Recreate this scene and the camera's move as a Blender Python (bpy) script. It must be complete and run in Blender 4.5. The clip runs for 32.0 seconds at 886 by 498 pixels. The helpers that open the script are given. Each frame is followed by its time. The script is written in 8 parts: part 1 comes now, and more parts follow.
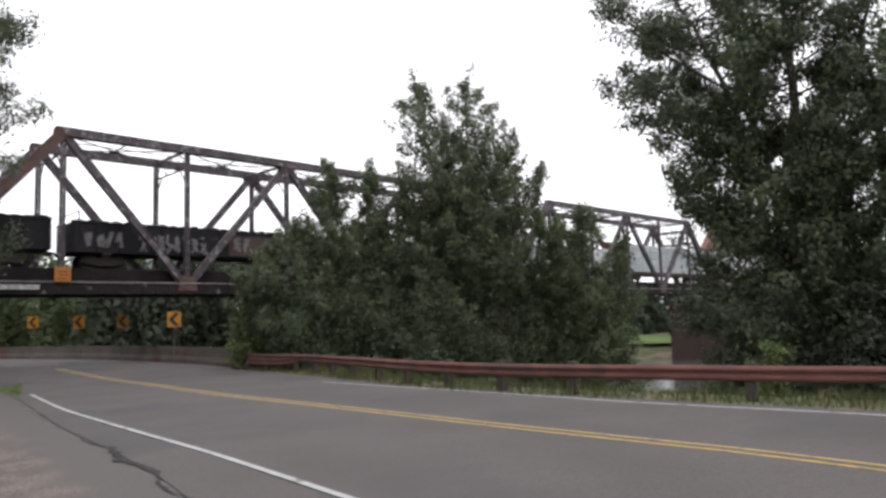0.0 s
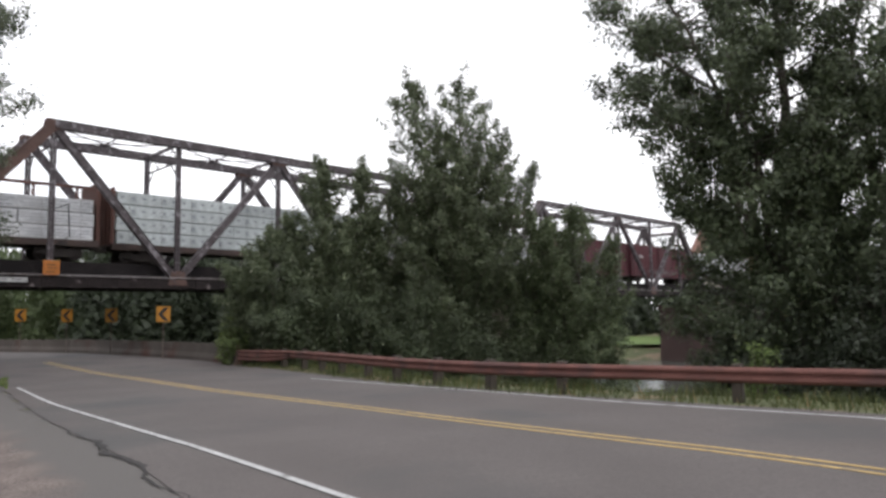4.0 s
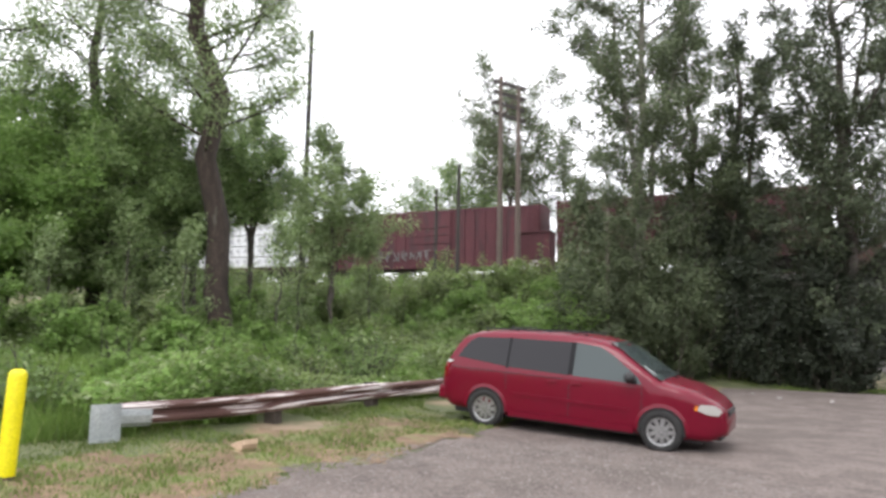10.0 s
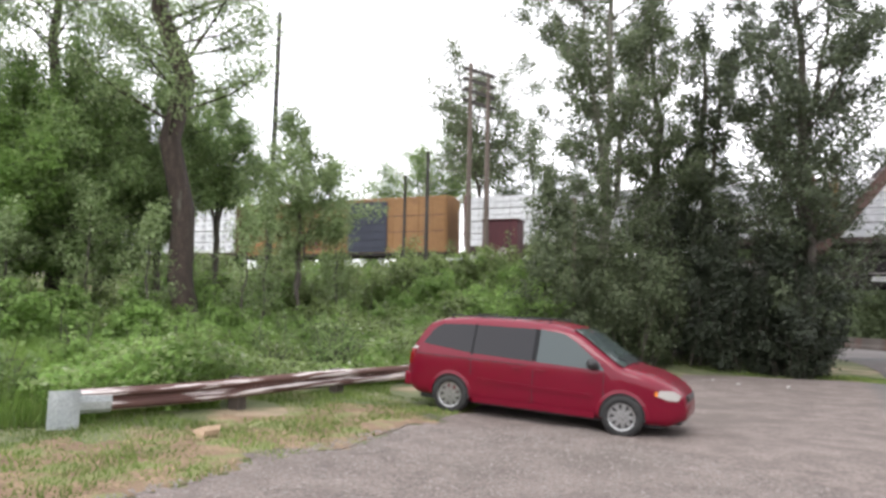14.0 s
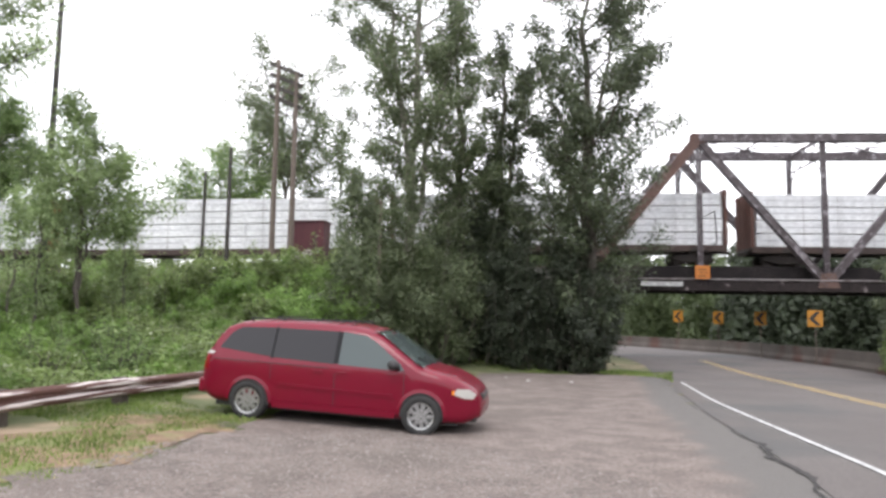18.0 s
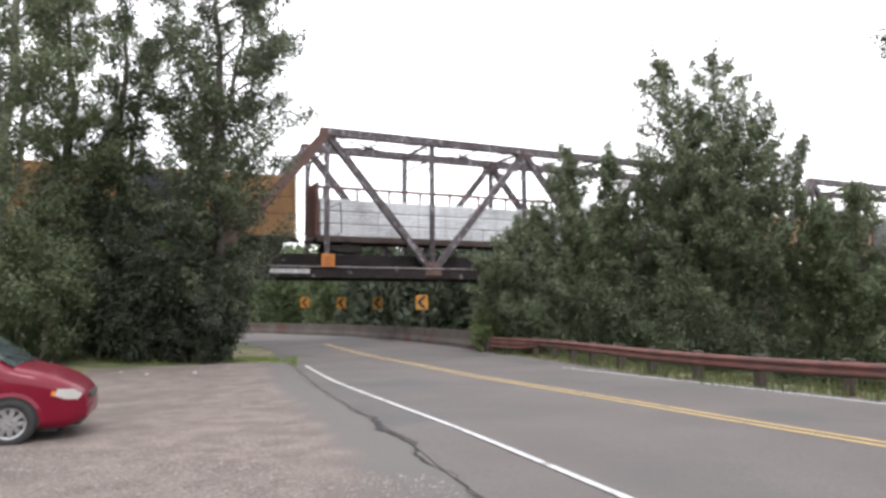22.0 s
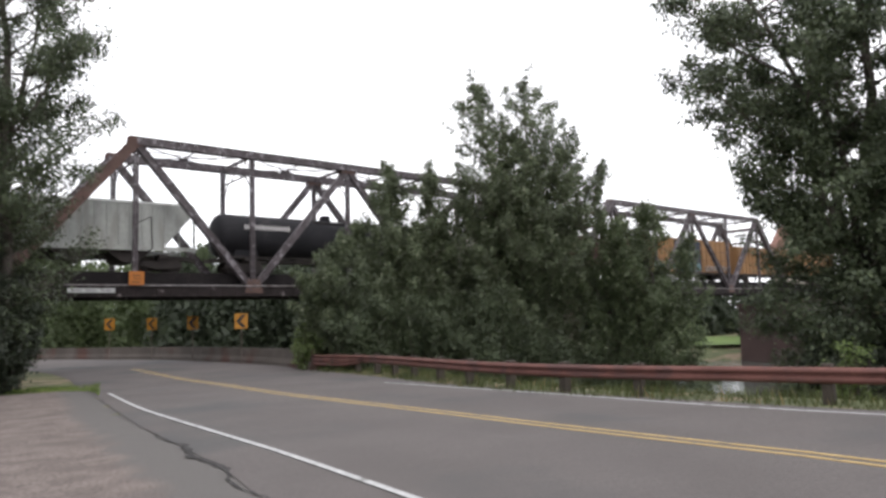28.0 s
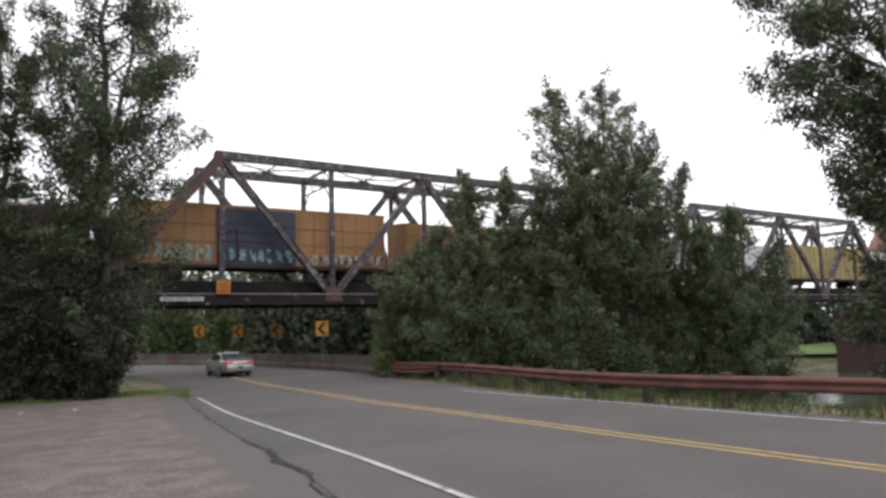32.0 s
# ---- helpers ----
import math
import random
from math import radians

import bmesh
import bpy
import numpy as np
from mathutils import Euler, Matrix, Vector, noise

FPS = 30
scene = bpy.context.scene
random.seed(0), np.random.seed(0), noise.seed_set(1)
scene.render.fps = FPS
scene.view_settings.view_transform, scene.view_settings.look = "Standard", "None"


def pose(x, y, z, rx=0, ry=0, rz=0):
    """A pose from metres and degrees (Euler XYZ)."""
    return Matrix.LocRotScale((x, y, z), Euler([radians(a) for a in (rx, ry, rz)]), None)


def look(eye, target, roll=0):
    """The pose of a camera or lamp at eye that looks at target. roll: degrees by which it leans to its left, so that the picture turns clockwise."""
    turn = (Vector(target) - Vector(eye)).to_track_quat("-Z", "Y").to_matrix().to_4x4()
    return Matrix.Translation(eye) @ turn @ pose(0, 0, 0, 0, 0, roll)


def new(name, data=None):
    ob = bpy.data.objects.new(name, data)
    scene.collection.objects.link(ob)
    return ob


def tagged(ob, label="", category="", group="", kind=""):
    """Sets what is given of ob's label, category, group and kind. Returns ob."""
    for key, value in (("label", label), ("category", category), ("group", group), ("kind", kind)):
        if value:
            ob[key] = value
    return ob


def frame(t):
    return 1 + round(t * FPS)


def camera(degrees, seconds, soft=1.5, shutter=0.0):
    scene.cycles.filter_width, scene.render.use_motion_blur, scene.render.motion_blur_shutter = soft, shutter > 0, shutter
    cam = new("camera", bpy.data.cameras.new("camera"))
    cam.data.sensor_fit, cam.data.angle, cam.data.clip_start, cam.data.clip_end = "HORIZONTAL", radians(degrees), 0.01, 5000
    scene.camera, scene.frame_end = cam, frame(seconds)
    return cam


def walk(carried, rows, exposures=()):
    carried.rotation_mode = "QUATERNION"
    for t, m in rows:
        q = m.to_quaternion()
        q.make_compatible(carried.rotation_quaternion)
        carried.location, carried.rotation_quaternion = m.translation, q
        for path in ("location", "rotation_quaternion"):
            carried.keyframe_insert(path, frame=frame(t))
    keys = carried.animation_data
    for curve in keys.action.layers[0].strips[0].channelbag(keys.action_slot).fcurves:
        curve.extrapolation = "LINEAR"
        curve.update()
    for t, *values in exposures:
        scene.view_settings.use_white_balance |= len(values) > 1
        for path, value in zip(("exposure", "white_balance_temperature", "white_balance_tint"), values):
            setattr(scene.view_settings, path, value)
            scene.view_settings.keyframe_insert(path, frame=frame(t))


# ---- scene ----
cam = camera(63.96, 32.0, soft=3.0, shutter=0.25)
# seconds, eye x y z, yaw, pitch, roll
ROWS = [
    (0.0, 0.006, -0.001, 1.811, -0.004, 5.51, 1.773),
    (0.5, 0.022, -0.028, 1.818, -0.901, 5.439, 2.096),
    (1.0, 0.028, -0.027, 1.814, -2.198, 5.384, 1.726),
    (1.5, 0.043, -0.03, 1.813, -3.017, 5.253, 2.619),
    (2.0, 0.05, -0.031, 1.806, -3.154, 5.4, 2.074),
    (2.5, 0.048, -0.036, 1.806, -3.215, 5.387, 1.612),
    (3.0, 0.048, -0.03, 1.798, -2.857, 5.262, 1.436),
    (3.5, 0.038, -0.024, 1.801, -1.682, 5.162, 1.167),
    (5.5, 0.011, -0.013, 1.762, 2.699, 6.638, 0.451),
    (6.0, 0.014, -0.021, 1.762, 5.824, 6.745, 0.94),
    (6.5, -0.029, -0.009, 1.777, 10.858, 7.494, 4.608),
    (7.0, -0.102, -0.02, 1.788, 18.113, 8.253, 3.688),
    (7.5, -0.14, -0.026, 1.789, 26.806, 8.191, 4.455),
    (8.0, -0.135, -0.032, 1.792, 37.677, 7.174, 2.437),
    (8.5, -0.155, -0.024, 1.793, 47.727, 6.632, 2.137),
    (9.0, -0.171, -0.023, 1.81, 54.984, 6.405, 0.473),
    (9.5, -0.183, -0.053, 1.81, 60.174, 6.504, -0.571),
    (10.0, -0.188, -0.076, 1.806, 66.055, 6.202, -1.089),
    (10.5, -0.223, -0.094, 1.814, 71.731, 5.172, -1.137),
    (11.0, -0.221, -0.105, 1.817, 76.554, 4.463, -1.569),
    (11.5, -0.206, -0.089, 1.813, 76.403, 4.039, -1.736),
    (12.0, -0.196, -0.077, 1.81, 74.992, 3.71, -1.569),
    (12.5, -0.179, -0.057, 1.807, 73.195, 4.06, -1.59),
    (13.0, -0.17, -0.047, 1.805, 69.996, 4.655, -1.403),
    (13.5, -0.164, -0.043, 1.807, 66.934, 4.954, -1.579),
    (14.0, -0.146, -0.034, 1.805, 63.553, 5.195, -1.302),
    (14.5, -0.135, -0.009, 1.795, 60.294, 5.405, -1.201),
    (15.0, -0.125, 0.019, 1.808, 57.185, 5.437, -0.35),
    (15.5, -0.132, 0.013, 1.81, 54.898, 5.849, -1.3),
    (17.5, -0.136, 0.021, 1.802, 49.302, 5.809, -0.822),
    (18.0, -0.154, 0.028, 1.798, 48.025, 5.709, -0.876),
    (18.5, -0.171, 0.026, 1.798, 44.273, 5.372, -0.558),
    (19.0, -0.187, 0.02, 1.804, 40.546, 5.128, -0.65),
    (19.5, -0.208, 0.002, 1.805, 38.297, 5.017, -0.886),
    (20.0, -0.215, -0.001, 1.797, 35.176, 4.931, -0.766),
    (20.5, -0.2, -0.014, 1.801, 31.465, 4.856, -0.75),
    (21.0, -0.169, 0.032, 1.785, 26.933, 4.442, -0.667),
    (21.5, -0.14, 0.047, 1.785, 22.611, 4.313, -0.156),
    (22.0, -0.122, 0.063, 1.79, 18.827, 4.787, 0.457),
    (22.5, -0.095, 0.053, 1.79, 15.868, 4.866, 0.853),
    (23.0, -0.079, 0.053, 1.789, 13.794, 4.86, 1.317),
    (23.5, -0.075, 0.06, 1.796, 11.967, 4.743, 1.199),
    (24.0, -0.063, 0.041, 1.798, 10.135, 4.638, 1.023),
    (24.5, -0.055, 0.05, 1.796, 8.693, 4.604, 1.222),
    (25.0, -0.043, 0.042, 1.798, 7.707, 4.642, 1.565),
    (25.5, -0.034, 0.035, 1.802, 6.684, 4.63, 1.553),
    (26.0, -0.023, 0.04, 1.802, 5.206, 4.643, 1.52),
    (26.5, -0.016, 0.033, 1.802, 4.373, 4.975, 1.803),
    (28.5, -0.015, 0.03, 1.794, 5.258, 5.949, 1.931),
    (29.0, -0.027, 0.042, 1.801, 6.02, 6.118, 1.645),
    (29.5, -0.031, 0.052, 1.797, 6.763, 6.274, 1.539),
    (30.0, -0.034, 0.053, 1.802, 7.713, 6.417, 1.578),
    (30.5, -0.042, 0.05, 1.803, 8.847, 6.46, 1.788),
    (31.0, -0.041, 0.053, 1.804, 9.518, 6.544, 1.823),
    (31.5, -0.041, 0.055, 1.802, 10.209, 6.58, 1.917),
    (32.0, -0.039, 0.06, 1.802, 11.02, 6.586, 1.843),
]
walk(cam, [(t, pose(x, y, z, 90 + pitch, roll, yaw)) for t, x, y, z, yaw, pitch, roll in ROWS],
     [(t, e, 6450, 13) for t, e in [(0, 0.17), (3, 0.22), (6, 0.14), (7.3, -0.1), (8.2, -0.05), (9, 0.64), (10, 0.88), (11, 1.03), (13, 1.02), (15, 1.03), (18, 1.05), (19, 1.09), (20, 1.11), (21, 1.03), (22, 0.98), (23, 0.64), (24, 0.54), (26, 0.48), (28.5, 0.42), (29.1, 0.4), (29.6, 0.24), (30, 0.18), (32, 0.16)]])

# ---- light ----
world = bpy.data.worlds.new("overcast_sky")
scene.world = world
world.use_nodes = True
wn, wl = world.node_tree.nodes, world.node_tree.links
wn.clear()
w_out, w_bg = wn.new("ShaderNodeOutputWorld"), wn.new("ShaderNodeBackground")
w_sky = wn.new("ShaderNodeTexSky")
w_sky.sky_type, w_sky.sun_disc = "NISHITA", False
w_sky.sun_elevation, w_sky.sun_rotation = radians(52), radians(150)
w_co, w_noise, w_ramp = wn.new("ShaderNodeTexCoord"), wn.new("ShaderNodeTexNoise"), wn.new("ShaderNodeValToRGB")
w_map = wn.new("ShaderNodeMapping")
w_map.inputs["Scale"].default_value = (1.0, 1.0, 2.6)
w_noise.inputs["Scale"].default_value, w_noise.inputs["Detail"].default_value = 1.7, 5
w_ramp.color_ramp.elements[0].position, w_ramp.color_ramp.elements[1].position = 0.3, 0.62
w_ramp.color_ramp.elements[0].color = (10.4, 10.7, 11.2, 1)
w_ramp.color_ramp.elements[1].color = (13.2, 13.2, 13.3, 1)
w_mix = wn.new("ShaderNodeMix")
w_mix.data_type = "RGBA"
w_mix.inputs[0].default_value = 0.92
wl.new(w_co.outputs["Generated"], w_map.inputs[0])
wl.new(w_map.outputs[0], w_noise.inputs["Vector"])
wl.new(w_noise.outputs["Fac"], w_ramp.inputs[0])
wl.new(w_sky.outputs[0], w_mix.inputs[6])
wl.new(w_ramp.outputs[0], w_mix.inputs[7])
wl.new(w_mix.outputs[2], w_bg.inputs["Color"])
w_bg.inputs["Strength"].default_value = 0.105
wl.new(w_bg.outputs[0], w_out.inputs["Surface"])
sun = new("sun", bpy.data.lights.new("sun", "SUN"))
sun.data.energy, sun.data.angle, sun.data.color = 0.7, radians(25), (1.0, 0.97, 0.92)
sun.matrix_world = look((0, 0, 60), (-22, 30, 0))
scene.view_settings.exposure = 0.0


# ---- materials ----
def mat(name, c1, c2=None, scale=3.0, rough=0.8, metal=0.0, bump=0.15, fine=40.0, stain=None, stain_scale=0.7, stain_at=(0.5, 0.62),
        stretch=(1, 1, 1), piece=0.0, coat=0.0, spec=0.5, grain=0.72):
    """Two-scale procedural surface: mottling between c1 and c2, an optional stain layer, fine relief, a shift by piece."""
    m = bpy.data.materials.new(name)
    m.use_nodes = True
    n, l = m.node_tree.nodes, m.node_tree.links
    b = n["Principled BSDF"]
    b.inputs["Metallic"].default_value = metal
    b.inputs["Specular IOR Level"].default_value = spec
    b.inputs["Coat Weight"].default_value = coat
    co, mp = n.new("ShaderNodeTexCoord"), n.new("ShaderNodeMapping")
    mp.inputs["Scale"].default_value = stretch
    l.new(co.outputs["Object"], mp.inputs[0])
    c2 = c2 or tuple(min(1, v * 1.25) for v in c1)

    def noise_tex(sc, detail=5):
        t = n.new("ShaderNodeTexNoise")
        t.inputs["Scale"].default_value, t.inputs["Detail"].default_value = sc, detail
        l.new(mp.outputs[0], t.inputs["Vector"])
        return t

    def blend(fac, a, bb):
        x = n.new("ShaderNodeMix")
        x.data_type = "RGBA"
        l.new(fac, x.inputs[0])
        for k, v in ((6, a), (7, bb)):
            if isinstance(v, tuple):
                x.inputs[k].default_value = (*v, 1)
            else:
                l.new(v, x.inputs[k])
        return x.outputs[2]

    def ramp(src, lo, hi):
        r = n.new("ShaderNodeMapRange")
        r.interpolation_type = "SMOOTHSTEP"
        r.inputs[1].default_value, r.inputs[2].default_value = lo, hi
        l.new(src, r.inputs[0])
        return r.outputs[0]

    big, small = noise_tex(scale), noise_tex(fine, 6)
    col = blend(ramp(big.outputs["Fac"], 0.35, 0.65), c1, c2)
    dark = tuple(v * grain for v in c1)
    col = blend(ramp(small.outputs["Fac"], 0.62, 0.36), col, blend(big.outputs["Fac"], dark, c1))
    if stain:
        st = noise_tex(stain_scale, 8)
        col = blend(ramp(st.outputs["Fac"], *stain_at), col, stain)
    if piece:
        oi, hs = n.new("ShaderNodeObjectInfo"), n.new("ShaderNodeHueSaturation")
        r = n.new("ShaderNodeMapRange")
        r.inputs[3].default_value, r.inputs[4].default_value = 1 - piece, 1 + piece
        l.new(oi.outputs["Random"], r.inputs[0])
        l.new(r.outputs[0], hs.inputs["Value"])
        l.new(col, hs.inputs["Color"])
        col = hs.outputs[0]
    l.new(col, b.inputs["Base Color"])
    rr = n.new("ShaderNodeMapRange")
    rr.inputs[3].default_value, rr.inputs[4].default_value = max(0.03, rough - 0.12), min(1, rough + 0.12)
    l.new(small.outputs["Fac"], rr.inputs[0])
    l.new(rr.outputs[0], b.inputs["Roughness"])
    if bump:
        bp = n.new("ShaderNodeBump")
        bp.inputs["Strength"].default_value, bp.inputs["Distance"].default_value = bump, 0.02
        l.new(small.outputs["Fac"], bp.inputs["Height"])
        l.new(bp.outputs[0], b.inputs["Normal"])
    return m


def leaf_mat(name, c1, c2, c3=None, translucent=0.35):
    """Foliage: every leaf takes its own shade; light passes through in part."""
    m = bpy.data.materials.new(name)
    m.use_nodes = True
    n, l = m.node_tree.nodes, m.node_tree.links
    b = n["Principled BSDF"]
    b.inputs["Roughness"].default_value, b.inputs["Specular IOR Level"].default_value = 0.5, 0.35
    g, r = n.new("ShaderNodeNewGeometry"), n.new("ShaderNodeValToRGB")
    r.color_ramp.elements[0].color, r.color_ramp.elements[1].color = (*c1, 1), (*c2, 1)
    if c3:
        e = r.color_ramp.elements.new(0.93)
        e.color = (*c2, 1)
        r.color_ramp.elements[-1].color = (*c3, 1)
    l.new(g.outputs["Random Per Island"], r.inputs[0])
    co, ns, mr, hs = n.new("ShaderNodeTexCoord"), n.new("ShaderNodeTexNoise"), n.new("ShaderNodeMapRange"), n.new("ShaderNodeHueSaturation")
    ns.inputs["Scale"].default_value, ns.inputs["Detail"].default_value = 0.75, 3.0
    mr.inputs[1].default_value, mr.inputs[2].default_value, mr.inputs[3].default_value, mr.inputs[4].default_value = 0.32, 0.68, 0.68, 1.34
    l.new(co.outputs["Object"], ns.inputs["Vector"])
    l.new(ns.outputs["Fac"], mr.inputs[0])
    l.new(mr.outputs[0], hs.inputs["Value"])
    l.new(r.outputs[0], hs.inputs["Color"])
    t, mx = n.new("ShaderNodeBsdfTranslucent"), n.new("ShaderNodeMixShader")
    mx.inputs[0].default_value = translucent
    l.new(hs.outputs[0], b.inputs["Base Color"])
    l.new(hs.outputs[0], t.inputs["Color"])
    l.new(b.outputs[0], mx.inputs[1])
    l.new(t.outputs[0], mx.inputs[2])
    l.new(mx.outputs[0], n["Material Output"].inputs["Surface"])
    return m


def glass_mat(name, tint, rough=0.02, see=0.0, ior=1.5):
    m = bpy.data.materials.new(name)
    m.use_nodes = True
    b = m.node_tree.nodes["Principled BSDF"]
    b.inputs["Base Color"].default_value = (*tint, 1)
    b.inputs["Roughness"].default_value = rough
    b.inputs["Transmission Weight"].default_value = see
    b.inputs["IOR"].default_value = ior
    return m


M_ASPHALT = mat("asphalt", (0.098, 0.0855, 0.081), (0.12, 0.1055, 0.1005), 0.35, 0.86, bump=0.35, fine=30, grain=0.6, stain=(0.066, 0.065, 0.064), stain_scale=0.22, stain_at=(0.5, 0.68))
M_GRAVEL = mat("gravel", (0.15, 0.121, 0.108), (0.218, 0.18, 0.162), 1.7, 0.95, bump=1.0, fine=24, grain=0.3, stain=(0.108, 0.088, 0.077), stain_scale=0.55, stain_at=(0.48, 0.7))
M_CRACK = mat("crack_dark", (0.025, 0.023, 0.022), (0.04, 0.037, 0.035), 4, 0.95)
M_WHITE_LINE = mat("white_road_paint", (0.44, 0.44, 0.44), (0.54, 0.54, 0.53), 3, 0.7, stain=(0.2, 0.2, 0.19), stain_scale=5, stain_at=(0.5, 0.7))
M_YELLOW_LINE = mat("yellow_road_paint", (0.46, 0.32, 0.12), (0.54, 0.385, 0.155), 3, 0.7, stain=(0.18, 0.145, 0.09), stain_scale=4, stain_at=(0.53, 0.7))
M_GRASS_GROUND = mat("grassy_ground", (0.09, 0.105, 0.045), (0.14, 0.15, 0.065), 0.9, 0.95, bump=0.5, fine=18, stain=(0.24, 0.18, 0.12), stain_scale=0.6, stain_at=(0.5, 0.64))
M_SOIL = mat("bare_brown_soil", (0.175, 0.11, 0.068), (0.28, 0.2, 0.125), 2.6, 0.95, bump=0.8, fine=30, stain=(0.15, 0.16, 0.06), stain_scale=2.2, stain_at=(0.5, 0.62), grain=0.45)
M_CONCRETE = mat("weathered_concrete", (0.2, 0.185, 0.165), (0.27, 0.25, 0.225), 1.2, 0.9, bump=0.3, fine=30, stain=(0.12, 0.09, 0.07), stain_scale=0.6, stain_at=(0.5, 0.66), stretch=(1, 1, 2.2), piece=0.08)
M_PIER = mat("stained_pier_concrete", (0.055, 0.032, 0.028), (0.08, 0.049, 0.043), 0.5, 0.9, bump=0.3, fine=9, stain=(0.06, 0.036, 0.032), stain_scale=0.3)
# stained concrete; part of its darkness is the bridge's shade, painted in
M_BARRIER = mat("stained_shaded_barrier_concrete", (0.09, 0.076, 0.067), (0.14, 0.118, 0.104), 0.5, 0.9, bump=0.3, fine=22, stain=(0.085, 0.042, 0.034), stain_scale=0.35, stain_at=(0.48, 0.62), piece=0.1)
M_STEEL = mat("weathered_bridge_steel", (0.058, 0.046, 0.05), (0.115, 0.096, 0.103), 0.9, 0.7, 0.0, 0.2, 14, stain=(0.31, 0.285, 0.31), stain_scale=3.0, stain_at=(0.5, 0.78))
# dark colour includes the shadow band below the chord's pale top flange
M_STEEL_CHORD = mat("shadowed_chord_steel", (0.018, 0.014, 0.014), (0.034, 0.026, 0.026), 0.9, 0.8, 0.0, 0.2, 14, spec=0.2, stain=(0.2, 0.17, 0.17), stain_scale=1.6, stain_at=(0.6, 0.74))
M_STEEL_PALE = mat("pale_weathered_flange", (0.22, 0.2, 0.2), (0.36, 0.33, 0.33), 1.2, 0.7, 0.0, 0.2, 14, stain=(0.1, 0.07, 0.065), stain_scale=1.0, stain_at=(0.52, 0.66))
M_PINK_ROOF = mat("faded_pink_roof", (0.36, 0.2, 0.16), (0.44, 0.26, 0.21), 0.5, 0.8, bump=0.2, fine=4)
M_HOUSE_WALL = mat("cream_house_wall", (0.5, 0.45, 0.38), (0.58, 0.53, 0.45), 0.5, 0.8)
M_MEADOW = mat("meadow_grass", (0.08, 0.135, 0.022), (0.13, 0.19, 0.04), 0.12, 0.95, bump=0.3, fine=2)
M_STEEL_RUST = mat("rusted_bridge_steel", (0.085, 0.048, 0.04), (0.135, 0.078, 0.064), 1.1, 0.8, 0.0, 0.25, 14, stain=(0.1, 0.06, 0.05), stain_scale=1.5)
M_STEEL_DARK = mat("near_black_floor_steel", (0.012, 0.01, 0.0105), (0.022, 0.018, 0.018), 1.0, 0.85, 0.0, 0.2, 10, spec=0.18)
M_RUST_RAIL = mat("rusted_guardrail", (0.13, 0.052, 0.042), (0.18, 0.075, 0.06), 2.0, 0.75, 0.1, 0.25, 30, stain=(0.095, 0.045, 0.04), stain_scale=1.4, stretch=(1, 1, 1))
# white streaks are peeling paint plus highlights of the corrugations, put in as colour
M_STREAKED_RAIL = mat("peeling_white_and_highlights_over_rust", (0.08, 0.036, 0.029), (0.13, 0.062, 0.05), 2.0, 0.75, 0.1, 0.3, 25, stain=(0.62, 0.56, 0.54), stain_scale=2.6, stain_at=(0.52, 0.6), stretch=(0.3, 0.3, 9.0))
M_GALV = mat("galvanised_steel", (0.38, 0.41, 0.42), (0.47, 0.5, 0.51), 3.0, 0.45, 0.6, 0.1, 30)
M_WOOD_POST = mat("weathered_wooden_post", (0.048, 0.038, 0.03), (0.08, 0.064, 0.052), 4, 0.9, stretch=(4, 4, 0.6))
M_POLE = mat("creosoted_pole_wood", (0.13, 0.1, 0.085), (0.2, 0.165, 0.14), 3, 0.9, stretch=(5, 5, 0.4))
M_POLE_DARK = mat("dark_pole_wood", (0.05, 0.045, 0.042), (0.08, 0.07, 0.065), 3, 0.9, stretch=(5, 5, 0.4))
M_BARK = mat("furrowed_bark", (0.075, 0.062, 0.052), (0.13, 0.112, 0.098), 5, 0.95, bump=0.6, fine=18, stretch=(2.5, 2.5, 0.5))
# yellow lowered: the bridge's shade over the signs is in the colour
M_SIGN_YELLOW = mat("shaded_yellow_sign_face", (0.42, 0.18, 0.012), (0.48, 0.215, 0.015), 3, 0.5, bump=0)
M_SIGN_ORANGE = mat("orange_sign_face", (0.42, 0.135, 0.015), (0.48, 0.16, 0.02), 3, 0.5, bump=0)
M_CAR_DARKMARK = mat("faded_dark_lettering", (0.16, 0.07, 0.02), (0.22, 0.09, 0.025), 6, 0.7, bump=0)
M_BLACK = mat("flat_black_paint", (0.012, 0.012, 0.012), (0.02, 0.02, 0.02), 5, 0.6, bump=0)
M_BOLLARD = mat("yellow_bollard_sleeve", (0.8, 0.7, 0.0), (0.86, 0.76, 0.01), 2, 0.45, bump=0.03, stain=(0.5, 0.36, 0.02), stain_scale=2.5, stain_at=(0.66, 0.8))
M_BALLAST = mat("track_ballast", (0.14, 0.13, 0.12), (0.2, 0.185, 0.175), 1.5, 0.95, bump=0.7, fine=9)
M_RAIL = mat("track_rail_steel", (0.12, 0.085, 0.07), (0.18, 0.13, 0.11), 3, 0.55, 0.5)
M_LEAF = leaf_mat("cottonwood_leaf", (0.075, 0.098, 0.05), (0.15, 0.185, 0.095), (0.25, 0.28, 0.18), 0.34)
M_LEAF_DARK = leaf_mat("dark_leaf", (0.046, 0.061, 0.034), (0.096, 0.12, 0.063), (0.155, 0.178, 0.11), 0.22)
# bush leaf with the shade under the trees put into its colour
M_LEAF_SHADED = leaf_mat("shaded_bush_leaf", (0.019, 0.026, 0.015), (0.038, 0.049, 0.028), (0.065, 0.08, 0.05), 0.22)
M_LEAF_YOUNG = leaf_mat("young_cottonwood_leaf", (0.062, 0.08, 0.042), (0.132, 0.158, 0.086), (0.27, 0.29, 0.2), 0.28)
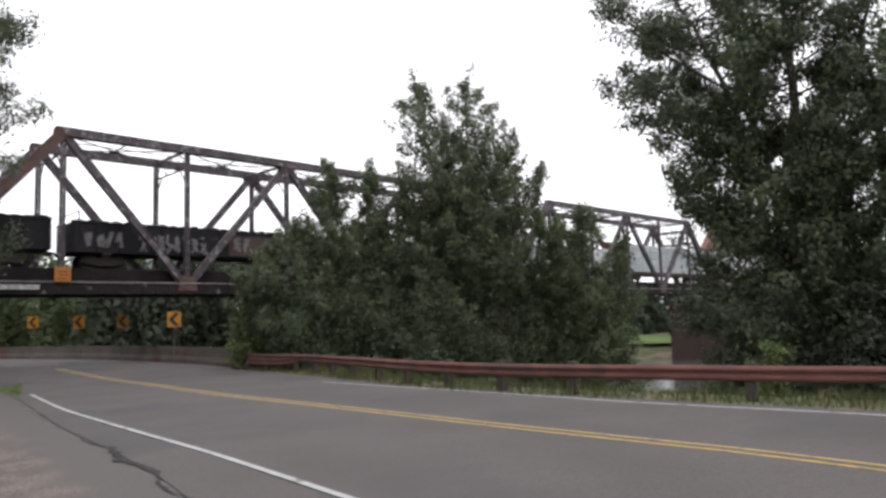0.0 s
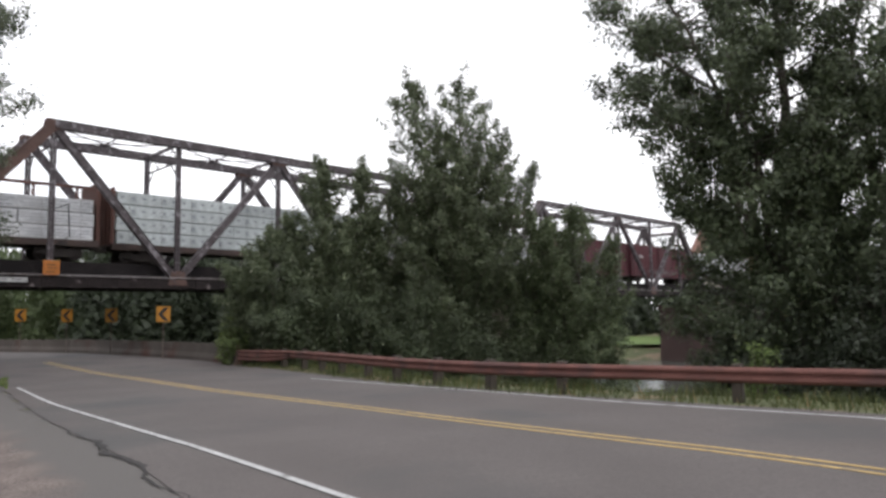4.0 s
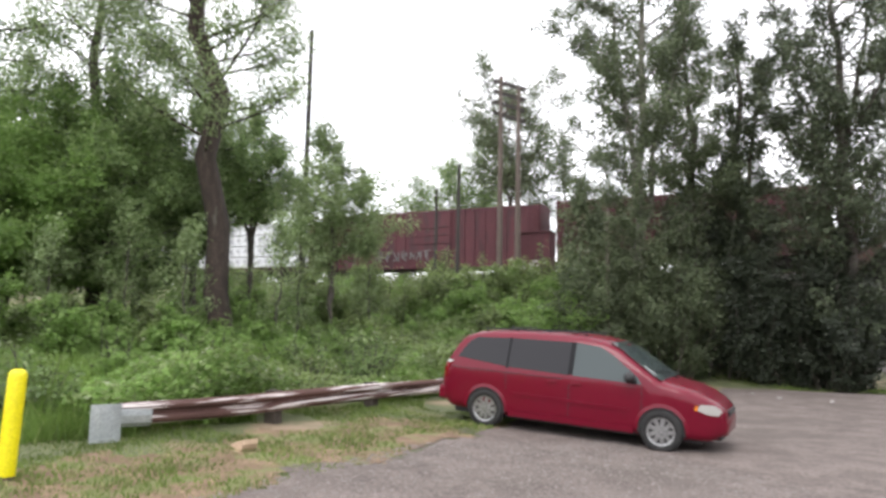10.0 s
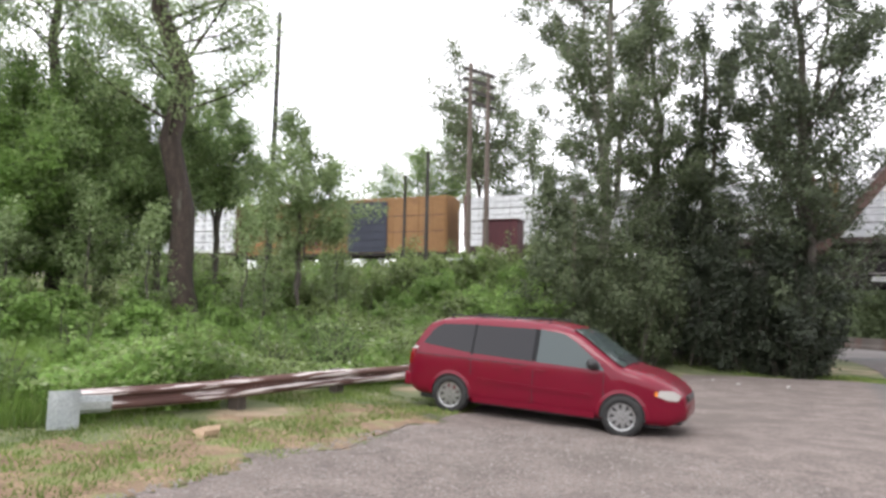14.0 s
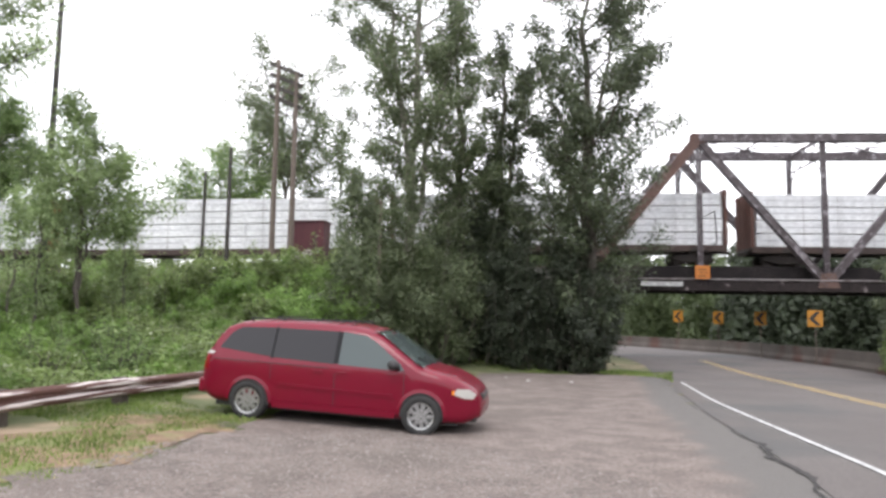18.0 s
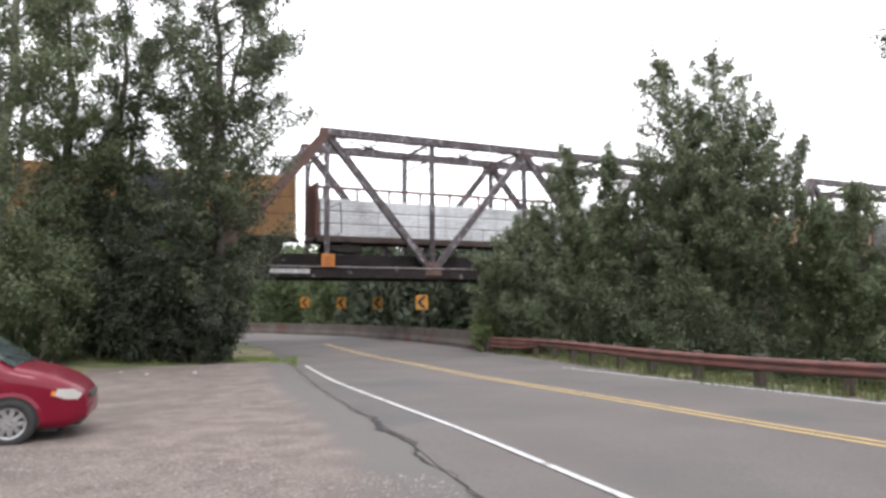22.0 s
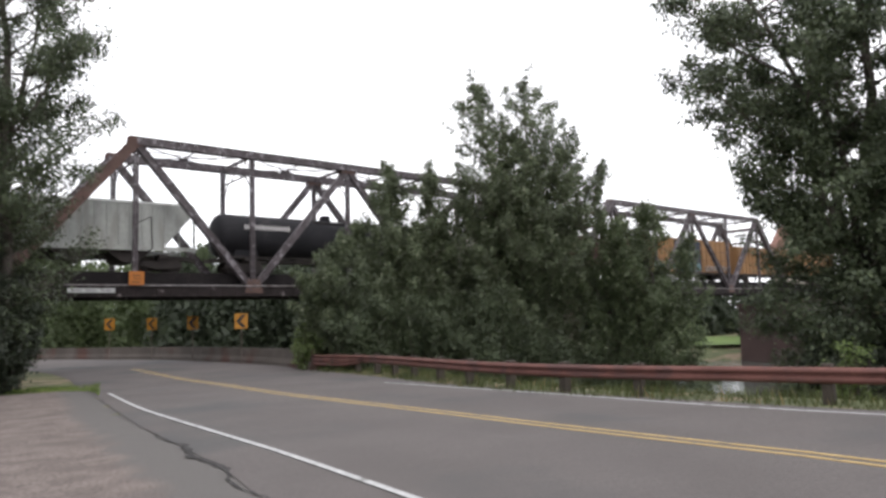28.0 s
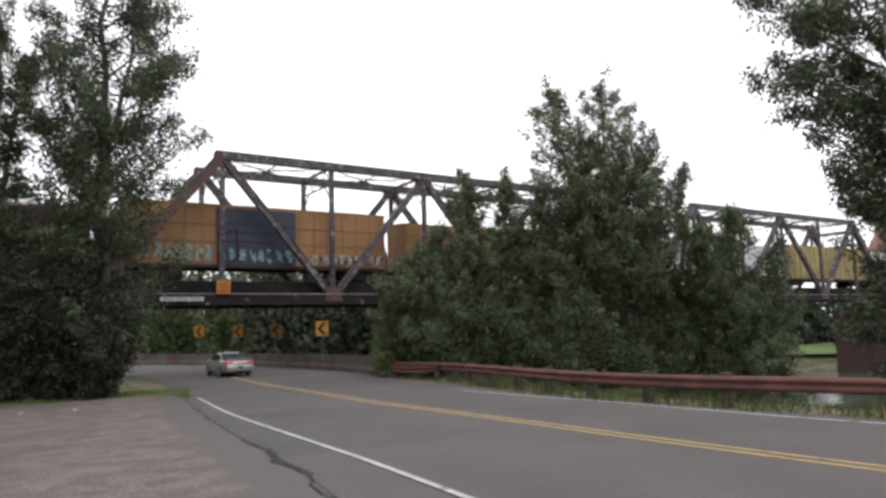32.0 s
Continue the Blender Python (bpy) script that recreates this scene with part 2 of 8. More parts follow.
M_LEAF_PALE = leaf_mat("pale_alder_leaf", (0.17, 0.235, 0.1), (0.31, 0.39, 0.19), (0.46, 0.52, 0.33), 0.56)
M_LEAF_MID = leaf_mat("mid_green_leaf", (0.125, 0.19, 0.068), (0.25, 0.345, 0.135), (0.38, 0.44, 0.23), 0.54)
M_LEAF_FAR = leaf_mat("far_wood_leaf", (0.105, 0.142, 0.064), (0.15, 0.19, 0.094), None, 0.5)
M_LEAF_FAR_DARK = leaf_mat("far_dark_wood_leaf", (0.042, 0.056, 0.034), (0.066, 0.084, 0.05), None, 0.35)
M_BARK_PALE = mat("pale_grey_bark", (0.16, 0.15, 0.125), (0.25, 0.235, 0.2), 4, 0.95, bump=0.5, fine=16, stretch=(2.5, 2.5, 0.5))
M_BARK_RED = mat("dark_reddish_bark", (0.042, 0.03, 0.024), (0.08, 0.058, 0.046), 3, 0.95, bump=0.6, fine=14, stain=(0.11, 0.105, 0.085), stain_scale=1.6, stain_at=(0.6, 0.78), stretch=(2.5, 2.5, 0.5))
M_LEAF_LIGHT = leaf_mat("fresh_leaf", (0.145, 0.24, 0.062), (0.285, 0.425, 0.13), (0.4, 0.5, 0.22), 0.62)
M_LEAF_BUSH = leaf_mat("bramble_leaf", (0.125, 0.175, 0.055), (0.24, 0.31, 0.12), (0.5, 0.53, 0.38), 0.5)
M_GRASS = leaf_mat("grass_blade", (0.1, 0.16, 0.035), (0.2, 0.26, 0.08), (0.42, 0.38, 0.2), 0.45)
M_GRASS_DRY = leaf_mat("dry_verge_grass", (0.05, 0.07, 0.022), (0.11, 0.12, 0.046), (0.3, 0.2, 0.1), 0.35)
M_GRASS_FRESH = leaf_mat("fresh_grass_blade", (0.11, 0.19, 0.035), (0.22, 0.33, 0.08), (0.4, 0.42, 0.2), 0.5)
M_WATER = mat("river_water", (0.06, 0.07, 0.06), (0.1, 0.11, 0.1), 0.1, 0.12, 0, 0.12, 1.5)


# ---- mesh helpers ----
def mesh_ob(name, bm_, material, parent=None, label="", m=None, smooth=False):
    me = bpy.data.meshes.new(name)
    bm_.to_mesh(me)
    bm_.free()
    if smooth:
        for p in me.polygons:
            p.use_smooth = True
    for mm in (material if isinstance(material, (list, tuple)) else [material]):
        me.materials.append(mm)
    ob = new(name, me)
    if parent is not None:
        ob.parent = parent
    if m is not None:
        ob.matrix_basis = m
    if label:
        ob["label"] = label
    return ob


def part(name, bm_, material, parent, label="", smooth=False, m=None):
    return mesh_ob(name, bm_, material, parent, label, m, smooth)


def empty(name, m, label, category, group="", kind=""):
    ob = new(name)
    ob.matrix_basis = m
    return tagged(ob, label, category, group, kind)


def raw_mesh(name, verts, faces, material, parent=None, label="", smooth=False):
    me = bpy.data.meshes.new(name)
    v = np.asarray(verts, dtype=np.float32)
    f = np.asarray(faces, dtype=np.int32)
    me.vertices.add(len(v))
    me.vertices.foreach_set("co", v.ravel())
    k = f.shape[1]
    me.loops.add(f.size)
    me.loops.foreach_set("vertex_index", f.ravel())
    me.polygons.add(len(f))
    me.polygons.foreach_set("loop_start", np.arange(0, f.size, k, dtype=np.int32))
    me.polygons.foreach_set("loop_total", np.full(len(f), k, dtype=np.int32))
    if smooth:
        me.polygons.foreach_set("use_smooth", np.ones(len(f), dtype=bool))
    me.update(calc_edges=True)
    me.materials.append(material)
    ob = new(name, me)
    if parent is not None:
        ob.parent = parent
    if label:
        ob["label"] = label
    return ob


def box(b, x0, x1, y0, y1, z0, z1, bevel=0.0):
    r = bmesh.ops.create_cube(b, size=1)
    vs = r["verts"]
    bmesh.ops.scale(b, vec=(x1 - x0, y1 - y0, z1 - z0), verts=vs)
    bmesh.ops.translate(b, vec=((x0 + x1) / 2, (y0 + y1) / 2, (z0 + z1) / 2), verts=vs)
    if bevel:
        es = list({e for v in vs for e in v.link_edges})
        bmesh.ops.bevel(b, geom=es, offset=bevel, segments=2, profile=0.5, affect="EDGES")
    return b


def bar(b, p, q, w, h, up=(0, 0, 1)):
    """A square bar from p to q, w wide and h deep."""
    p, q = Vector(p), Vector(q)
    d = q - p
    L = d.length
    z = d.normalized()
    x = Vector(up).cross(z)
    if x.length < 1e-4:
        x = Vector((1, 0, 0)).cross(z)
    x.normalize()
    y = z.cross(x)
    m = Matrix(((x.x, y.x, z.x, (p.x + q.x) / 2), (x.y, y.y, z.y, (p.y + q.y) / 2), (x.z, y.z, z.z, (p.z + q.z) / 2), (0, 0, 0, 1)))
    bmesh.ops.create_cube(b, size=1, matrix=m @ Matrix.Diagonal((w, h, L, 1)))
    return b


def rod(b, p, q, r0, r1=None, seg=8):
    p, q = Vector(p), Vector(q)
    d = q - p
    m = Matrix.Translation((p + q) / 2) @ d.to_track_quat("Z", "Y").to_matrix().to_4x4()
    bmesh.ops.create_cone(b, cap_ends=True, segments=seg, radius1=r0, radius2=r0 if r1 is None else r1, depth=d.length, matrix=m)
    return b


def prism(b, outline, y0, y1):
    """Extrude an (x, z) outline from y0 to y1."""
    a = [b.verts.new((x, y0, z)) for x, z in outline]
    c = [b.verts.new((x, y1, z)) for x, z in outline]
    b.faces.new(a)
    b.faces.new(c[::-1])
    k = len(a)
    for i in range(k):
        b.faces.new((a[i], c[i], c[(i + 1) % k], a[(i + 1) % k]))
    bmesh.ops.recalc_face_normals(b, faces=b.faces)
    return b


def sweep(b, line, profile, close=True):
    """Carry a profile (sideways, up) along a line of points; sideways is to the right of the way."""
    rings = []
    k = len(line)
    for i, p in enumerate(line):
        a, c = Vector(line[max(0, i - 1)]), Vector(line[min(k - 1, i + 1)])
        d = (c - a)
        d.z = 0
        d.normalize()
        r = Vector((d.y, -d.x, 0))
        rings.append([b.verts.new(Vector(p) + r * s + Vector((0, 0, u))) for s, u in profile])
    n = len(profile)
    for i in range(k - 1):
        for j in range(n if close else n - 1):
            b.faces.new((rings[i][j], rings[i + 1][j], rings[i + 1][(j + 1) % n], rings[i][(j + 1) % n]))
    if close:
        b.faces.new(rings[0][::-1])
        b.faces.new(rings[-1])
    bmesh.ops.recalc_face_normals(b, faces=b.faces)
    return b


def smooth_line(pts, step=0.5):
    """A smooth line through points, at even steps."""
    P = [Vector(p) for p in pts]
    out = []
    for i in range(len(P) - 1):
        p0, p1, p2, p3 = P[max(0, i - 1)], P[i], P[i + 1], P[min(len(P) - 1, i + 2)]
        if (p1 - p0).length > 4 * (p2 - p1).length:
            p0 = p1 - (p2 - p1)
        if (p3 - p2).length > 4 * (p2 - p1).length:
            p3 = p2 + (p2 - p1)
        k = max(2, int((p2 - p1).length / step))
        for j in range(k):
            t = j / k
            out.append(0.5 * ((2 * p1) + (p2 - p0) * t + (2 * p0 - 5 * p1 + 4 * p2 - p3) * t * t + (3 * p1 - p0 - 3 * p2 + p3) * t ** 3))
    out.append(P[-1])
    return out


# ---- plan ----
TRACK_YAW = 44.12
AX, AY = -21.56, 40.16
BR = pose(AX, AY, 0, 0, 0, TRACK_YAW)      # x along the track, y across it; the near truss stands at y = 0
PANEL, TOP_Z, LOW_Z, RAIL_Z, TRACK_Y, FAR_Y = 7.37, 13.42, 4.44, 5.35, 2.485, 4.97
SPAN2 = 45.65 - PANEL
WATER_Z = -5.0
LINE_WL = [(240, -248), (30, -28.5), (9.0, -4.9), (3.6, 1.75), (-0.61, 6.95), (-1.29, 7.78), (-3.35, 10.3), (-4.99, 12.23), (-7.52, 15.28), (-9.57, 17.9), (-13.23, 23.01), (-16.6, 27.6), (-21.0, 33.6), (-27, 40.3), (-35, 46.8), (-48, 54)]
LINE_Y = [(243, -245), (33, -25), (12.4, -1.2), (7.6, 4.6), (4.16, 8.71), (2.92, 9.95), (0.85, 11.97), (-1.18, 14.16), (-4.27, 17.6), (-6.61, 20.38), (-10.33, 25.36), (-13.45, 29.36), (-17.26, 34.48), (-21.5, 40.0), (-28, 46.0), (-37, 51.8), (-50, 58.5)]
LINE_WR = [(247, -241), (37, -21), (16.4, 2.4), (11.4, 7.6), (7.0, 11.75), (4.95, 13.38), (3.32, 14.82), (-0.07, 18.54), (-2.03, 20.76), (-3.9, 23.01), (-7.2, 29.2), (-10.4, 35.0), (-14.6, 40.8), (-20, 46.2), (-26.5, 51.4), (-34, 56), (-44, 61)]
LINE_RAIL = [(250, -239), (39.5, -19.5), (18.0, 3.5), (12.6, 8.9), (8.15, 12.55), (6.6, 13.6), (4.6, 15.1), (2.55, 16.6), (0.75, 18.45), (-1.0, 20.9), (-3.3, 25.0), (-5.9, 29.6), (-8.95, 33.4)]
LINE_BAR = [(-9.1, 33.6), (-12.75, 39.5), (-18.5, 45.6), (-25.4, 51.8), (-32, 55.5), (-40, 59.6), (-55, 66)]
RIVER_EDGE = np.array(LINE_RAIL + LINE_BAR[1:] + [(-90, 80), (-200, 118)])


def base(x, y):
    """The road's gentle fall towards the bridge, and the lay-by's rise away from it."""
    r, p = -0.64 * x + 0.77 * y, 0.77 * x + 0.64 * y
    t = np.clip((r - 7) / 33, 0, 1)
    k = np.clip((r - 20) / 10, 0, 1)
    return -0.4 * t * t * (3 - 2 * t) + np.interp(p, [-20, -8, -5.2, -2.2, 1, 4.3], [0.25, 0.2, 0.1, -0.05, -0.05, 0]) * (1 - k * k * (3 - 2 * k))


def river_side(x, y):
    """Metres to the river's side of the road's outer edge; negative on the road's side."""
    P = RIVER_EDGE
    best, sign = np.full(np.shape(x), 1e9), np.zeros(np.shape(x))
    for a, c in zip(P[:-1], P[1:]):
        d = c - a
        t = np.clip(((x - a[0]) * d[0] + (y - a[1]) * d[1]) / (d @ d), 0, 1)
        px, py = x - a[0] - t * d[0], y - a[1] - t * d[1]
        q = np.hypot(px, py)
        s = np.where(d[0] * py - d[1] * px > 0, -1.0, 1.0)
        near = q < best
        sign, best = np.where(near, s, sign), np.where(near, q, best)
    return best * sign


def step01(v, a, c):
    t = np.clip((v - a) / (c - a), 0, 1)
    return t * t * (3 - 2 * t)


def rail_drop(S):
    """How far the line lies below the bridge's rails, along the track."""
    return np.interp(S, [-600, -40, -8, 0], [2.4, 0.56, 0.0, 0.0])


def height(x, y):
    """The lie of the land."""
    x, y = np.asarray(x, float), np.asarray(y, float)
    rx, ry = x - AX, y - AY
    c, s = math.cos(radians(TRACK_YAW)), math.sin(radians(TRACK_YAW))
    S, O = c * rx + s * ry, -s * rx + c * ry
    q = river_side(x, y)
    bank = -1.6 * step01(q, 1.0, 6.0) - 5.6 * step01(q, 6.0, 18.0)
    far = step01(0.2756 * x + 0.961 * y, 100, 112) * step01(q, 30, 60)
    wet = np.where(q > 0.3, bank, 0.0)
    wet = wet * (1 - far) + far * (-2.6)
    flat_far = step01(np.hypot(x, y), 260, 420)
    wet = wet * (1 - flat_far) + flat_far * (-0.3)
    dam_l = step01(-S, 9.2, 13.0) * step01(O, -15.0, -1.2) * (1 - step01(O, 7.0, 20.0))
    dam_r = step01(S, 101, 107) * step01(O, -10.0, -1.0) * (1 - step01(O, 7.0, 17.0))
    rise = step01(-S, 12, 26) * step01(O, -34, -13) * (1 - step01(O, 7.0, 20.0)) * 0.9
    z = wet * (1 - np.maximum(dam_l, dam_r)) + np.maximum(dam_l, dam_r) * (4.87 - rail_drop(S)) + rise * (1 - dam_l)
    return z + base(x, y) * (1 - np.maximum(dam_l, dam_r)) - 0.016


def ground_axis(lo, hi, step, reach, grow=1.16):
    a = list(np.arange(lo, hi + 1e-6, step))
    w = step
    while a[-1] < reach:
        w *= grow
        a.append(a[-1] + w)
    w = step
    while a[0] > -reach:
        w *= grow
        a.insert(0, a[0] - w)
    return np.array(a)


def build_ground():
    xs, ys = ground_axis(-75, 40, 0.8, 3000), ground_axis(-15, 75, 0.8, 3000)
    X, Y = np.meshgrid(xs, ys, indexing="ij")
    Z = height(X, Y)
    nx, ny = X.shape
    i = np.arange(nx * ny).reshape(nx, ny)
    f = np.stack([i[:-1, :-1].ravel(), i[1:, :-1].ravel(), i[1:, 1:].ravel(), i[:-1, 1:].ravel()], 1)
    ob = raw_mesh("ground", np.stack([X.ravel(), Y.ravel(), Z.ravel()], 1), f, M_GRASS_GROUND, smooth=True)
    tagged(ob, "uneven grassy ground with bare brown patches", "ground", kind="structure")


def even_line(pts, per):
    """A smooth line with the same number of steps on every leg."""
    P = [Vector((*p, 0)) for p in pts]
    out = []
    for i in range(len(P) - 1):
        p0, p1, p2, p3 = P[max(0, i - 1)], P[i], P[i + 1], P[min(len(P) - 1, i + 2)]
        if (p1 - p0).length > 4 * (p2 - p1).length:
            p0 = p1 - (p2 - p1)
        for j in range(per):
            t = j / per
            out.append(0.5 * ((2 * p1) + (p2 - p0) * t + (2 * p0 - 5 * p1 + 4 * p2 - p3) * t * t + (3 * p1 - p0 - 3 * p2 + p3) * t ** 3))
    out.append(P[-1])
    return out


def strip(name, left, right, z, material, label, category):
    """A flat band between two lines."""
    a, c = even_line(left, 26), even_line(right, 26)
    k = min(len(a), len(c))
    ia = ic = np.arange(k)

    def at(L, u):
        i = min(int(u), len(L) - 2)
        return L[i].lerp(L[i + 1], u - i)
    v, f = [], []
    for j in range(k):
        p, q = at(a, ia[j]), at(c, ic[j])
        for t in (0, 0.25, 0.5, 0.75, 1):
            r = p.lerp(q, t)
            v.append((r.x, r.y, z + float(base(r.x, r.y))))
    for j in range(k - 1):
        for t in range(4):
            f.append((5 * j + t, 5 * j + t + 1, 5 * j + t + 6, 5 * j + t + 5))
    ob = raw_mesh(name, v, f, material)
    return tagged(ob, label, category, kind="structure")


def ribbon(name, line, w, z, material, label, category, off=0.0):
    b = bmesh.new()
    pts = smooth_line([(*p, z) for p in line], 0.5)
    for p in pts:
        p.z += float(base(p.x, p.y))
    sweep(b, pts, [(off - w / 2, 0), (off - w / 2, 0.004), (off + w / 2, 0.004), (off + w / 2, 0)])
    return tagged(mesh_ob(name, b, material), label, category, kind="structure")


# ---- ground, road, river ----
# the asphalt's two edges, leg by leg
LINE_CRACK = [(239, -249), (29, -29.5), (8.1, -5.6), (2.8, 0.95), (-1.45, 6.1), (-2.4, 7.25), (-3.6, 9.0), (-4.98, 10.85), (-7.45, 14.0), (-10.0, 17.6), (-13.2, 22.2), (-17.0, 27.3), (-21.4, 33.4), (-27.3, 39.9), (-35.3, 46.3), (-48.3, 53.4)]
LINE_OUT = [(248, -240), (38, -20), (17.0, 3.0), (11.9, 8.1), (7.4, 12.2), (5.35, 13.8), (3.7, 15.25), (1.9, 16.9), (0.3, 18.75), (-1.75, 21.4), (-5.6, 28.0), (-8.75, 33.2), (-12.4, 39.2), (-18.2, 45.4), (-26, 51.9), (-40, 59.4)]
LOT = [(14, -12.5), (9.2, -6.6), (3.9, -0.1), (-1.35, 6.2), (-2.3, 7.35), (-3.5, 9.1), (-4.85, 10.95), (-7.3, 14.1), (-9.9, 17.7), (-13.1, 22.3), (-15.0, 24.6), (-16.5, 24.9), (-17.6, 24.4), (-18.7, 22.8), (-20.4, 21.9), (-22.4, 21.2), (-23.4, 18.5), (-20.0, 13.2),
       (-15.4, 9.2), (-12.6, 6.9), (-10.9, 5.0), (-9.15, 2.6), (-7.96, 1.0), (-7.1, -0.3), (-6.2, -2.4), (-4.6, -6.5), (0.5, -13), (8, -17)]


def inside(x, y, outline):
    """Which points lie within an outline."""
    hit = np.zeros(np.shape(x), bool)
    for (xa, ya), (xb, yb) in zip(outline, outline[1:] + outline[:1]):
        if ya != yb:
            hit ^= ((ya > y) != (yb > y)) & (x < (xb - xa) * (y - ya) / (yb - ya) + xa)
    return hit


def flat_patch(name, outline, z, material, label, category, cell=0.16, worn=None):
    """A sheet of small cells over the lie of the land, with a ragged edge."""
    ring = [(p.x, p.y) for p in smooth_line([(*p, 0) for p in outline + outline[:1]], 0.7)[:-1]]
    xs = np.arange(min(p[0] for p in ring), max(p[0] for p in ring) + cell, cell)
    ys = np.arange(min(p[1] for p in ring), max(p[1] for p in ring) + cell, cell)
    X, Y = np.meshgrid(xs, ys, indexing="ij")
    wob = 0.16 * np.sin(X * 2.7 + 1.9 * np.sin(Y * 1.7)) + 0.12 * np.sin(Y * 4.1 + X * 2.2)
    keep = inside(X + wob, Y + wob, ring)
    rng = np.random.default_rng(6)
    X, Y = X + rng.uniform(-0.06, 0.06, X.shape), Y + rng.uniform(-0.06, 0.06, X.shape)
    i = np.arange(X.size).reshape(X.shape)
    f = np.stack([i[:-1, :-1], i[1:, :-1], i[1:, 1:], i[:-1, 1:]], -1)[keep[:-1, :-1]]
    used, inv = np.unique(f.ravel(), return_inverse=True)
    V = np.stack([X.ravel(), Y.ravel(), base(X.ravel(), Y.ravel()) + z], 1)[used]
    ob = raw_mesh(name, V, inv.reshape(-1, 4), material)
    if worn:
        near = np.full(len(V), 1e9)
        for (xa, ya), (xb, yb) in zip(worn[:-1], worn[1:]):
            dx, dy = xb - xa, yb - ya
            t = np.clip(((V[:, 0] - xa) * dx + (V[:, 1] - ya) * dy) / (dx * dx + dy * dy), 0, 1)
            near = np.minimum(near, np.hypot(V[:, 0] - xa - t * dx, V[:, 1] - ya - t * dy))
        ob.data.attributes.new("tarred", "FLOAT", "POINT").data.foreach_set("value", (1 - step01(near, 0.1, 1.7)).astype(np.float32))
    return tagged(ob, label, category, kind="structure")


def tar_edge(m, tar):
    """Old asphalt that crumbles into the gravel along the road: patches of tar thin out with the distance."""
    n, l = m.node_tree.nodes, m.node_tree.links
    b = n["Principled BSDF"]
    src = b.inputs["Base Color"].links[0].from_socket
    at, ns, co = n.new("ShaderNodeAttribute"), n.new("ShaderNodeTexNoise"), n.new("ShaderNodeTexCoord")
    at.attribute_name = "tarred"
    ns.inputs["Scale"].default_value, ns.inputs["Detail"].default_value = 1.6, 7
    l.new(co.outputs["Object"], ns.inputs["Vector"])
    add, mr, mx = n.new("ShaderNodeMath"), n.new("ShaderNodeMapRange"), n.new("ShaderNodeMix")
    add.operation = "ADD"
    l.new(at.outputs["Fac"], add.inputs[0])
    l.new(ns.outputs["Fac"], add.inputs[1])
    mr.interpolation_type = "SMOOTHSTEP"
    mr.inputs[1].default_value, mr.inputs[2].default_value = 0.78, 1.22
    l.new(add.outputs[0], mr.inputs[0])
    mx.data_type = "RGBA"
    l.new(mr.outputs[0], mx.inputs[0])
    l.new(src, mx.inputs[6])
    mx.inputs[7].default_value = (*tar, 1)
    l.new(mx.outputs[2], b.inputs["Base Color"])


tar_edge(M_GRAVEL, (0.108, 0.1, 0.094))


build_ground()
flat_patch("gravel_lot", LOT, 0.0, M_GRAVEL, "pinkish-grey compacted gravel lay-by beside the road", "gravel", worn=LINE_CRACK[2:13])
flat_patch("bare_soil", [(-15.0, 8.6), (-12.7, 7.0), (-11.0, 5.1), (-9.3, 2.7), (-8.1, 1.1), (-7.2, -0.3), (-6.3, -2.4), (-5.2, -5.2), (-7.4, -5.0), (-8.8, -2.2), (-10.0, -0.2), (-10.9, 1.2), (-12.2, 3.0), (-13.9, 5.4), (-15.9, 8.2)], -0.005, M_SOIL, "bare brown soil between the lay-by and the guardrail", "soil")
strip("road", LINE_CRACK, LINE_OUT, 0.012, M_ASPHALT, "grey two-lane asphalt road curving under the bridge", "road")
ribbon("white_line_1", LINE_WL[1:11], 0.1, 0.016, M_WHITE_LINE, "white painted edge line on the asphalt", "road line")
ribbon("white_line_2", LINE_WR[1:10], 0.11, 0.016, M_WHITE_LINE, "white painted edge line beside the guardrail", "road line")
ribbon("yellow_line_1", LINE_Y[1:14], 0.09, 0.016, M_YELLOW_LINE, "faded yellow centre line, one of two", "road line", -0.13)
ribbon("yellow_line_2", LINE_Y[1:14], 0.09, 0.016, M_YELLOW_LINE, "faded yellow centre line, one of two", "road line", 0.13)


def build_crack():
    """The broken edge of the asphalt: a ragged dark gap of changing width."""
    rng = random.Random(8)
    pts = smooth_line([(p[0] - 0.03, p[1], 0.0155) for p in LINE_CRACK[4:11]], 0.16)
    for p in pts:
        p.z += float(base(p.x, p.y))
    b = bmesh.new()
    L, R = [], []
    for i, p in enumerate(pts):
        f = i / len(pts)
        wide = 0.005 + 0.085 * math.exp(-((f - 0.245) / 0.075) ** 2) * rng.uniform(0.25, 1.2) + 0.012 * rng.random() * (f < 0.4)
        o = 0.07 * math.sin(i * 0.45) + rng.uniform(-0.04, 0.04)
        L.append(b.verts.new((p.x - 0.78 * (o + wide), p.y - 0.62 * (o + wide), p.z)))
        R.append(b.verts.new((p.x - 0.78 * (o - wide), p.y - 0.62 * (o - wide), p.z)))
    for i in range(len(L) - 1):
        b.faces.new((L[i], R[i], R[i + 1], L[i + 1]))
    bmesh.ops.recalc_face_normals(b, faces=b.faces)
    tagged(mesh_ob("asphalt_crack", b, M_CRACK), "ragged dark crack along the broken asphalt edge", "crack", kind="structure")


build_crack()


def build_water():
    b = bmesh.new()
    bmesh.ops.create_grid(b, x_segments=2, y_segments=2, size=300)
    ob = mesh_ob("water", b, M_WATER, m=pose(60, 190, WATER_Z))
    tagged(ob, "calm grey-green river water", "river", kind="structure")


build_water()


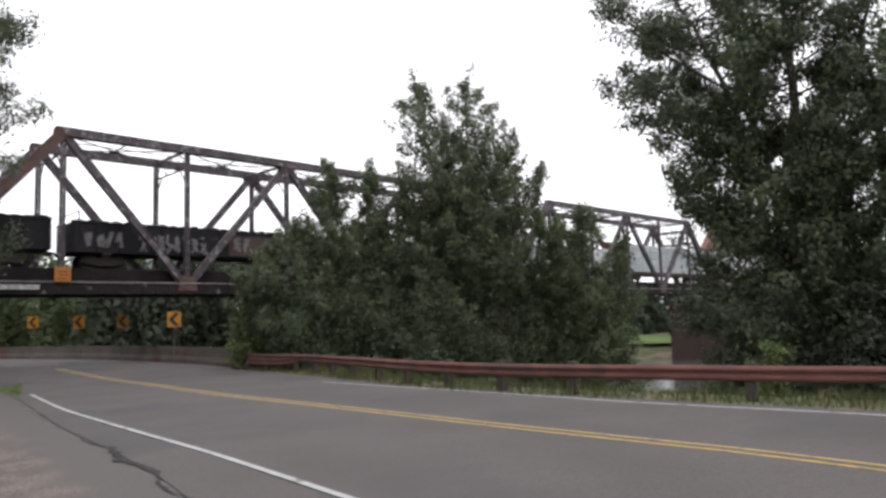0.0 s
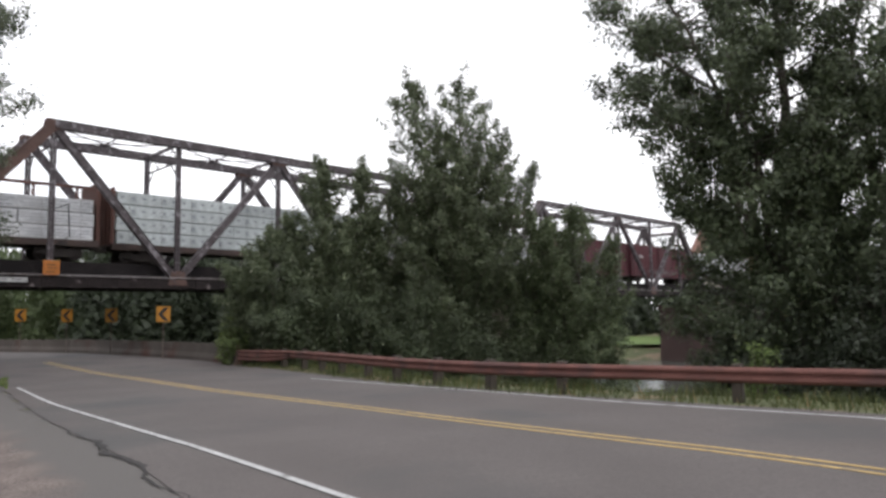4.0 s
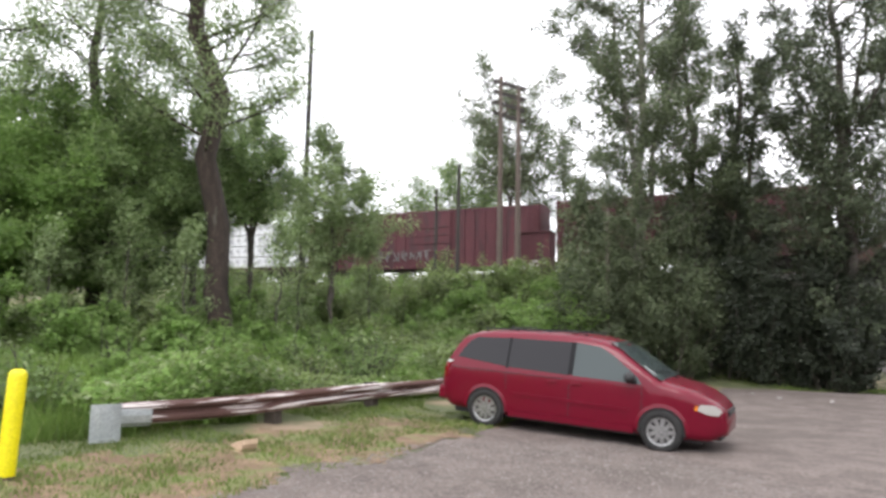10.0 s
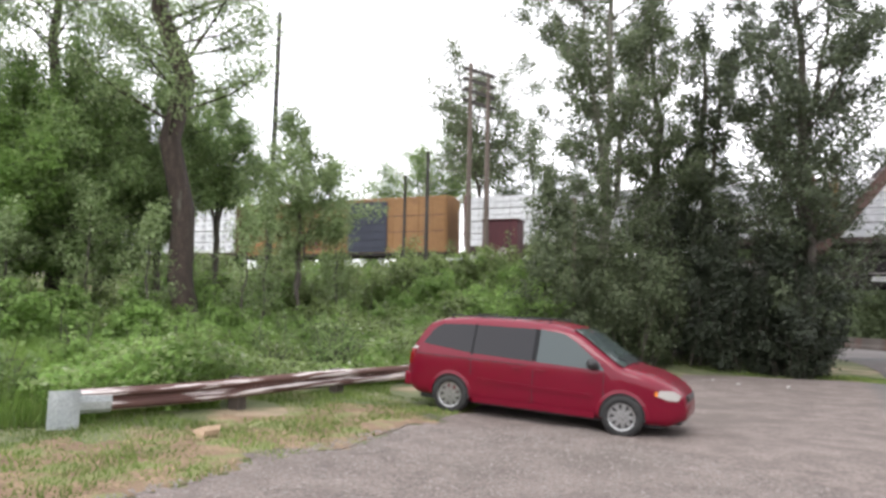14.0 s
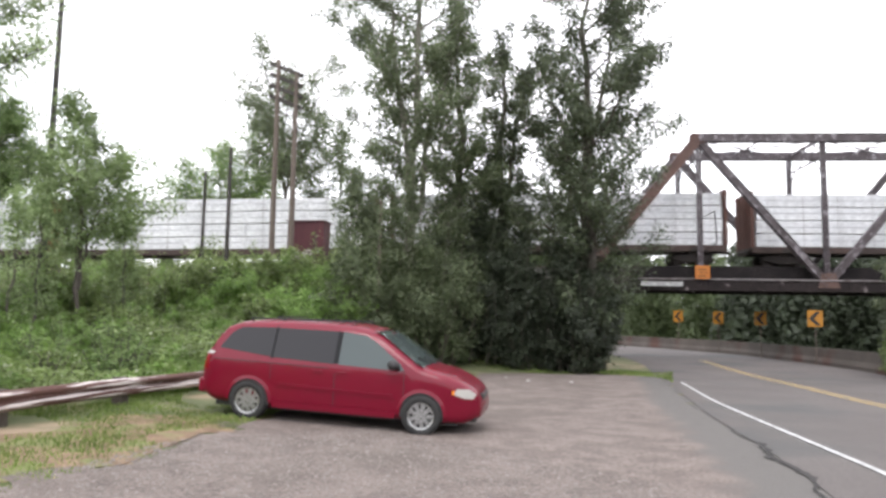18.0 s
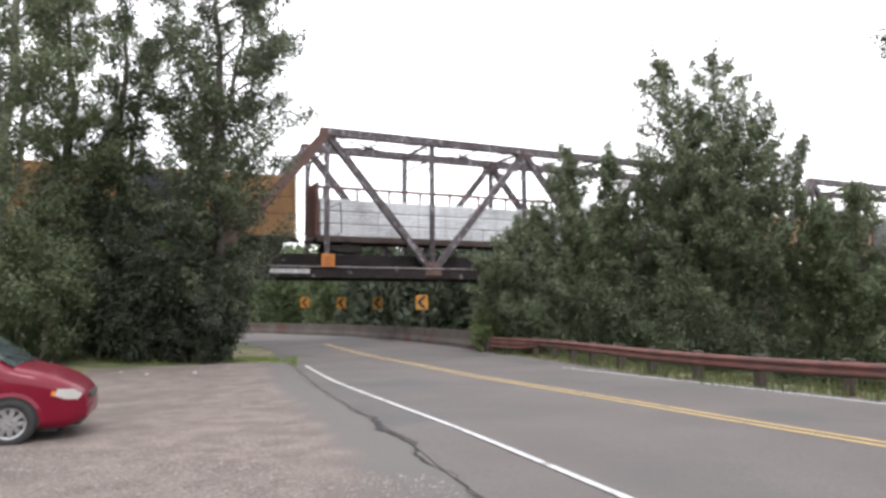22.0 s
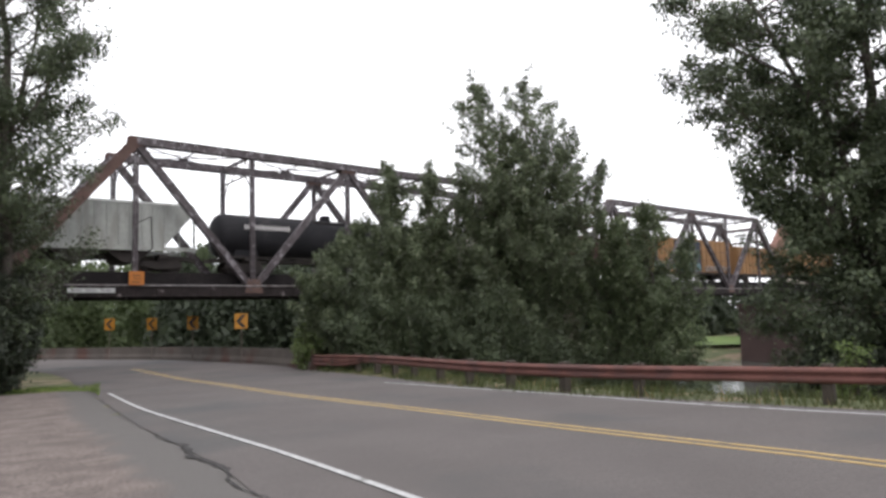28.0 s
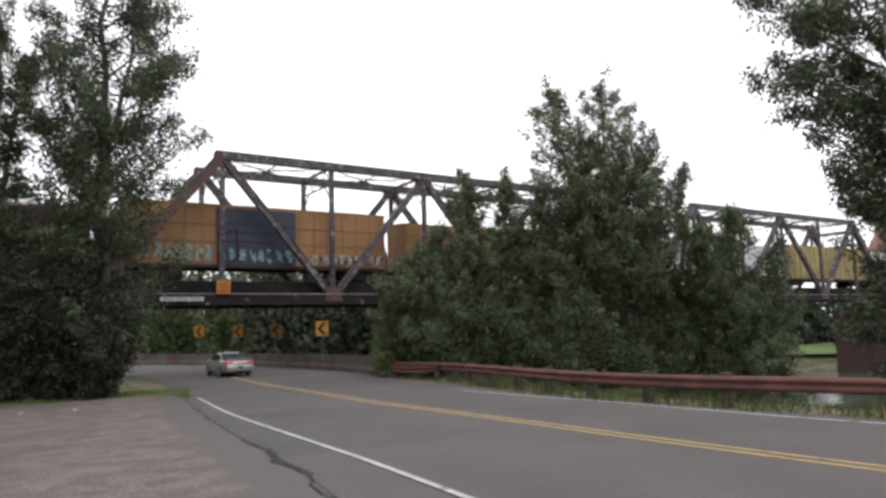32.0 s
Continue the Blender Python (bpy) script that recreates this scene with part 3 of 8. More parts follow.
# ---- barriers ----
def build_barrier():
    """Low concrete wall on the outside of the bend, cast in lengths."""
    root = empty("concrete_barrier", Matrix(), "low weathered concrete wall along the outside of the bend", "barrier", kind="structure")
    pts = smooth_line([(*p, 0) for p in LINE_BAR], 0.5)
    for p in pts:
        p.z = float(base(p.x, p.y))
    prof = [(-0.2, -0.1), (-0.2, 0.2), (-0.1, 0.44), (-0.08, 0.95), (0.08, 0.95), (0.1, 0.44), (0.2, 0.2), (0.2, -0.1)]
    n = 7
    for i in range(0, len(pts) - 1, n):
        seg = pts[i:i + n + 1]
        if len(seg) < 2:
            continue
        seg = [Vector(p) for p in seg]
        d = (seg[-1] - seg[-2]).normalized()
        seg[-1] = seg[-1] - d * 0.02
        b = bmesh.new()
        sweep(b, seg, prof)
        part("wall_segment", b, M_BARRIER, root)


build_barrier()
W_PROFILE = [(0.0, -0.155), (0.045, -0.14), (0.085, -0.1), (0.085, -0.06), (0.03, -0.02), (0.03, 0.02), (0.085, 0.06), (0.085, 0.1), (0.045, 0.14), (0.0, 0.155),
             (-0.004, 0.15), (0.04, 0.135), (0.079, 0.097), (0.079, 0.063), (0.025, 0.022), (0.025, -0.022), (0.079, -0.063), (0.079, -0.097), (0.04, -0.135), (-0.004, -0.15)]


def guardrail(name, line, top, material, side, spacing, post_mat, label, drop=None, head=0.17):
    """A W-beam rail in lengths on posts. side: 1 if the beam stands to the right of the way, -1 to the left."""
    root = empty(name, Matrix(), label, "guardrail")
    pts = smooth_line([(*p, top - 0.155) for p in line], 0.4)
    for p in pts:
        p.z += float(base(p.x, p.y))
    if drop:
        for i, p in enumerate(pts):
            p.z += drop(i / (len(pts) - 1))
    n = 10
    prof = [(side * s, u) for s, u in W_PROFILE]
    for i in range(0, len(pts) - 1, n):
        seg = pts[i:i + n + 1]
        if len(seg) > 1:
            b = bmesh.new()
            sweep(b, seg, prof)
            part("rail_beam", b, material, root)
    run, last = 0.0, pts[0]
    for p in pts[1:]:
        run += (p - last).length
        last = p
        if run >= (spacing(p) if callable(spacing) else spacing):
            run = 0.0
            z0 = float(height(p.x, p.y)) - 0.1
            b = bmesh.new()
            box(b, -0.1, 0.1, -0.11, 0.11, z0, p.z + head, 0.012)
            d = Vector((0, 1, 0))
            post = part("post", b, post_mat, root, "dark weathered wooden post")
            q = pts[min(len(pts) - 1, pts.index(p) + 1)] - p
            a = math.atan2(q.y, q.x)
            off = -side * 0.12
            post.matrix_basis = pose(p.x + math.sin(a) * off, p.y - math.cos(a) * off, 0, 0, 0, math.degrees(a))
    return root


guardrail("road_guardrail", LINE_RAIL[2:], 0.72, M_RUST_RAIL, -1, lambda p: 1.9 if p.y > 17 else 3.7, M_WOOD_POST, "rust-brown steel guardrail between road and river bank",
          lambda f: 0.03 * math.sin(f * 9) - 0.02, 0.21)


def rail_transition():
    """Deeper three-wave beam and stacked ends where the rail meets the concrete wall."""
    root = empty("guardrail_transition", Matrix(), "deep rust-brown three-wave beam joining guardrail and concrete wall", "guardrail")
    pts = smooth_line([(*p, 0) for p in LINE_RAIL[-3:]], 0.4)
    pts = pts[len(pts) // 2:]
    k = len(pts)
    waves = [(0.0, -0.25), (0.08, -0.2), (0.08, -0.16), (0.03, -0.1), (0.08, -0.04), (0.08, 0.04), (0.03, 0.1), (0.08, 0.16), (0.08, 0.2), (0.0, 0.25)]
    prof = [(-s - 0.1, u) for s, u in waves] + [(-s - 0.094, u) for s, u in waves[::-1]]
    b = bmesh.new()
    rings = []
    for i, p in enumerate(pts):
        d = (pts[min(k - 1, i + 1)] - pts[max(0, i - 1)]).normalized()
        deep = min(1.0, 0.62 + 0.38 * i / 4)
        mid = float(base(p.x, p.y)) + 0.56 - 0.08 * (deep - 0.62) / 0.38
        rings.append([b.verts.new((p.x + d.y * s, p.y - d.x * s, mid + u * deep)) for s, u in prof])
    n = len(prof)
    for r0, r1 in zip(rings[:-1], rings[1:]):
        for j in range(n):
            b.faces.new((r0[j], r1[j], r1[(j + 1) % n], r0[(j + 1) % n]))
    b.faces.new(rings[0][::-1])
    b.faces.new(rings[-1])
    bmesh.ops.recalc_face_normals(b, faces=b.faces)
    part("rail_beam", b, M_RUST_RAIL, root)
    for i in range(2, k, 4):
        p = pts[i]
        for z in (0.42, 0.58):
            b = bmesh.new()
            z += float(base(p.x, p.y))
            rod(b, (p.x - 0.19, p.y - 0.06, z), (p.x - 0.16, p.y - 0.05, z), 0.025)
            part("bolt", b, M_STEEL_RUST, root)


rail_transition()
RAIL2 = [(-10.8, -0.1), (-11.4, 1.35), (-12.75, 3.15), (-14.98, 6.45), (-17.2, 10.0), (-19.2, 13.4)]
guardrail("lot_guardrail", RAIL2, 0.5, M_STREAKED_RAIL, 1, 2.4, M_WOOD_POST, "rusty steel guardrail with peeling white paint and painted-in highlights beside the lay-by")


def rail_terminal():
    root = empty("guardrail_terminal", pose(-10.8, -0.1, 0.2, 0, 0, 112), "bent galvanised guardrail end piece in the grass", "guardrail end")
    b = bmesh.new()
    sweep(b, [(-0.05, 0, 0.34), (0.2, 0, 0.33), (0.42, 0, 0.325)], [(0.0, -0.16), (0.06, -0.15), (0.1, -0.1), (0.11, 0.0), (0.1, 0.08), (0.05, 0.12), (0.0, 0.125), (-0.01, 0.1), (-0.01, -0.13)])
    part("sleeve", b, M_GALV, root)
    b = bmesh.new()
    pts = [(-0.36, 0.0), (-0.26, -0.06), (-0.1, -0.095), (0.0, -0.1)]
    for i in range(3):
        for z0, z1 in ((0.0, 0.5),):
            v = [b.verts.new((pts[i][0], pts[i][1], z0)), b.verts.new((pts[i + 1][0], pts[i + 1][1], z0)), b.verts.new((pts[i + 1][0], pts[i + 1][1], z1)), b.verts.new((pts[i][0], pts[i][1], z1))]
            b.faces.new(v)
    r = bmesh.ops.extrude_face_region(b, geom=b.faces[:])
    bmesh.ops.translate(b, vec=(0, -0.012, 0), verts=[g for g in r["geom"] if isinstance(g, bmesh.types.BMVert)])
    bmesh.ops.recalc_face_normals(b, faces=b.faces)
    part("flared_plate", b, M_GALV, root)
    for x in (0.15, 0.35, 0.6):
        for z in (0.2, 0.4):
            b = bmesh.new()
            rod(b, (x, 0.1, z), (x, 0.13, z), 0.02)
            part("bolt", b, M_GALV, root)


rail_terminal()


def bollard():
    root = empty("bollard", pose(-8.78, -1.11, 0.155, -2.4, 1.0, 0), "leaning bright yellow bollard in the grass", "bollard")
    b = bmesh.new()
    prof = [(0.0, -0.1), (0.088, -0.1), (0.09, 0.0), (0.09, 1.04), (0.086, 1.08), (0.07, 1.11), (0.035, 1.127), (0.0, 1.13)]
    rings = []
    for r, z in prof[1:-1]:
        rings.append([b.verts.new((r * math.cos(k * math.tau / 20), r * math.sin(k * math.tau / 20), z)) for k in range(20)])
    for r0, r1 in zip(rings[:-1], rings[1:]):
        for k in range(20):
            b.faces.new((r0[k], r0[(k + 1) % 20], r1[(k + 1) % 20], r1[k]))
    b.faces.new(rings[-1])
    b.faces.new(rings[0][::-1])
    part("sleeve", b, M_BOLLARD, root, smooth=True)
    b = bmesh.new()
    rod(b, (0, 0, -0.1), (0, 0, 0.05), 0.1, seg=20)
    part("rusted_foot", b, M_STEEL_RUST, root, "rusted steel foot")


bollard()


# ---- bridge ----
def truss_span(x0, name, label):
    """Six-panel riveted through truss over x0 .. x0 + 6 panels, with its members one by one."""
    root = empty(name, BR, label, "railway bridge")
    P = [x0 + PANEL * i for i in range(7)]
    zt, zb = TOP_Z - 0.3, LOW_Z - 0.3

    def member(kind, p, q, w, h, material=M_STEEL, up=(0, 1, 0)):
        b = bmesh.new()
        bar(b, p, q, w, h, up)
        return part(kind, b, material, root)

    def laced(kind, p, q, w, h, material=M_STEEL):
        """Two channels and their lacing bars."""
        b = bmesh.new()
        p, q = Vector(p), Vector(q)
        t = (q - p).normalized()
        side = Vector((0, 1, 0)).cross(t).normalized()
        for s in (-1, 1):
            bar(b, p + side * s * w / 2, q + side * s * w / 2, 0.09, h, (0, 1, 0))
        n = int((q - p).length / (w * 1.1))
        for k in range(n):
            u, v = p.lerp(q, k / n), p.lerp(q, (k + 1) / n)
            s = 1 if k % 2 else -1
            for y in (-h / 2, h / 2):
                bar(b, u + side * s * w / 2 + Vector((0, y, 0)), v - side * s * w / 2 + Vector((0, y, 0)), 0.07, 0.015, (0, 1, 0))
        return part(kind, b, material, root)

    def riveted(kind, p, q, w, h, material=M_STEEL):
        """A box member with cover plate and rows of rivets."""
        b = bmesh.new()
        bar(b, p, q, h, w, (0, 1, 0))
        p, q = Vector(p), Vector(q)
        t = (q - p).normalized()
        side = Vector((0, 1, 0)).cross(t).normalized()
        if side.z < 0:
            side = -side
        bar(b, p + side * (h / 2 + 0.015), q + side * (h / 2 + 0.015), 0.03, w + 0.12, (0, 1, 0))
        bar(b, p - side * (h / 2), q - side * (h / 2), 0.05, w + 0.1, (0, 1, 0))
        return part(kind, b, material, root)

    for y in (0.0, FAR_Y):
        for i in range(1, 5):
            riveted("top_chord", (P[i], y, zt + 0.03), (P[i + 1] - 0.01, y, zt + 0.03), 0.45, 0.44)
        riveted("end_post", (P[0], y, zb), (P[1] - 0.02, y, zt), 0.45, 0.55, M_STEEL_RUST if y == 0 and x0 < 0 else M_STEEL)
        riveted("end_post", (P[6], y, zb), (P[5] + 0.02, y, zt), 0.45, 0.55)
        for i in range(6):
            b = bmesh.new()
            for z in (LOW_Z - 0.62, LOW_Z - 0.02):
                box(b, P[i] + 0.01, P[i + 1] - 0.01, y - 0.22, y + 0.22, z - 0.025, z + 0.025)
            for yy in (y - 0.14, y + 0.14):
                box(b, P[i] + 0.01, P[i + 1] - 0.01, yy - 0.02, yy + 0.02, LOW_Z - 0.6, LOW_Z - 0.04)
            for k in range(9):
                xx = P[i] + 0.4 + k * (PANEL - 0.8) / 8
                box(b, xx - 0.03, xx + 0.03, y - 0.19, y - 0.16, LOW_Z - 0.59, LOW_Z - 0.05)
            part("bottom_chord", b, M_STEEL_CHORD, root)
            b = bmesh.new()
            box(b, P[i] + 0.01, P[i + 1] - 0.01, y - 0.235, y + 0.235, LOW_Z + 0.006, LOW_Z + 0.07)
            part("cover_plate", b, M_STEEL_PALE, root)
        riveted("diagonal", (P[1], y, zt - 0.1), (P[2], y, zb + 0.1), 0.34, 0.36)
        riveted("diagonal", (P[2], y, zb + 0.1), (P[3], y, zt - 0.1), 0.3, 0.34)
        riveted("diagonal", (P[3], y, zt - 0.1), (P[4], y, zb + 0.1), 0.3, 0.34)
        riveted("diagonal", (P[4], y, zb + 0.1), (P[5], y, zt - 0.1), 0.34, 0.36)
        for i in range(1, 6):
            laced("vertical_post", (P[i], y, zb), (P[i], y, zt), 0.2, 0.24)
        for i, z, w in ((1, zt, 1.1), (3, zt - 0.12, 1.25), (5, zt, 1.1), (2, zb + 0.12, 1.3), (4, zb + 0.12, 1.3)):
            for s in (-1, 1):
                b = bmesh.new()
                prism(b, [(P[i] - w * 0.5, z - 0.3), (P[i] + w * 0.5, z - 0.3), (P[i] + w * 0.42, z + 0.3), (P[i] - w * 0.42, z + 0.3)] if z > 8 else
                      [(P[i] - w * 0.5, z - 0.25), (P[i] + w * 0.5, z - 0.25), (P[i] + w * 0.3, z + 0.65), (P[i] - w * 0.3, z + 0.65)], y + s * 0.2 - 0.008, y + s * 0.2 + 0.008)
                part("gusset_plate", b, M_STEEL_RUST, root)
    if x0 < 0:
        b = bmesh.new()
        xs = P[1] + 0.1
        for p, q in (((xs, -0.14, 8.2), (xs + 0.75, -0.14, 8.6)), ((xs + 0.75, -0.14, 8.6), (xs + 0.85, -0.14, 6.7)), ((xs + 0.85, -0.14, 6.7), (xs + 0.1, -0.14, 6.2))):
            bar(b, p, q, 0.07, 0.05)
        part("conduit_bracket", b, M_STEEL_DARK, root)
    # sway frames and top laterals
    for i in range(1, 6):
        b = bmesh.new()
        bar(b, (P[i], 0.23, zt), (P[i], 4.77, zt), 0.16, 0.16)
        bar(b, (P[i], 0.23, zt - 1.15), (P[i], 4.77, zt - 1.15), 0.09, 0.09)
        for k in range(6):
            y0, y1 = 0.25 + k * 0.75, 0.25 + (k + 1) * 0.75
            z0, z1 = (zt, zt - 1.15) if k % 2 else (zt - 1.15, zt)
            bar(b, (P[i], y0, z0), (P[i], y1, z1), 0.045, 0.04)
        for s, y in ((1, 0.12), (-1, 4.88)):
            bar(b, (P[i], y, zt - 2.2), (P[i], y + s * 1.0, zt - 1.15), 0.07, 0.06)
        part("sway_frame", b, M_STEEL, root)
    for i in range(1, 5):
        b = bmesh.new()
        for ya, yb in ((0.1, 4.9), (4.9, 0.1)):
            bar(b, (P[i], ya, zt - 0.1), (P[i + 1], yb, zt - 0.1), 0.06, 0.06)
        bar(b, (P[i] + PANEL / 2, 0.2, zt - 0.12), (P[i] + PANEL / 2, 4.8, zt - 0.12), 0.07, 0.07)
        xm = P[i] + PANEL / 2
        for p, q in (((-0.3, -0.2), (0.3, -0.2)), ((-0.3, -0.7), (0.3, -0.7)), ((-0.3, -0.7), (-0.3, -0.2)), ((0.3, -0.7), (0.3, -0.2))):
            bar(b, (xm + p[0], 2.5, zt + p[1]), (xm + q[0], 2.5, zt + q[1]), 0.09, 0.09)
        for y in (1.3, 3.7):
            bar(b, (P[i] + 0.1, y, zt - 0.22), (P[i + 1] - 0.1, y, zt - 0.22), 0.05, 0.05)
        part("top_lateral", b, M_STEEL, root)
    for x, s in ((P[0], 1), (P[6], -1)):
        b = bmesh.new()
        for f in (0.72, 0.9):
            z = zb + (zt - zb) * f
            bar(b, (x + s * PANEL * f, 0.2, z), (x + s * PANEL * f, 4.8, z), 0.2, 0.25)
        for k in range(5):
            z0, z1 = (0.72, 0.9) if k % 2 else (0.9, 0.72)
            bar(b, (x + s * PANEL * z0, 0.3 + k * 0.88, zb + (zt - zb) * z0), (x + s * PANEL * z1, 0.3 + (k + 1) * 0.88, zb + (zt - zb) * z1), 0.08, 0.08)
        part("portal_frame", b, M_STEEL_RUST, root)
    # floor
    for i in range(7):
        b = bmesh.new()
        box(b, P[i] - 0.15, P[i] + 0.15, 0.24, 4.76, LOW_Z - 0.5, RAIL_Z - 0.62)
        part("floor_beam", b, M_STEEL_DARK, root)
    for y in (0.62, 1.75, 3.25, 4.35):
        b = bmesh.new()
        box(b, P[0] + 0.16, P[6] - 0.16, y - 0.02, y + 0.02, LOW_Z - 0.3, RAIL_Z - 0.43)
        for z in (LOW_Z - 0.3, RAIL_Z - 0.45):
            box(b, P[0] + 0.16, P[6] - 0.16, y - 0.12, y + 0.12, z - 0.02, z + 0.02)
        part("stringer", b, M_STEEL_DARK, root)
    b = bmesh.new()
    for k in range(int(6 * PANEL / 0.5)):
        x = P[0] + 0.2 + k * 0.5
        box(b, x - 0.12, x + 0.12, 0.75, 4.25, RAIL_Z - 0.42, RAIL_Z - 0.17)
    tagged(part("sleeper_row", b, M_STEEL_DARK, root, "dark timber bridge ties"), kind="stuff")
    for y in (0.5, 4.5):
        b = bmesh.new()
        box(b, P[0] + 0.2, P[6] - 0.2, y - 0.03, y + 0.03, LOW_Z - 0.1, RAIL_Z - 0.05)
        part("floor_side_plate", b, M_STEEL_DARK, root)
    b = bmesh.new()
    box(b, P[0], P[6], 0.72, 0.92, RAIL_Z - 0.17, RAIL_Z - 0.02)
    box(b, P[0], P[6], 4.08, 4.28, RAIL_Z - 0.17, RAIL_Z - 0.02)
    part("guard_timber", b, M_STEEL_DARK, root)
    return root


span_near = truss_span(-PANEL, "truss_span", "weathered riveted steel through-truss span over the road")
span_far = truss_span(SPAN2, "truss_span", "weathered riveted steel through-truss span over the river")


def girder_span(x0, x1):
    root = empty("girder_span", BR, "dark steel plate-girder approach span", "railway bridge")
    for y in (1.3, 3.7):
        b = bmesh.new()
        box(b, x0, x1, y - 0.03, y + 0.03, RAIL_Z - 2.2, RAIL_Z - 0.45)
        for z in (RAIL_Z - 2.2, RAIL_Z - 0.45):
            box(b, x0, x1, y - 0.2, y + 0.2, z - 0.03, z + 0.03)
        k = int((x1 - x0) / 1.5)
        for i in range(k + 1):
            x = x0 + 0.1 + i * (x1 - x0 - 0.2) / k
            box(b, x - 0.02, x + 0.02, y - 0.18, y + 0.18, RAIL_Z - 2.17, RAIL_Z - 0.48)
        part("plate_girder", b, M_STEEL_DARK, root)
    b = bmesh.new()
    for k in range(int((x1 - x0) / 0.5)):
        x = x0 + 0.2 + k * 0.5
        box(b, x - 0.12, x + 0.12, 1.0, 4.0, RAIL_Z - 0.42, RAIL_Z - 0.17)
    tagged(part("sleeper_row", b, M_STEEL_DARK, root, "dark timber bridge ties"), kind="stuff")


girder_span(82.8, 102.5)


def pier(x, half, z0, z1, name, label):
    root = empty(name, BR @ pose(x, 2.5, 0), label, "bridge pier")
    b = bmesh.new()
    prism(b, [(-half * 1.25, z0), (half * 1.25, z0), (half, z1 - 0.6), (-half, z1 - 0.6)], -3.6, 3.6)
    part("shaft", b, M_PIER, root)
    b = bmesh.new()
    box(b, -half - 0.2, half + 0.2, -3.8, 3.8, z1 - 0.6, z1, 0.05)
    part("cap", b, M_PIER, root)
    for y in (-2.5, 2.5):
        b = bmesh.new()
        box(b, -half * 0.7, half * 0.7, y - 0.3, y + 0.3, z1 - 0.005, LOW_Z - 0.64)
        part("bearing", b, M_STEEL_DARK, root)


def meadow():
    """Bright grass on the far bank."""
    ring = [polar_xy(9, 112), polar_xy(26, 112), polar_xy(28, 150), polar_xy(8, 150)]
    b = bmesh.new()
    b.faces.new([b.verts.new((x, y, -2.985)) for x, y in ring[::-1]])
    bmesh.ops.subdivide_edges(b, edges=b.edges[:], cuts=3, use_grid_fill=True)
    bmesh.ops.recalc_face_normals(b, faces=b.faces)
    for f in b.faces:
        if f.normal.z < 0:
            f.normal_flip()
    tagged(mesh_ob("meadow", b, M_MEADOW), "bright green meadow on the far river bank", "meadow", kind="structure")


def polar_xy(az, d):
    return math.sin(radians(az)) * d, math.cos(radians(az)) * d


meadow()
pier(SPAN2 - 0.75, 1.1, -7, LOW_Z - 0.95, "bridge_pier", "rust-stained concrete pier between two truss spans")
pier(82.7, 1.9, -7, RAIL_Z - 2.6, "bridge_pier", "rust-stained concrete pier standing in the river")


def abutment(x, s, name):
    root = empty(name, BR @ pose(x, 2.5, 0), "stained concrete abutment at the end of the railway bridge", "abutment")
    b = bmesh.new()
    box(b, -0.6 if s < 0 else -1.4, 1.4 if s < 0 else 0.6, -4.2, 4.2, -2, LOW_Z - 0.7)
    box(b, s * 0.2 - 0.4 - (0.6 if s < 0 else -0.6), s * 0.2 + 0.4 - (0.6 if s < 0 else -0.6), -4.2, 4.2, -2, RAIL_Z - 0.45)
    part("breast_wall", b, M_CONCRETE, root)
    for y, d in ((-4.2, -1), (4.2, 1)):
        b = bmesh.new()
        prism(b, [(0, -1), (s * 9, -1), (s * 9, 2.0), (0, LOW_Z)], y + d * 0.01, y + d * 0.5)
        part("wing_wall", b, M_CONCRETE, root)


abutment(-PANEL - 0.9, -1, "bridge_abutment")
abutment(103.2, 1, "bridge_abutment")


def build_track():
    root = empty("railway_track", BR, "straight single railway track on ballast", "railway track", kind="structure")
    ways = [[(x, TRACK_Y, -float(rail_drop(x))) for x in (-600, -300, -120, -40, -24, -8.9)], [(103.5, TRACK_Y, 0), (700, TRACK_Y, 0)]]
    for way in ways:
        b = bmesh.new()
        sweep(b, way, [(-3.4, RAIL_Z - 0.65), (-1.9, RAIL_Z - 0.2), (1.9, RAIL_Z - 0.2), (3.4, RAIL_Z - 0.65)])
        part("ballast_bed", b, M_BALLAST, root)
    way = ways[0] + [(-8, TRACK_Y, 0), (700, TRACK_Y, 0)]
    for y in (-0.75, 0.75):
        b = bmesh.new()
        for w, z0, z1 in ((0.036, 0.06, 0.0), (0.01, 0.15, 0.05), (0.07, 0.17, 0.15)):
            sweep(b, way, [(y - w, RAIL_Z - z0), (y - w, RAIL_Z - z1), (y + w, RAIL_Z - z1), (y + w, RAIL_Z - z0)])
        part("rail", b, M_RAIL, root)
    b = bmesh.new()
    for k in range(200):
        x = -9.8 - k * 0.55
        z = RAIL_Z - float(rail_drop(x))
        box(b, x - 0.11, x + 0.11, -1.3, 1.3, z - 0.3, z - 0.171)
    tagged(part("sleeper_row", b, M_WOOD_POST, root, "weathered timber sleepers", m=pose(0, TRACK_Y, 0)), kind="stuff")


build_track()


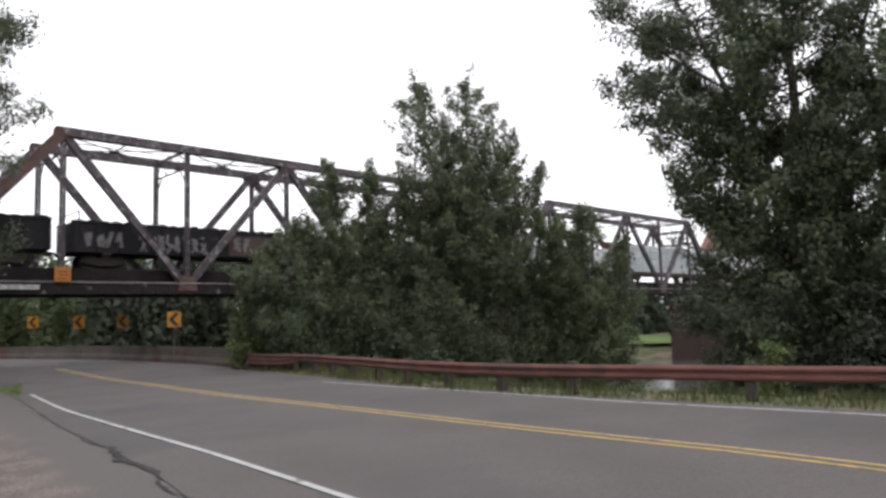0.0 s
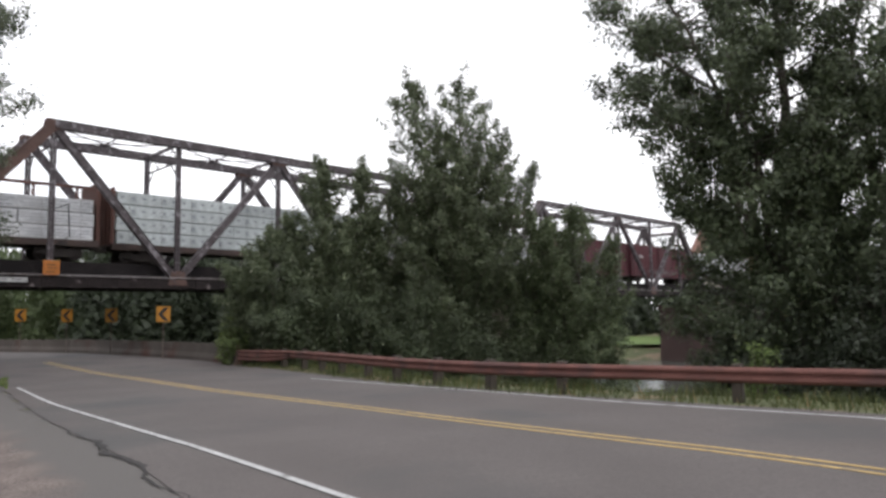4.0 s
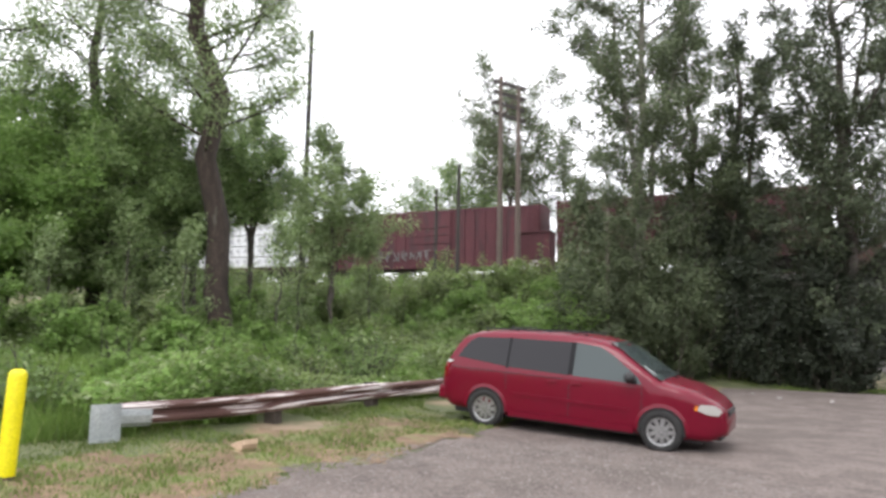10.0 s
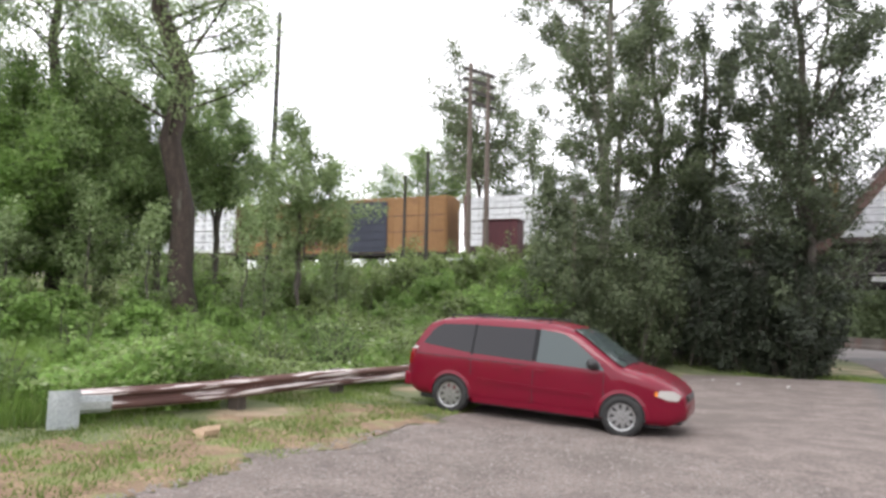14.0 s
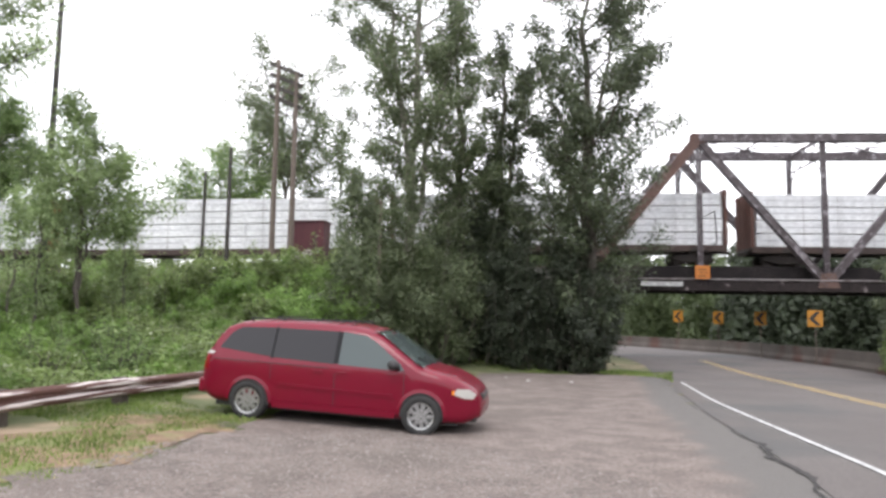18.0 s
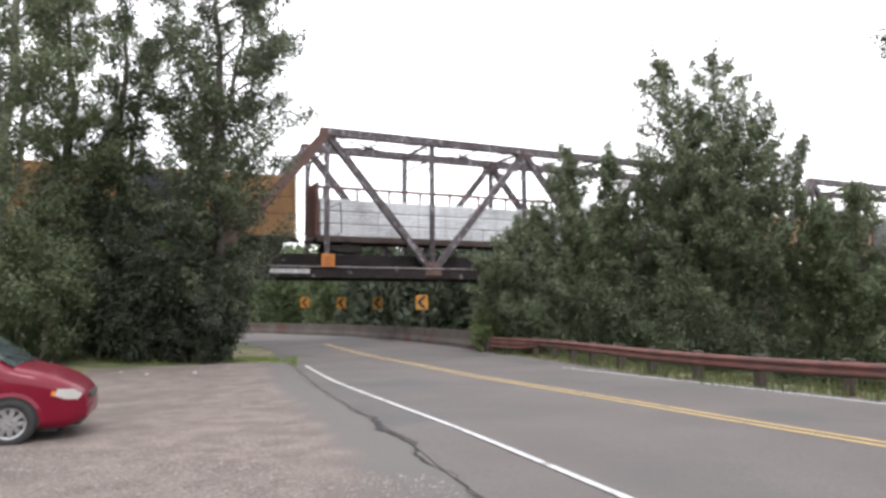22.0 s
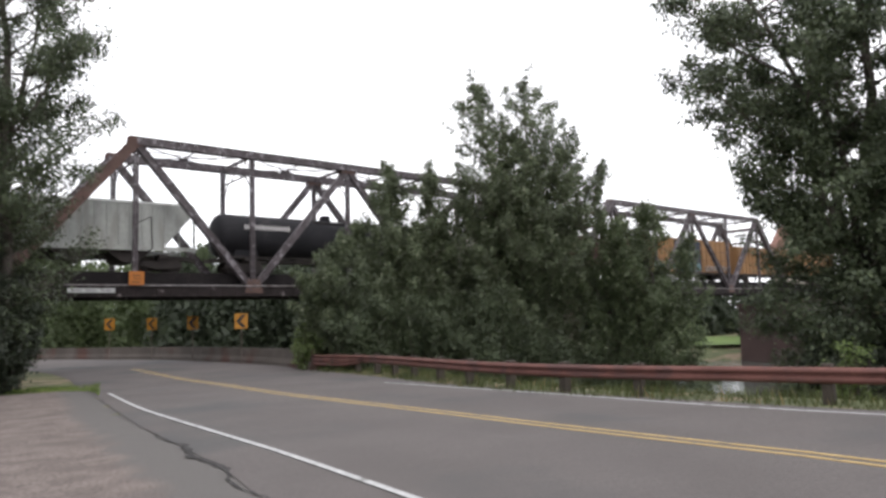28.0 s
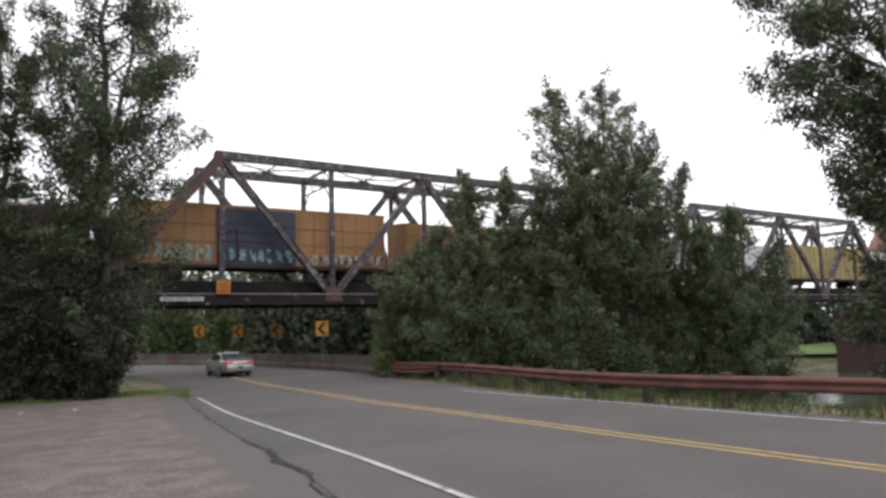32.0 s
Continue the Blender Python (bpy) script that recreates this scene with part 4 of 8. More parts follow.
# ---- signs ----
def chevron_sign(az, d, w, h, zc, face):
    a = radians(az)
    x, y = math.sin(a) * d, math.cos(a) * d
    root = empty("chevron_sign", pose(x, y, 0, 0, 0, face), "yellow road sign with a black arrowhead behind the barrier", "road sign", "chevron signs on the bend")
    z0 = float(height(x, y)) - 0.2
    b = bmesh.new()
    box(b, -0.022, 0.022, 0.012, 0.05, z0, zc + h / 2 - 0.03)
    part("post", b, M_POLE, root)
    b = bmesh.new()
    box(b, -w / 2, w / 2, -0.006, 0.01, zc - h / 2, zc + h / 2)
    part("sign_plate", b, M_SIGN_YELLOW, root)
    b = bmesh.new()
    t = w * 0.33
    prism(b, [(-w * 0.4, zc), (w * 0.05, zc + h * 0.42), (w * 0.05 + t, zc + h * 0.42), (-w * 0.4 + t, zc), (w * 0.05 + t, zc - h * 0.42), (w * 0.05, zc - h * 0.42)], -0.011, -0.0062)
    part("arrowhead", b, M_BLACK, root)
    return root


chevron_sign(-20.64, 44.6, 0.76, 0.9, 1.8 + 0.0086 * 44.6, 17)
chevron_sign(-24.17, 51.5, 0.74, 0.9, 1.8 + 0.0079 * 51.5, 40)
chevron_sign(-27.04, 57.0, 0.74, 0.9, 1.8 + 0.0084 * 57.0, 46)
chevron_sign(-29.88, 62.5, 0.76, 0.92, 1.8 + 0.0096 * 62.5, 48)


def bridge_plates():
    root = empty("clearance_sign", BR @ pose(0.0, -0.34, 0), "orange clearance sign fixed to the truss bridge", "sign")
    b = bmesh.new()
    box(b, -0.42, 0.42, -0.02, 0.02, LOW_Z + 0.04, LOW_Z + 0.84)
    part("sign_plate", b, M_SIGN_ORANGE, root)
    for z in (0.25, 0.62):
        b = bmesh.new()
        box(b, -0.38, 0.38, 0.02, 0.1, LOW_Z + z - 0.04, LOW_Z + z + 0.04)
        part("bracket", b, M_STEEL_DARK, root)
    for k, (x0, x1, z) in enumerate(((-0.26, 0.24, 0.6), (-0.2, 0.05, 0.42), (0.1, 0.28, 0.42), (-0.28, 0.2, 0.2))):
        b = bmesh.new()
        box(b, x0, x1, -0.026, -0.0205, LOW_Z + z - 0.05, LOW_Z + z + 0.05)
        part("lettering_bar", b, M_CAR_DARKMARK, root)
    root = empty("white_name_board", BR @ pose(-2.4, -0.27, 0), "long dirty white board on the lower chord", "sign")
    b = bmesh.new()
    box(b, -1.25, 1.25, -0.02, 0.02, LOW_Z - 0.4, LOW_Z - 0.15)
    part("board", b, M_WHITE_LINE, root)
    for k in range(3):
        b = bmesh.new()
        box(b, -1.1 + k * 0.78, -0.5 + k * 0.78, -0.026, -0.0205, LOW_Z - 0.31, LOW_Z - 0.23)
        part("lettering_bar", b, mat("grey_lettering", (0.25, 0.25, 0.25)), root)


bridge_plates()


# ---- plants ----
def tube_mesh(paths, seg=6):
    """Tapered tubes along paths of (point, radius)."""
    V, F = [], []
    for path in paths:
        base = len(V)
        for i, (p, r) in enumerate(path):
            a, c = path[max(0, i - 1)][0], path[min(len(path) - 1, i + 1)][0]
            d = np.array(c) - np.array(a)
            d = d / (np.linalg.norm(d) + 1e-9)
            u = np.cross(d, (0.3, 1, 0.1))
            u /= np.linalg.norm(u) + 1e-9
            w = np.cross(d, u)
            for k in range(seg):
                t = k * math.tau / seg
                V.append(np.array(p) + r * (math.cos(t) * u + math.sin(t) * w))
        for i in range(len(path) - 1):
            for k in range(seg):
                F.append((base + i * seg + k, base + i * seg + (k + 1) % seg, base + (i + 1) * seg + (k + 1) % seg, base + (i + 1) * seg + k))
    return np.array(V), np.array(F)


def leaf_mesh(rng, centres, size, droop=0.35, facing=None):
    """A small pointed leaf at every centre. facing: which way each leaf tends to turn its upper side."""
    n = len(centres)
    a = rng.normal(size=(n, 3))
    a[:, 2] -= droop
    if facing is None:
        c = np.cross(a, rng.normal(size=(n, 3)))
    else:
        c = facing / (np.linalg.norm(facing, axis=1)[:, None] + 1e-9) + rng.normal(size=(n, 3)) * 0.5
    c /= np.linalg.norm(c, axis=1)[:, None] + 1e-9
    a -= c * (a * c).sum(1)[:, None]
    a /= np.linalg.norm(a, axis=1)[:, None] + 1e-9
    b = np.cross(c, a)
    s = size * rng.uniform(0.6, 1.35, (n, 1))
    tip = centres + a * s * 0.66
    l = centres + b * s * 0.36 - a * s * 0.34
    r = centres - b * s * 0.36 - a * s * 0.34
    return np.stack([l, r, tip], 1).reshape(-1, 3), np.arange(3 * n).reshape(-1, 3)


def polar(az, d):
    return math.sin(radians(az)) * d, math.cos(radians(az)) * d


def grow(name, az, d, leaders, seed, leaves, size, leaf, label, trunk_r=0.2, profile=((0, 0.5), (0.3, 1), (1, 0.12)), lift=0.9, per_metre=3.0, upright=0.7, tuft=0.16, bare=0.25, group="", bark=None, lean=(0, 0)):
    """A trunk that forks into leaders, each with limbs, and shoots with tufts of leaves on the limbs.
    leaders: (across, deep, fork height, top height, spread); profile: how far limbs reach, from the lowest to the top."""
    rng = np.random.default_rng(seed)
    x, y = polar(az, d)
    z0 = float(height(x, y)) - 0.15
    root = empty(name, pose(x, y, z0), label, "tree", group)
    ca, sa = math.cos(radians(az)), math.sin(radians(az))

    def world(across, deep, up):
        return np.array([across * ca + deep * sa, -across * sa + deep * ca, up])
    paths, shoots = [], []
    for li, (ax_, dp, fork, top, spread) in enumerate(leaders):
        foot = 0.0 if li == 0 else fork * 0.55
        end = world(ax_ + lean[0], dp + lean[1], top)
        start = world(lean[0], lean[1], 0) * (foot / leaders[0][3]) + np.array([0, 0, foot])
        steps = 10
        axis = []
        for i in range(steps + 1):
            f = i / steps
            p = start * (1 - f) + end * f
            p[:2] += (rng.normal(size=2) * 0.012 * (top - foot) ** 0.9) * (0 < i)
            p[:2] += (start - end)[:2] * 0.25 * math.sin(math.pi * f) * (li > 0)
            axis.append(p)
        r_foot = trunk_r if li == 0 else trunk_r * 0.6
        paths.append([(axis[i], r_foot * (1 - 0.92 * (i / steps) ** 1.5) + 0.01) for i in range(steps + 1)])

        def on_axis(f):
            u = min(max(f, 0), 1) * steps
            i = min(int(u), steps - 1)
            return axis[i] * (1 - (u - i)) + axis[i + 1] * (u - i)
        f0 = (fork - foot) / (top - foot)
        limbs = int((top - fork) * per_metre)
        for k in range(limbs):
            g = (k + rng.uniform(0, 0.9)) / limbs
            f = f0 + (1 - f0) * g
            reach = spread * float(np.interp(g, [p[0] for p in profile], [p[1] for p in profile])) * rng.choice([0.55, 0.8, 0.95, 1.08], p=[0.2, 0.35, 0.3, 0.15])
            ang = k * 2.4 + rng.uniform(-0.6, 0.6)
            dr = np.array([math.cos(ang), math.sin(ang), 0])
            rise = reach * lift * rng.uniform(0.7, 1.25)
            p0 = on_axis(f - (1 - f0) * 0.04 - 0.6 * rise / (top - foot))
            p1 = p0 + dr * reach * 0.55 + np.array([0, 0, rise * 0.4])
            p2 = p0 + dr * reach + np.array([0, 0, rise])
            r0 = min(trunk_r * 0.25, 0.014 + reach * 0.012)
            paths.append([(p0, r0), (p1, r0 * 0.6), (p2, r0 * 0.2)])
            for j in range(3 + int(reach * 2.6)):
                t = 1.0 if j == 0 else rng.uniform(bare, 1.0)
                q = p0 * (1 - t) ** 2 + 2 * p1 * t * (1 - t) + p2 * t * t
                e = rng.normal(size=3) * 0.5 + dr * 0.45
                e[2] = e[2] * 0.5 + upright
                e /= np.linalg.norm(e)
                tip = q + e * rng.uniform(0.3, 0.75) * (0.55 + 0.3 * reach)
                paths.append([(q, r0 * 0.25 + 0.004), (tip, 0.003)])
                shoots.append((q, tip))
        for j in range(12):
            q = on_axis(rng.uniform(0.86, 1.0))
            e = rng.normal(size=3) * 0.2
            e[2] = 1.0
            shoots.append((q, q + e * rng.uniform(0.3, 1.2)))
    leaves, size = int(leaves * 2.0), size * 0.76
    shoots = np.array(shoots)
    w = np.linalg.norm(shoots[:, 1] - shoots[:, 0], axis=1) * rng.uniform(0.3, 1.7, len(shoots))
    pick = rng.choice(len(shoots), leaves, p=w / w.sum())
    t = rng.beta(1.25, 0.95, (leaves, 1))
    off = rng.normal(size=(leaves, 3)) * tuft * (1.35 - 0.7 * t)
    centres = shoots[pick, 0] * (1 - t) + shoots[pick, 1] * t + off
    out = off / tuft + np.array([0, 0, 0.9]) + 0.7 * centres * np.array([1, 1, 0]) / (np.linalg.norm(centres[:, :2], axis=1)[:, None] + 0.5)
    V, F = tube_mesh(paths, 5)
    raw_mesh("trunk", V, F, bark or M_BARK, root, smooth=True)
    V, F = leaf_mesh(rng, centres, size, 0.5, out)
    raw_mesh("crown", V, F, leaf, root)
    return root


def shrub(name, x, y, h, spread, seed, leaves, size, leaf, label, category="bush", group=""):
    """Many thin stems from the ground, leafy from the foot up."""
    rng = np.random.default_rng(seed)
    root = empty(name, pose(x, y, float(height(x, y)) - 0.1), label, category, group)
    paths, sprays = [], []
    for k in range(30):
        ang, r = rng.uniform(0, math.tau), spread * math.sqrt(rng.uniform(0.02, 1))
        top = np.array([math.cos(ang) * r, math.sin(ang) * r, h * (1 - 0.55 * (r / spread) ** 2) * rng.uniform(0.65, 1.1)])
        foot = np.array([top[0] * 0.4, top[1] * 0.4, 0.0])
        mid = (foot + top) / 2 + rng.normal(size=3) * 0.1 * spread
        paths.append([(foot, 0.03), (mid, 0.018), (top, 0.005)])
        sprays += [(foot, mid), (mid, top), (mid, top)]
    for k in range(90):
        f, m_, tp = paths[rng.integers(0, 30)]
        t = rng.uniform(0.15, 1.0)
        q = f[0] * (1 - t) ** 2 + 2 * m_[0] * t * (1 - t) + tp[0] * t * t
        e = rng.normal(size=3) * np.array([1, 1, 0.35]) + np.array([0, 0, 0.35])
        e *= rng.uniform(0.35, 0.8) * (0.3 + 0.28 * spread) / np.linalg.norm(e)
        paths.append([(q, 0.01), (q + e * 0.5 + np.array([0, 0, 0.05]), 0.006), (q + e, 0.003)])
        sprays += [(q, q + e)] * 2
    sprays = np.array(sprays)
    leaves, size = int(leaves * 2.0), size * 0.76
    weight = rng.uniform(0.2, 1.8, len(sprays))
    pick = rng.choice(len(sprays), leaves, p=weight / weight.sum())
    t = rng.uniform(0, 1.05, (leaves, 1))
    centres = sprays[pick, 0] * (1 - t) + sprays[pick, 1] * t + rng.normal(size=(leaves, 3)) * np.array([1, 1, 0.7]) * 0.05 * (spread + h * 0.3)
    centres[:, 2] = np.abs(centres[:, 2])
    hub = sprays[pick].mean(1)
    out = (centres - hub) / (0.2 * spread + 0.2) + np.array([0, 0, 0.8]) + (centres - np.array([0, 0, h * 0.3])) / (spread + h * 0.5)
    V, F = tube_mesh(paths, 5)
    raw_mesh("branchwork", V, F, M_BARK, root, smooth=True)
    V, F = leaf_mesh(rng, centres, size, 0.1, out)
    raw_mesh("foliage", V, F, leaf, root)
    return root


L_COT = "tall cottonwood tree with glossy dark green leaves"
BROAD = ((0, 0.45), (0.25, 0.9), (0.6, 1.0), (0.85, 0.75), (1, 0.2))
SPIRE = ((0, 0.75), (0.2, 1.0), (0.55, 0.82), (0.85, 0.52), (1, 0.14))
# dark clump between the lay-by and the bridge
for az, d, leaders, sd, n, ma, pf in ((-51.0, 32.5, [(0.3, 0, 3.5, 20.5, 4.0), (-1.6, 0.6, 8, 18.5, 3.0), (2.6, -0.5, 5, 15.5, 2.6)], 11, 27000, M_LEAF, BROAD),
                                      (-37.0, 32.0, [(0.2, 0, 2.5, 19.5, 4.1), (1.6, 0.4, 6, 17, 3.0), (-2.0, -0.3, 4, 14.5, 2.7)], 13, 36000, M_LEAF_DARK, BROAD),
                                      (-43.6, 34.5, [(0, 0, 2, 14.6, 2.0), (1.2, 0, 4, 12.5, 1.4)], 12, 17000, M_LEAF_DARK, SPIRE), (-47.2, 34.5, [(0, 0, 2, 16.0, 2.2)], 14, 15000, M_LEAF, SPIRE)):
    grow("cottonwood_tree", az, d, leaders, sd, int(n * 0.92), 0.165, ma, L_COT, 0.27, pf, 0.55, 2.8, 0.4, 0.24, 0.3, "trees beside the lay-by", M_BARK_PALE if sd == 11 else M_BARK)
# from seed 23 on, the leaf colour carries the trees' shade
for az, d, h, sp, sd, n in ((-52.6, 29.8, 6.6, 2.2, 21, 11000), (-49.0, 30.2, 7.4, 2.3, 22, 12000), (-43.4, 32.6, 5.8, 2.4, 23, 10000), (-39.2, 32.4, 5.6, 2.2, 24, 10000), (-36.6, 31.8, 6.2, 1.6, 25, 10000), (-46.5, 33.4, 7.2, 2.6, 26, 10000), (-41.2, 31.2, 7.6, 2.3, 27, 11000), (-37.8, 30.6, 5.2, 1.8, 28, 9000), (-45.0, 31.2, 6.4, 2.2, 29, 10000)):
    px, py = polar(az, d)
    shrub("leafy_bush", px, py, h, sp, sd, int(n * 1.5), 0.135, M_LEAF if sd < 23 else M_LEAF_SHADED, "dense bush at the foot of the trees", group="bushes beside the lay-by")


def up_to(az, d, el):
    """Height over the ground there of what stands at a slope el over the eye's level."""
    return 1.85 + el * d - float(height(*polar(az, d)))


L_YOUNG = "young cottonwood tree on the river bank"
CONE = ((0, 0.8), (0.25, 1.0), (0.55, 0.95), (0.78, 0.7), (0.92, 0.4), (1, 0.12))
T1 = up_to(1.2, 37, 0.35) - 0.5
T2, T3 = up_to(1.2, 37, 0.257), up_to(1.2, 37, 0.225)
for az, d, leaders, sd, n, lf in ((1.2, 37.0, [(0.9, 0, 2.5, T1 + 0.4, 3.6), (-2.3, 0.2, 4.0, T1 + 0.6, 2.8), (3.4, -0.3, 4, T2 - 0.2, 3.2), (5.0, 0.3, 3.0, T3 - 0.5, 2.6), (-0.6, -0.8, 3, T1 - 2.6, 3.4), (-3.0, 0.5, 2, T1 - 5.6, 2.8), (2.2, -0.9, 3, T1 - 3.2, 3.0)], 31, 98000, 0.7),
                                  (-8.8, 35.5, [(0, 0, 1.2, up_to(-8.8, 35.5, 0.222) - 0.4, 2.3), (-1.9, 0.3, 1.2, up_to(-8.7, 35.5, 0.125), 2.1), (1.2, -0.2, 1.2, up_to(-8.7, 35.5, 0.12), 2.0)], 33, 38000, 0.8), (-5.7, 36.0, [(0, 0, 1.2, up_to(-5.7, 36, 0.225) - 0.4, 1.5), (0.8, 0.3, 1.2, up_to(-5.7, 36, 0.14), 1.8)], 34, 20000, 0.8),
                                  (7.9, 38.5, [(0, 0, 1.2, up_to(8, 38.5, 0.15), 2.9), (2.2, -0.2, 1.2, up_to(8, 38.5, 0.12), 2.3)], 35, 34000, 0.8), (11.4, 36.5, [(0, 0, 1, up_to(11.4, 36.5, 0.166) - 0.3, 2.6), (2.0, 0, 1, up_to(11.4, 36.5, 0.09), 2.1), (-1.4, -0.3, 1, up_to(11.4, 36.5, 0.12), 1.9)], 36, 34000, 0.8),
                                  (-12.6, 35.0, [(0, 0, 1, up_to(-12.6, 35, 0.108), 2.4), (-1.4, 0, 1, up_to(-12.6, 35, 0.05), 1.8)], 37, 22000, 0.8)):
    grow("cottonwood_tree", az, d, leaders, sd, n, 0.17, M_LEAF if sd in (35, 36) else M_LEAF_YOUNG, L_YOUNG, 0.14, CONE, lf, 5.5, 0.9, 0.17, 0.12, "trees behind the guardrail")
for az, d, h, sp, sd, n in ((-14.3, 37.5, 4.6, 1.7, 41, 8000), (-11, 34, 5.2, 2.3, 42, 10000), (-6.5, 34, 5.8, 2.5, 43, 12000), (-1.5, 34, 6.2, 2.6, 44, 12000), (3.5, 34.5, 6.0, 2.6, 45, 12000), (8.2, 34.5, 5.6, 2.5, 46, 11000), (12.0, 34.5, 4.9, 2.2, 47, 10000), (15.0, 36.0, 4.6, 1.7, 48, 8000)):
    px, py = polar(az, d)
    shrub("leafy_bush", px, py, h, sp, sd, int(n * 1.45), 0.14, M_LEAF_DARK, "dense bush on the river bank", group="bushes on the river bank")
# large trees over the road guardrail
FULL = ((0, 0.5), (0.2, 0.8), (0.45, 0.95), (0.65, 1.0), (0.85, 0.75), (1, 0.2))
for az, d, leaders, sd, n in ((25.6, 26.5, [(1.0, 0, 2.2, 21, 3.4), (-3.6, 0.3, 8.2, 19.0, 4.4), (-1.6, -0.6, 4.4, 12.5, 3.4), (1.6, -0.8, 1.6, 8.5, 2.8), (-1.2, 0.6, 7.0, 18.0, 3.6)], 151, 74000), (32.0, 26.5, [(0, 0, 2.5, 16.6, 3.3), (2.0, 0.5, 6, 13, 2.4)], 52, 21000), (38.8, 25, [(0, 0, 2.5, 16, 3.3)], 53, 15000)):
    grow("cottonwood_tree", az, d, leaders, sd, n, 0.17, M_LEAF_DARK, "large dark cottonwood tree on the river bank", 0.26, FULL, 0.5, 3.0, 0.25, 0.22, 0.25, "large trees on the river bank")
# shade below the large trees is painted into these leaves
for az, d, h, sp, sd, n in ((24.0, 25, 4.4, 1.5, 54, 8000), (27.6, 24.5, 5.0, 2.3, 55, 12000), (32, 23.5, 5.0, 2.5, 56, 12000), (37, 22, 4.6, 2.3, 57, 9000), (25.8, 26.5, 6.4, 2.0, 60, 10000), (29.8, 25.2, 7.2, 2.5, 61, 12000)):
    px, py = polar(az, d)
    shrub("leafy_bush", px, py, h, sp, sd, n, 0.16, M_LEAF_SHADED, "dense dark bush behind the guardrail", group="bushes on the river bank")
for az, d, h, sp, sd in ((-15.4, 35.5, 2.2, 0.9, 58), (24.5, 20.5, 2.3, 0.7, 59)):
    px, py = polar(az, d)
    shrub("pale_bush", px, py, h + 0.6, sp, sd, 2600, 0.14, M_LEAF_BUSH, "pale green bush behind the road barrier")
# wood on the railway bank
AIRY = ((0, 0.7), (0.3, 1.0), (0.7, 1.0), (1, 0.3))
grow("alder_tree", -83.0, 26.5, [(-3.1, 0, 9.0, 24, 4.2)], 61, 30000, 0.14, M_LEAF_PALE, "tall alder with a thick dark leaning trunk", 0.46, AIRY, 0.6, 4.0, 0.25, 0.34, 0.38, "wood on the bank", M_BARK_RED)
grow("alder_tree", -92.2, 30, [(-0.9, 0, 8.0, 19, 3.0)], 62, 14000, 0.15, M_LEAF_PALE, "tall alder with a straight dark trunk", 0.3, AIRY, 0.7, 3.4, 0.3, 0.32, 0.15, "wood on the bank", M_BARK)
grow("alder_tree", -102.5, 28, [(0, 0, 7.5, 15.0, 3.6)], 69, 9000, 0.16, M_LEAF_PALE, "tall tree with tiers of fresh green leaves", 0.2, AIRY, 0.3, 2.6, 0.1, 0.36, 0.2, "wood on the bank", M_BARK)
LAYER = ((0, 0.7), (0.3, 1.0), (0.6, 0.95), (0.85, 0.65), (1, 0.2))
for az, d, h, sp, sd, n, ma, fork in ((-100.6, 26.0, 8.6, 3.6, 63, 26000, M_LEAF_LIGHT, 3.0), (-95.0, 28.5, 9.6, 3.0, 64, 22000, M_LEAF_LIGHT, 2.8), (-107.5, 25.5, 8.2, 3.4, 65, 22000, M_LEAF_LIGHT, 2.6), (-89.5, 31.5, 10.6, 3.0, 66, 19000, M_LEAF_MID, 2.9), (-114.5, 25, 7.6, 3.4, 67, 14000, M_LEAF_LIGHT, 1.5),
                                      (-85.8, 32, 10.2, 2.8, 68, 17000, M_LEAF_MID, 4.6), (-81.6, 34, 10.8, 2.4, 79, 12000, M_LEAF_MID, 6.4), (-104, 32, 8.8, 3.2, 70, 15000, M_LEAF_LIGHT, 2.0), (-97.8, 33, 11.2, 3.2, 78, 16000, M_LEAF_MID, 2.8), (-91.8, 27.5, 10.0, 2.8, 80, 17000, M_LEAF_MID, 3.0)):
    grow("maple_tree", az, d, [(0, 0, fork, h, sp), (0.9, -0.4, fork + 0.2, h * 0.85, sp * 0.8), (-1.0, 0.3, fork, h * 0.78, sp * 0.8)], sd, int(n * 1.1), 0.165, ma, "bushy broadleaf tree with fresh green leaves", 0.14, LAYER, 0.3, 4.0, 0.15, 0.25, 0.12, "wood on the bank", M_BARK)
ROUND = ((0, 0.35), (0.35, 1.0), (0.65, 1.0), (0.9, 0.55), (1, 0.2))
grow("alder_tree", -75.3, 26.5, [(0, 0, 3.9, up_to(-75.3, 26.5, 0.225), 2.5), (-0.6, 0.2, 5.4, up_to(-75.3, 26.5, 0.265), 0.8), (1.2, 0, 3.8, up_to(-75.3, 26.5, 0.19), 2.2), (-1.1, 0, 3.4, up_to(-75.3, 26.5, 0.16), 1.8)], 71, 9000, 0.15, M_LEAF_PALE, "slender young tree with pale green leaves", 0.07, ROUND, 0.35, 3.8, 0.2, 0.22, 0.15, "trees along the track", M_BARK)
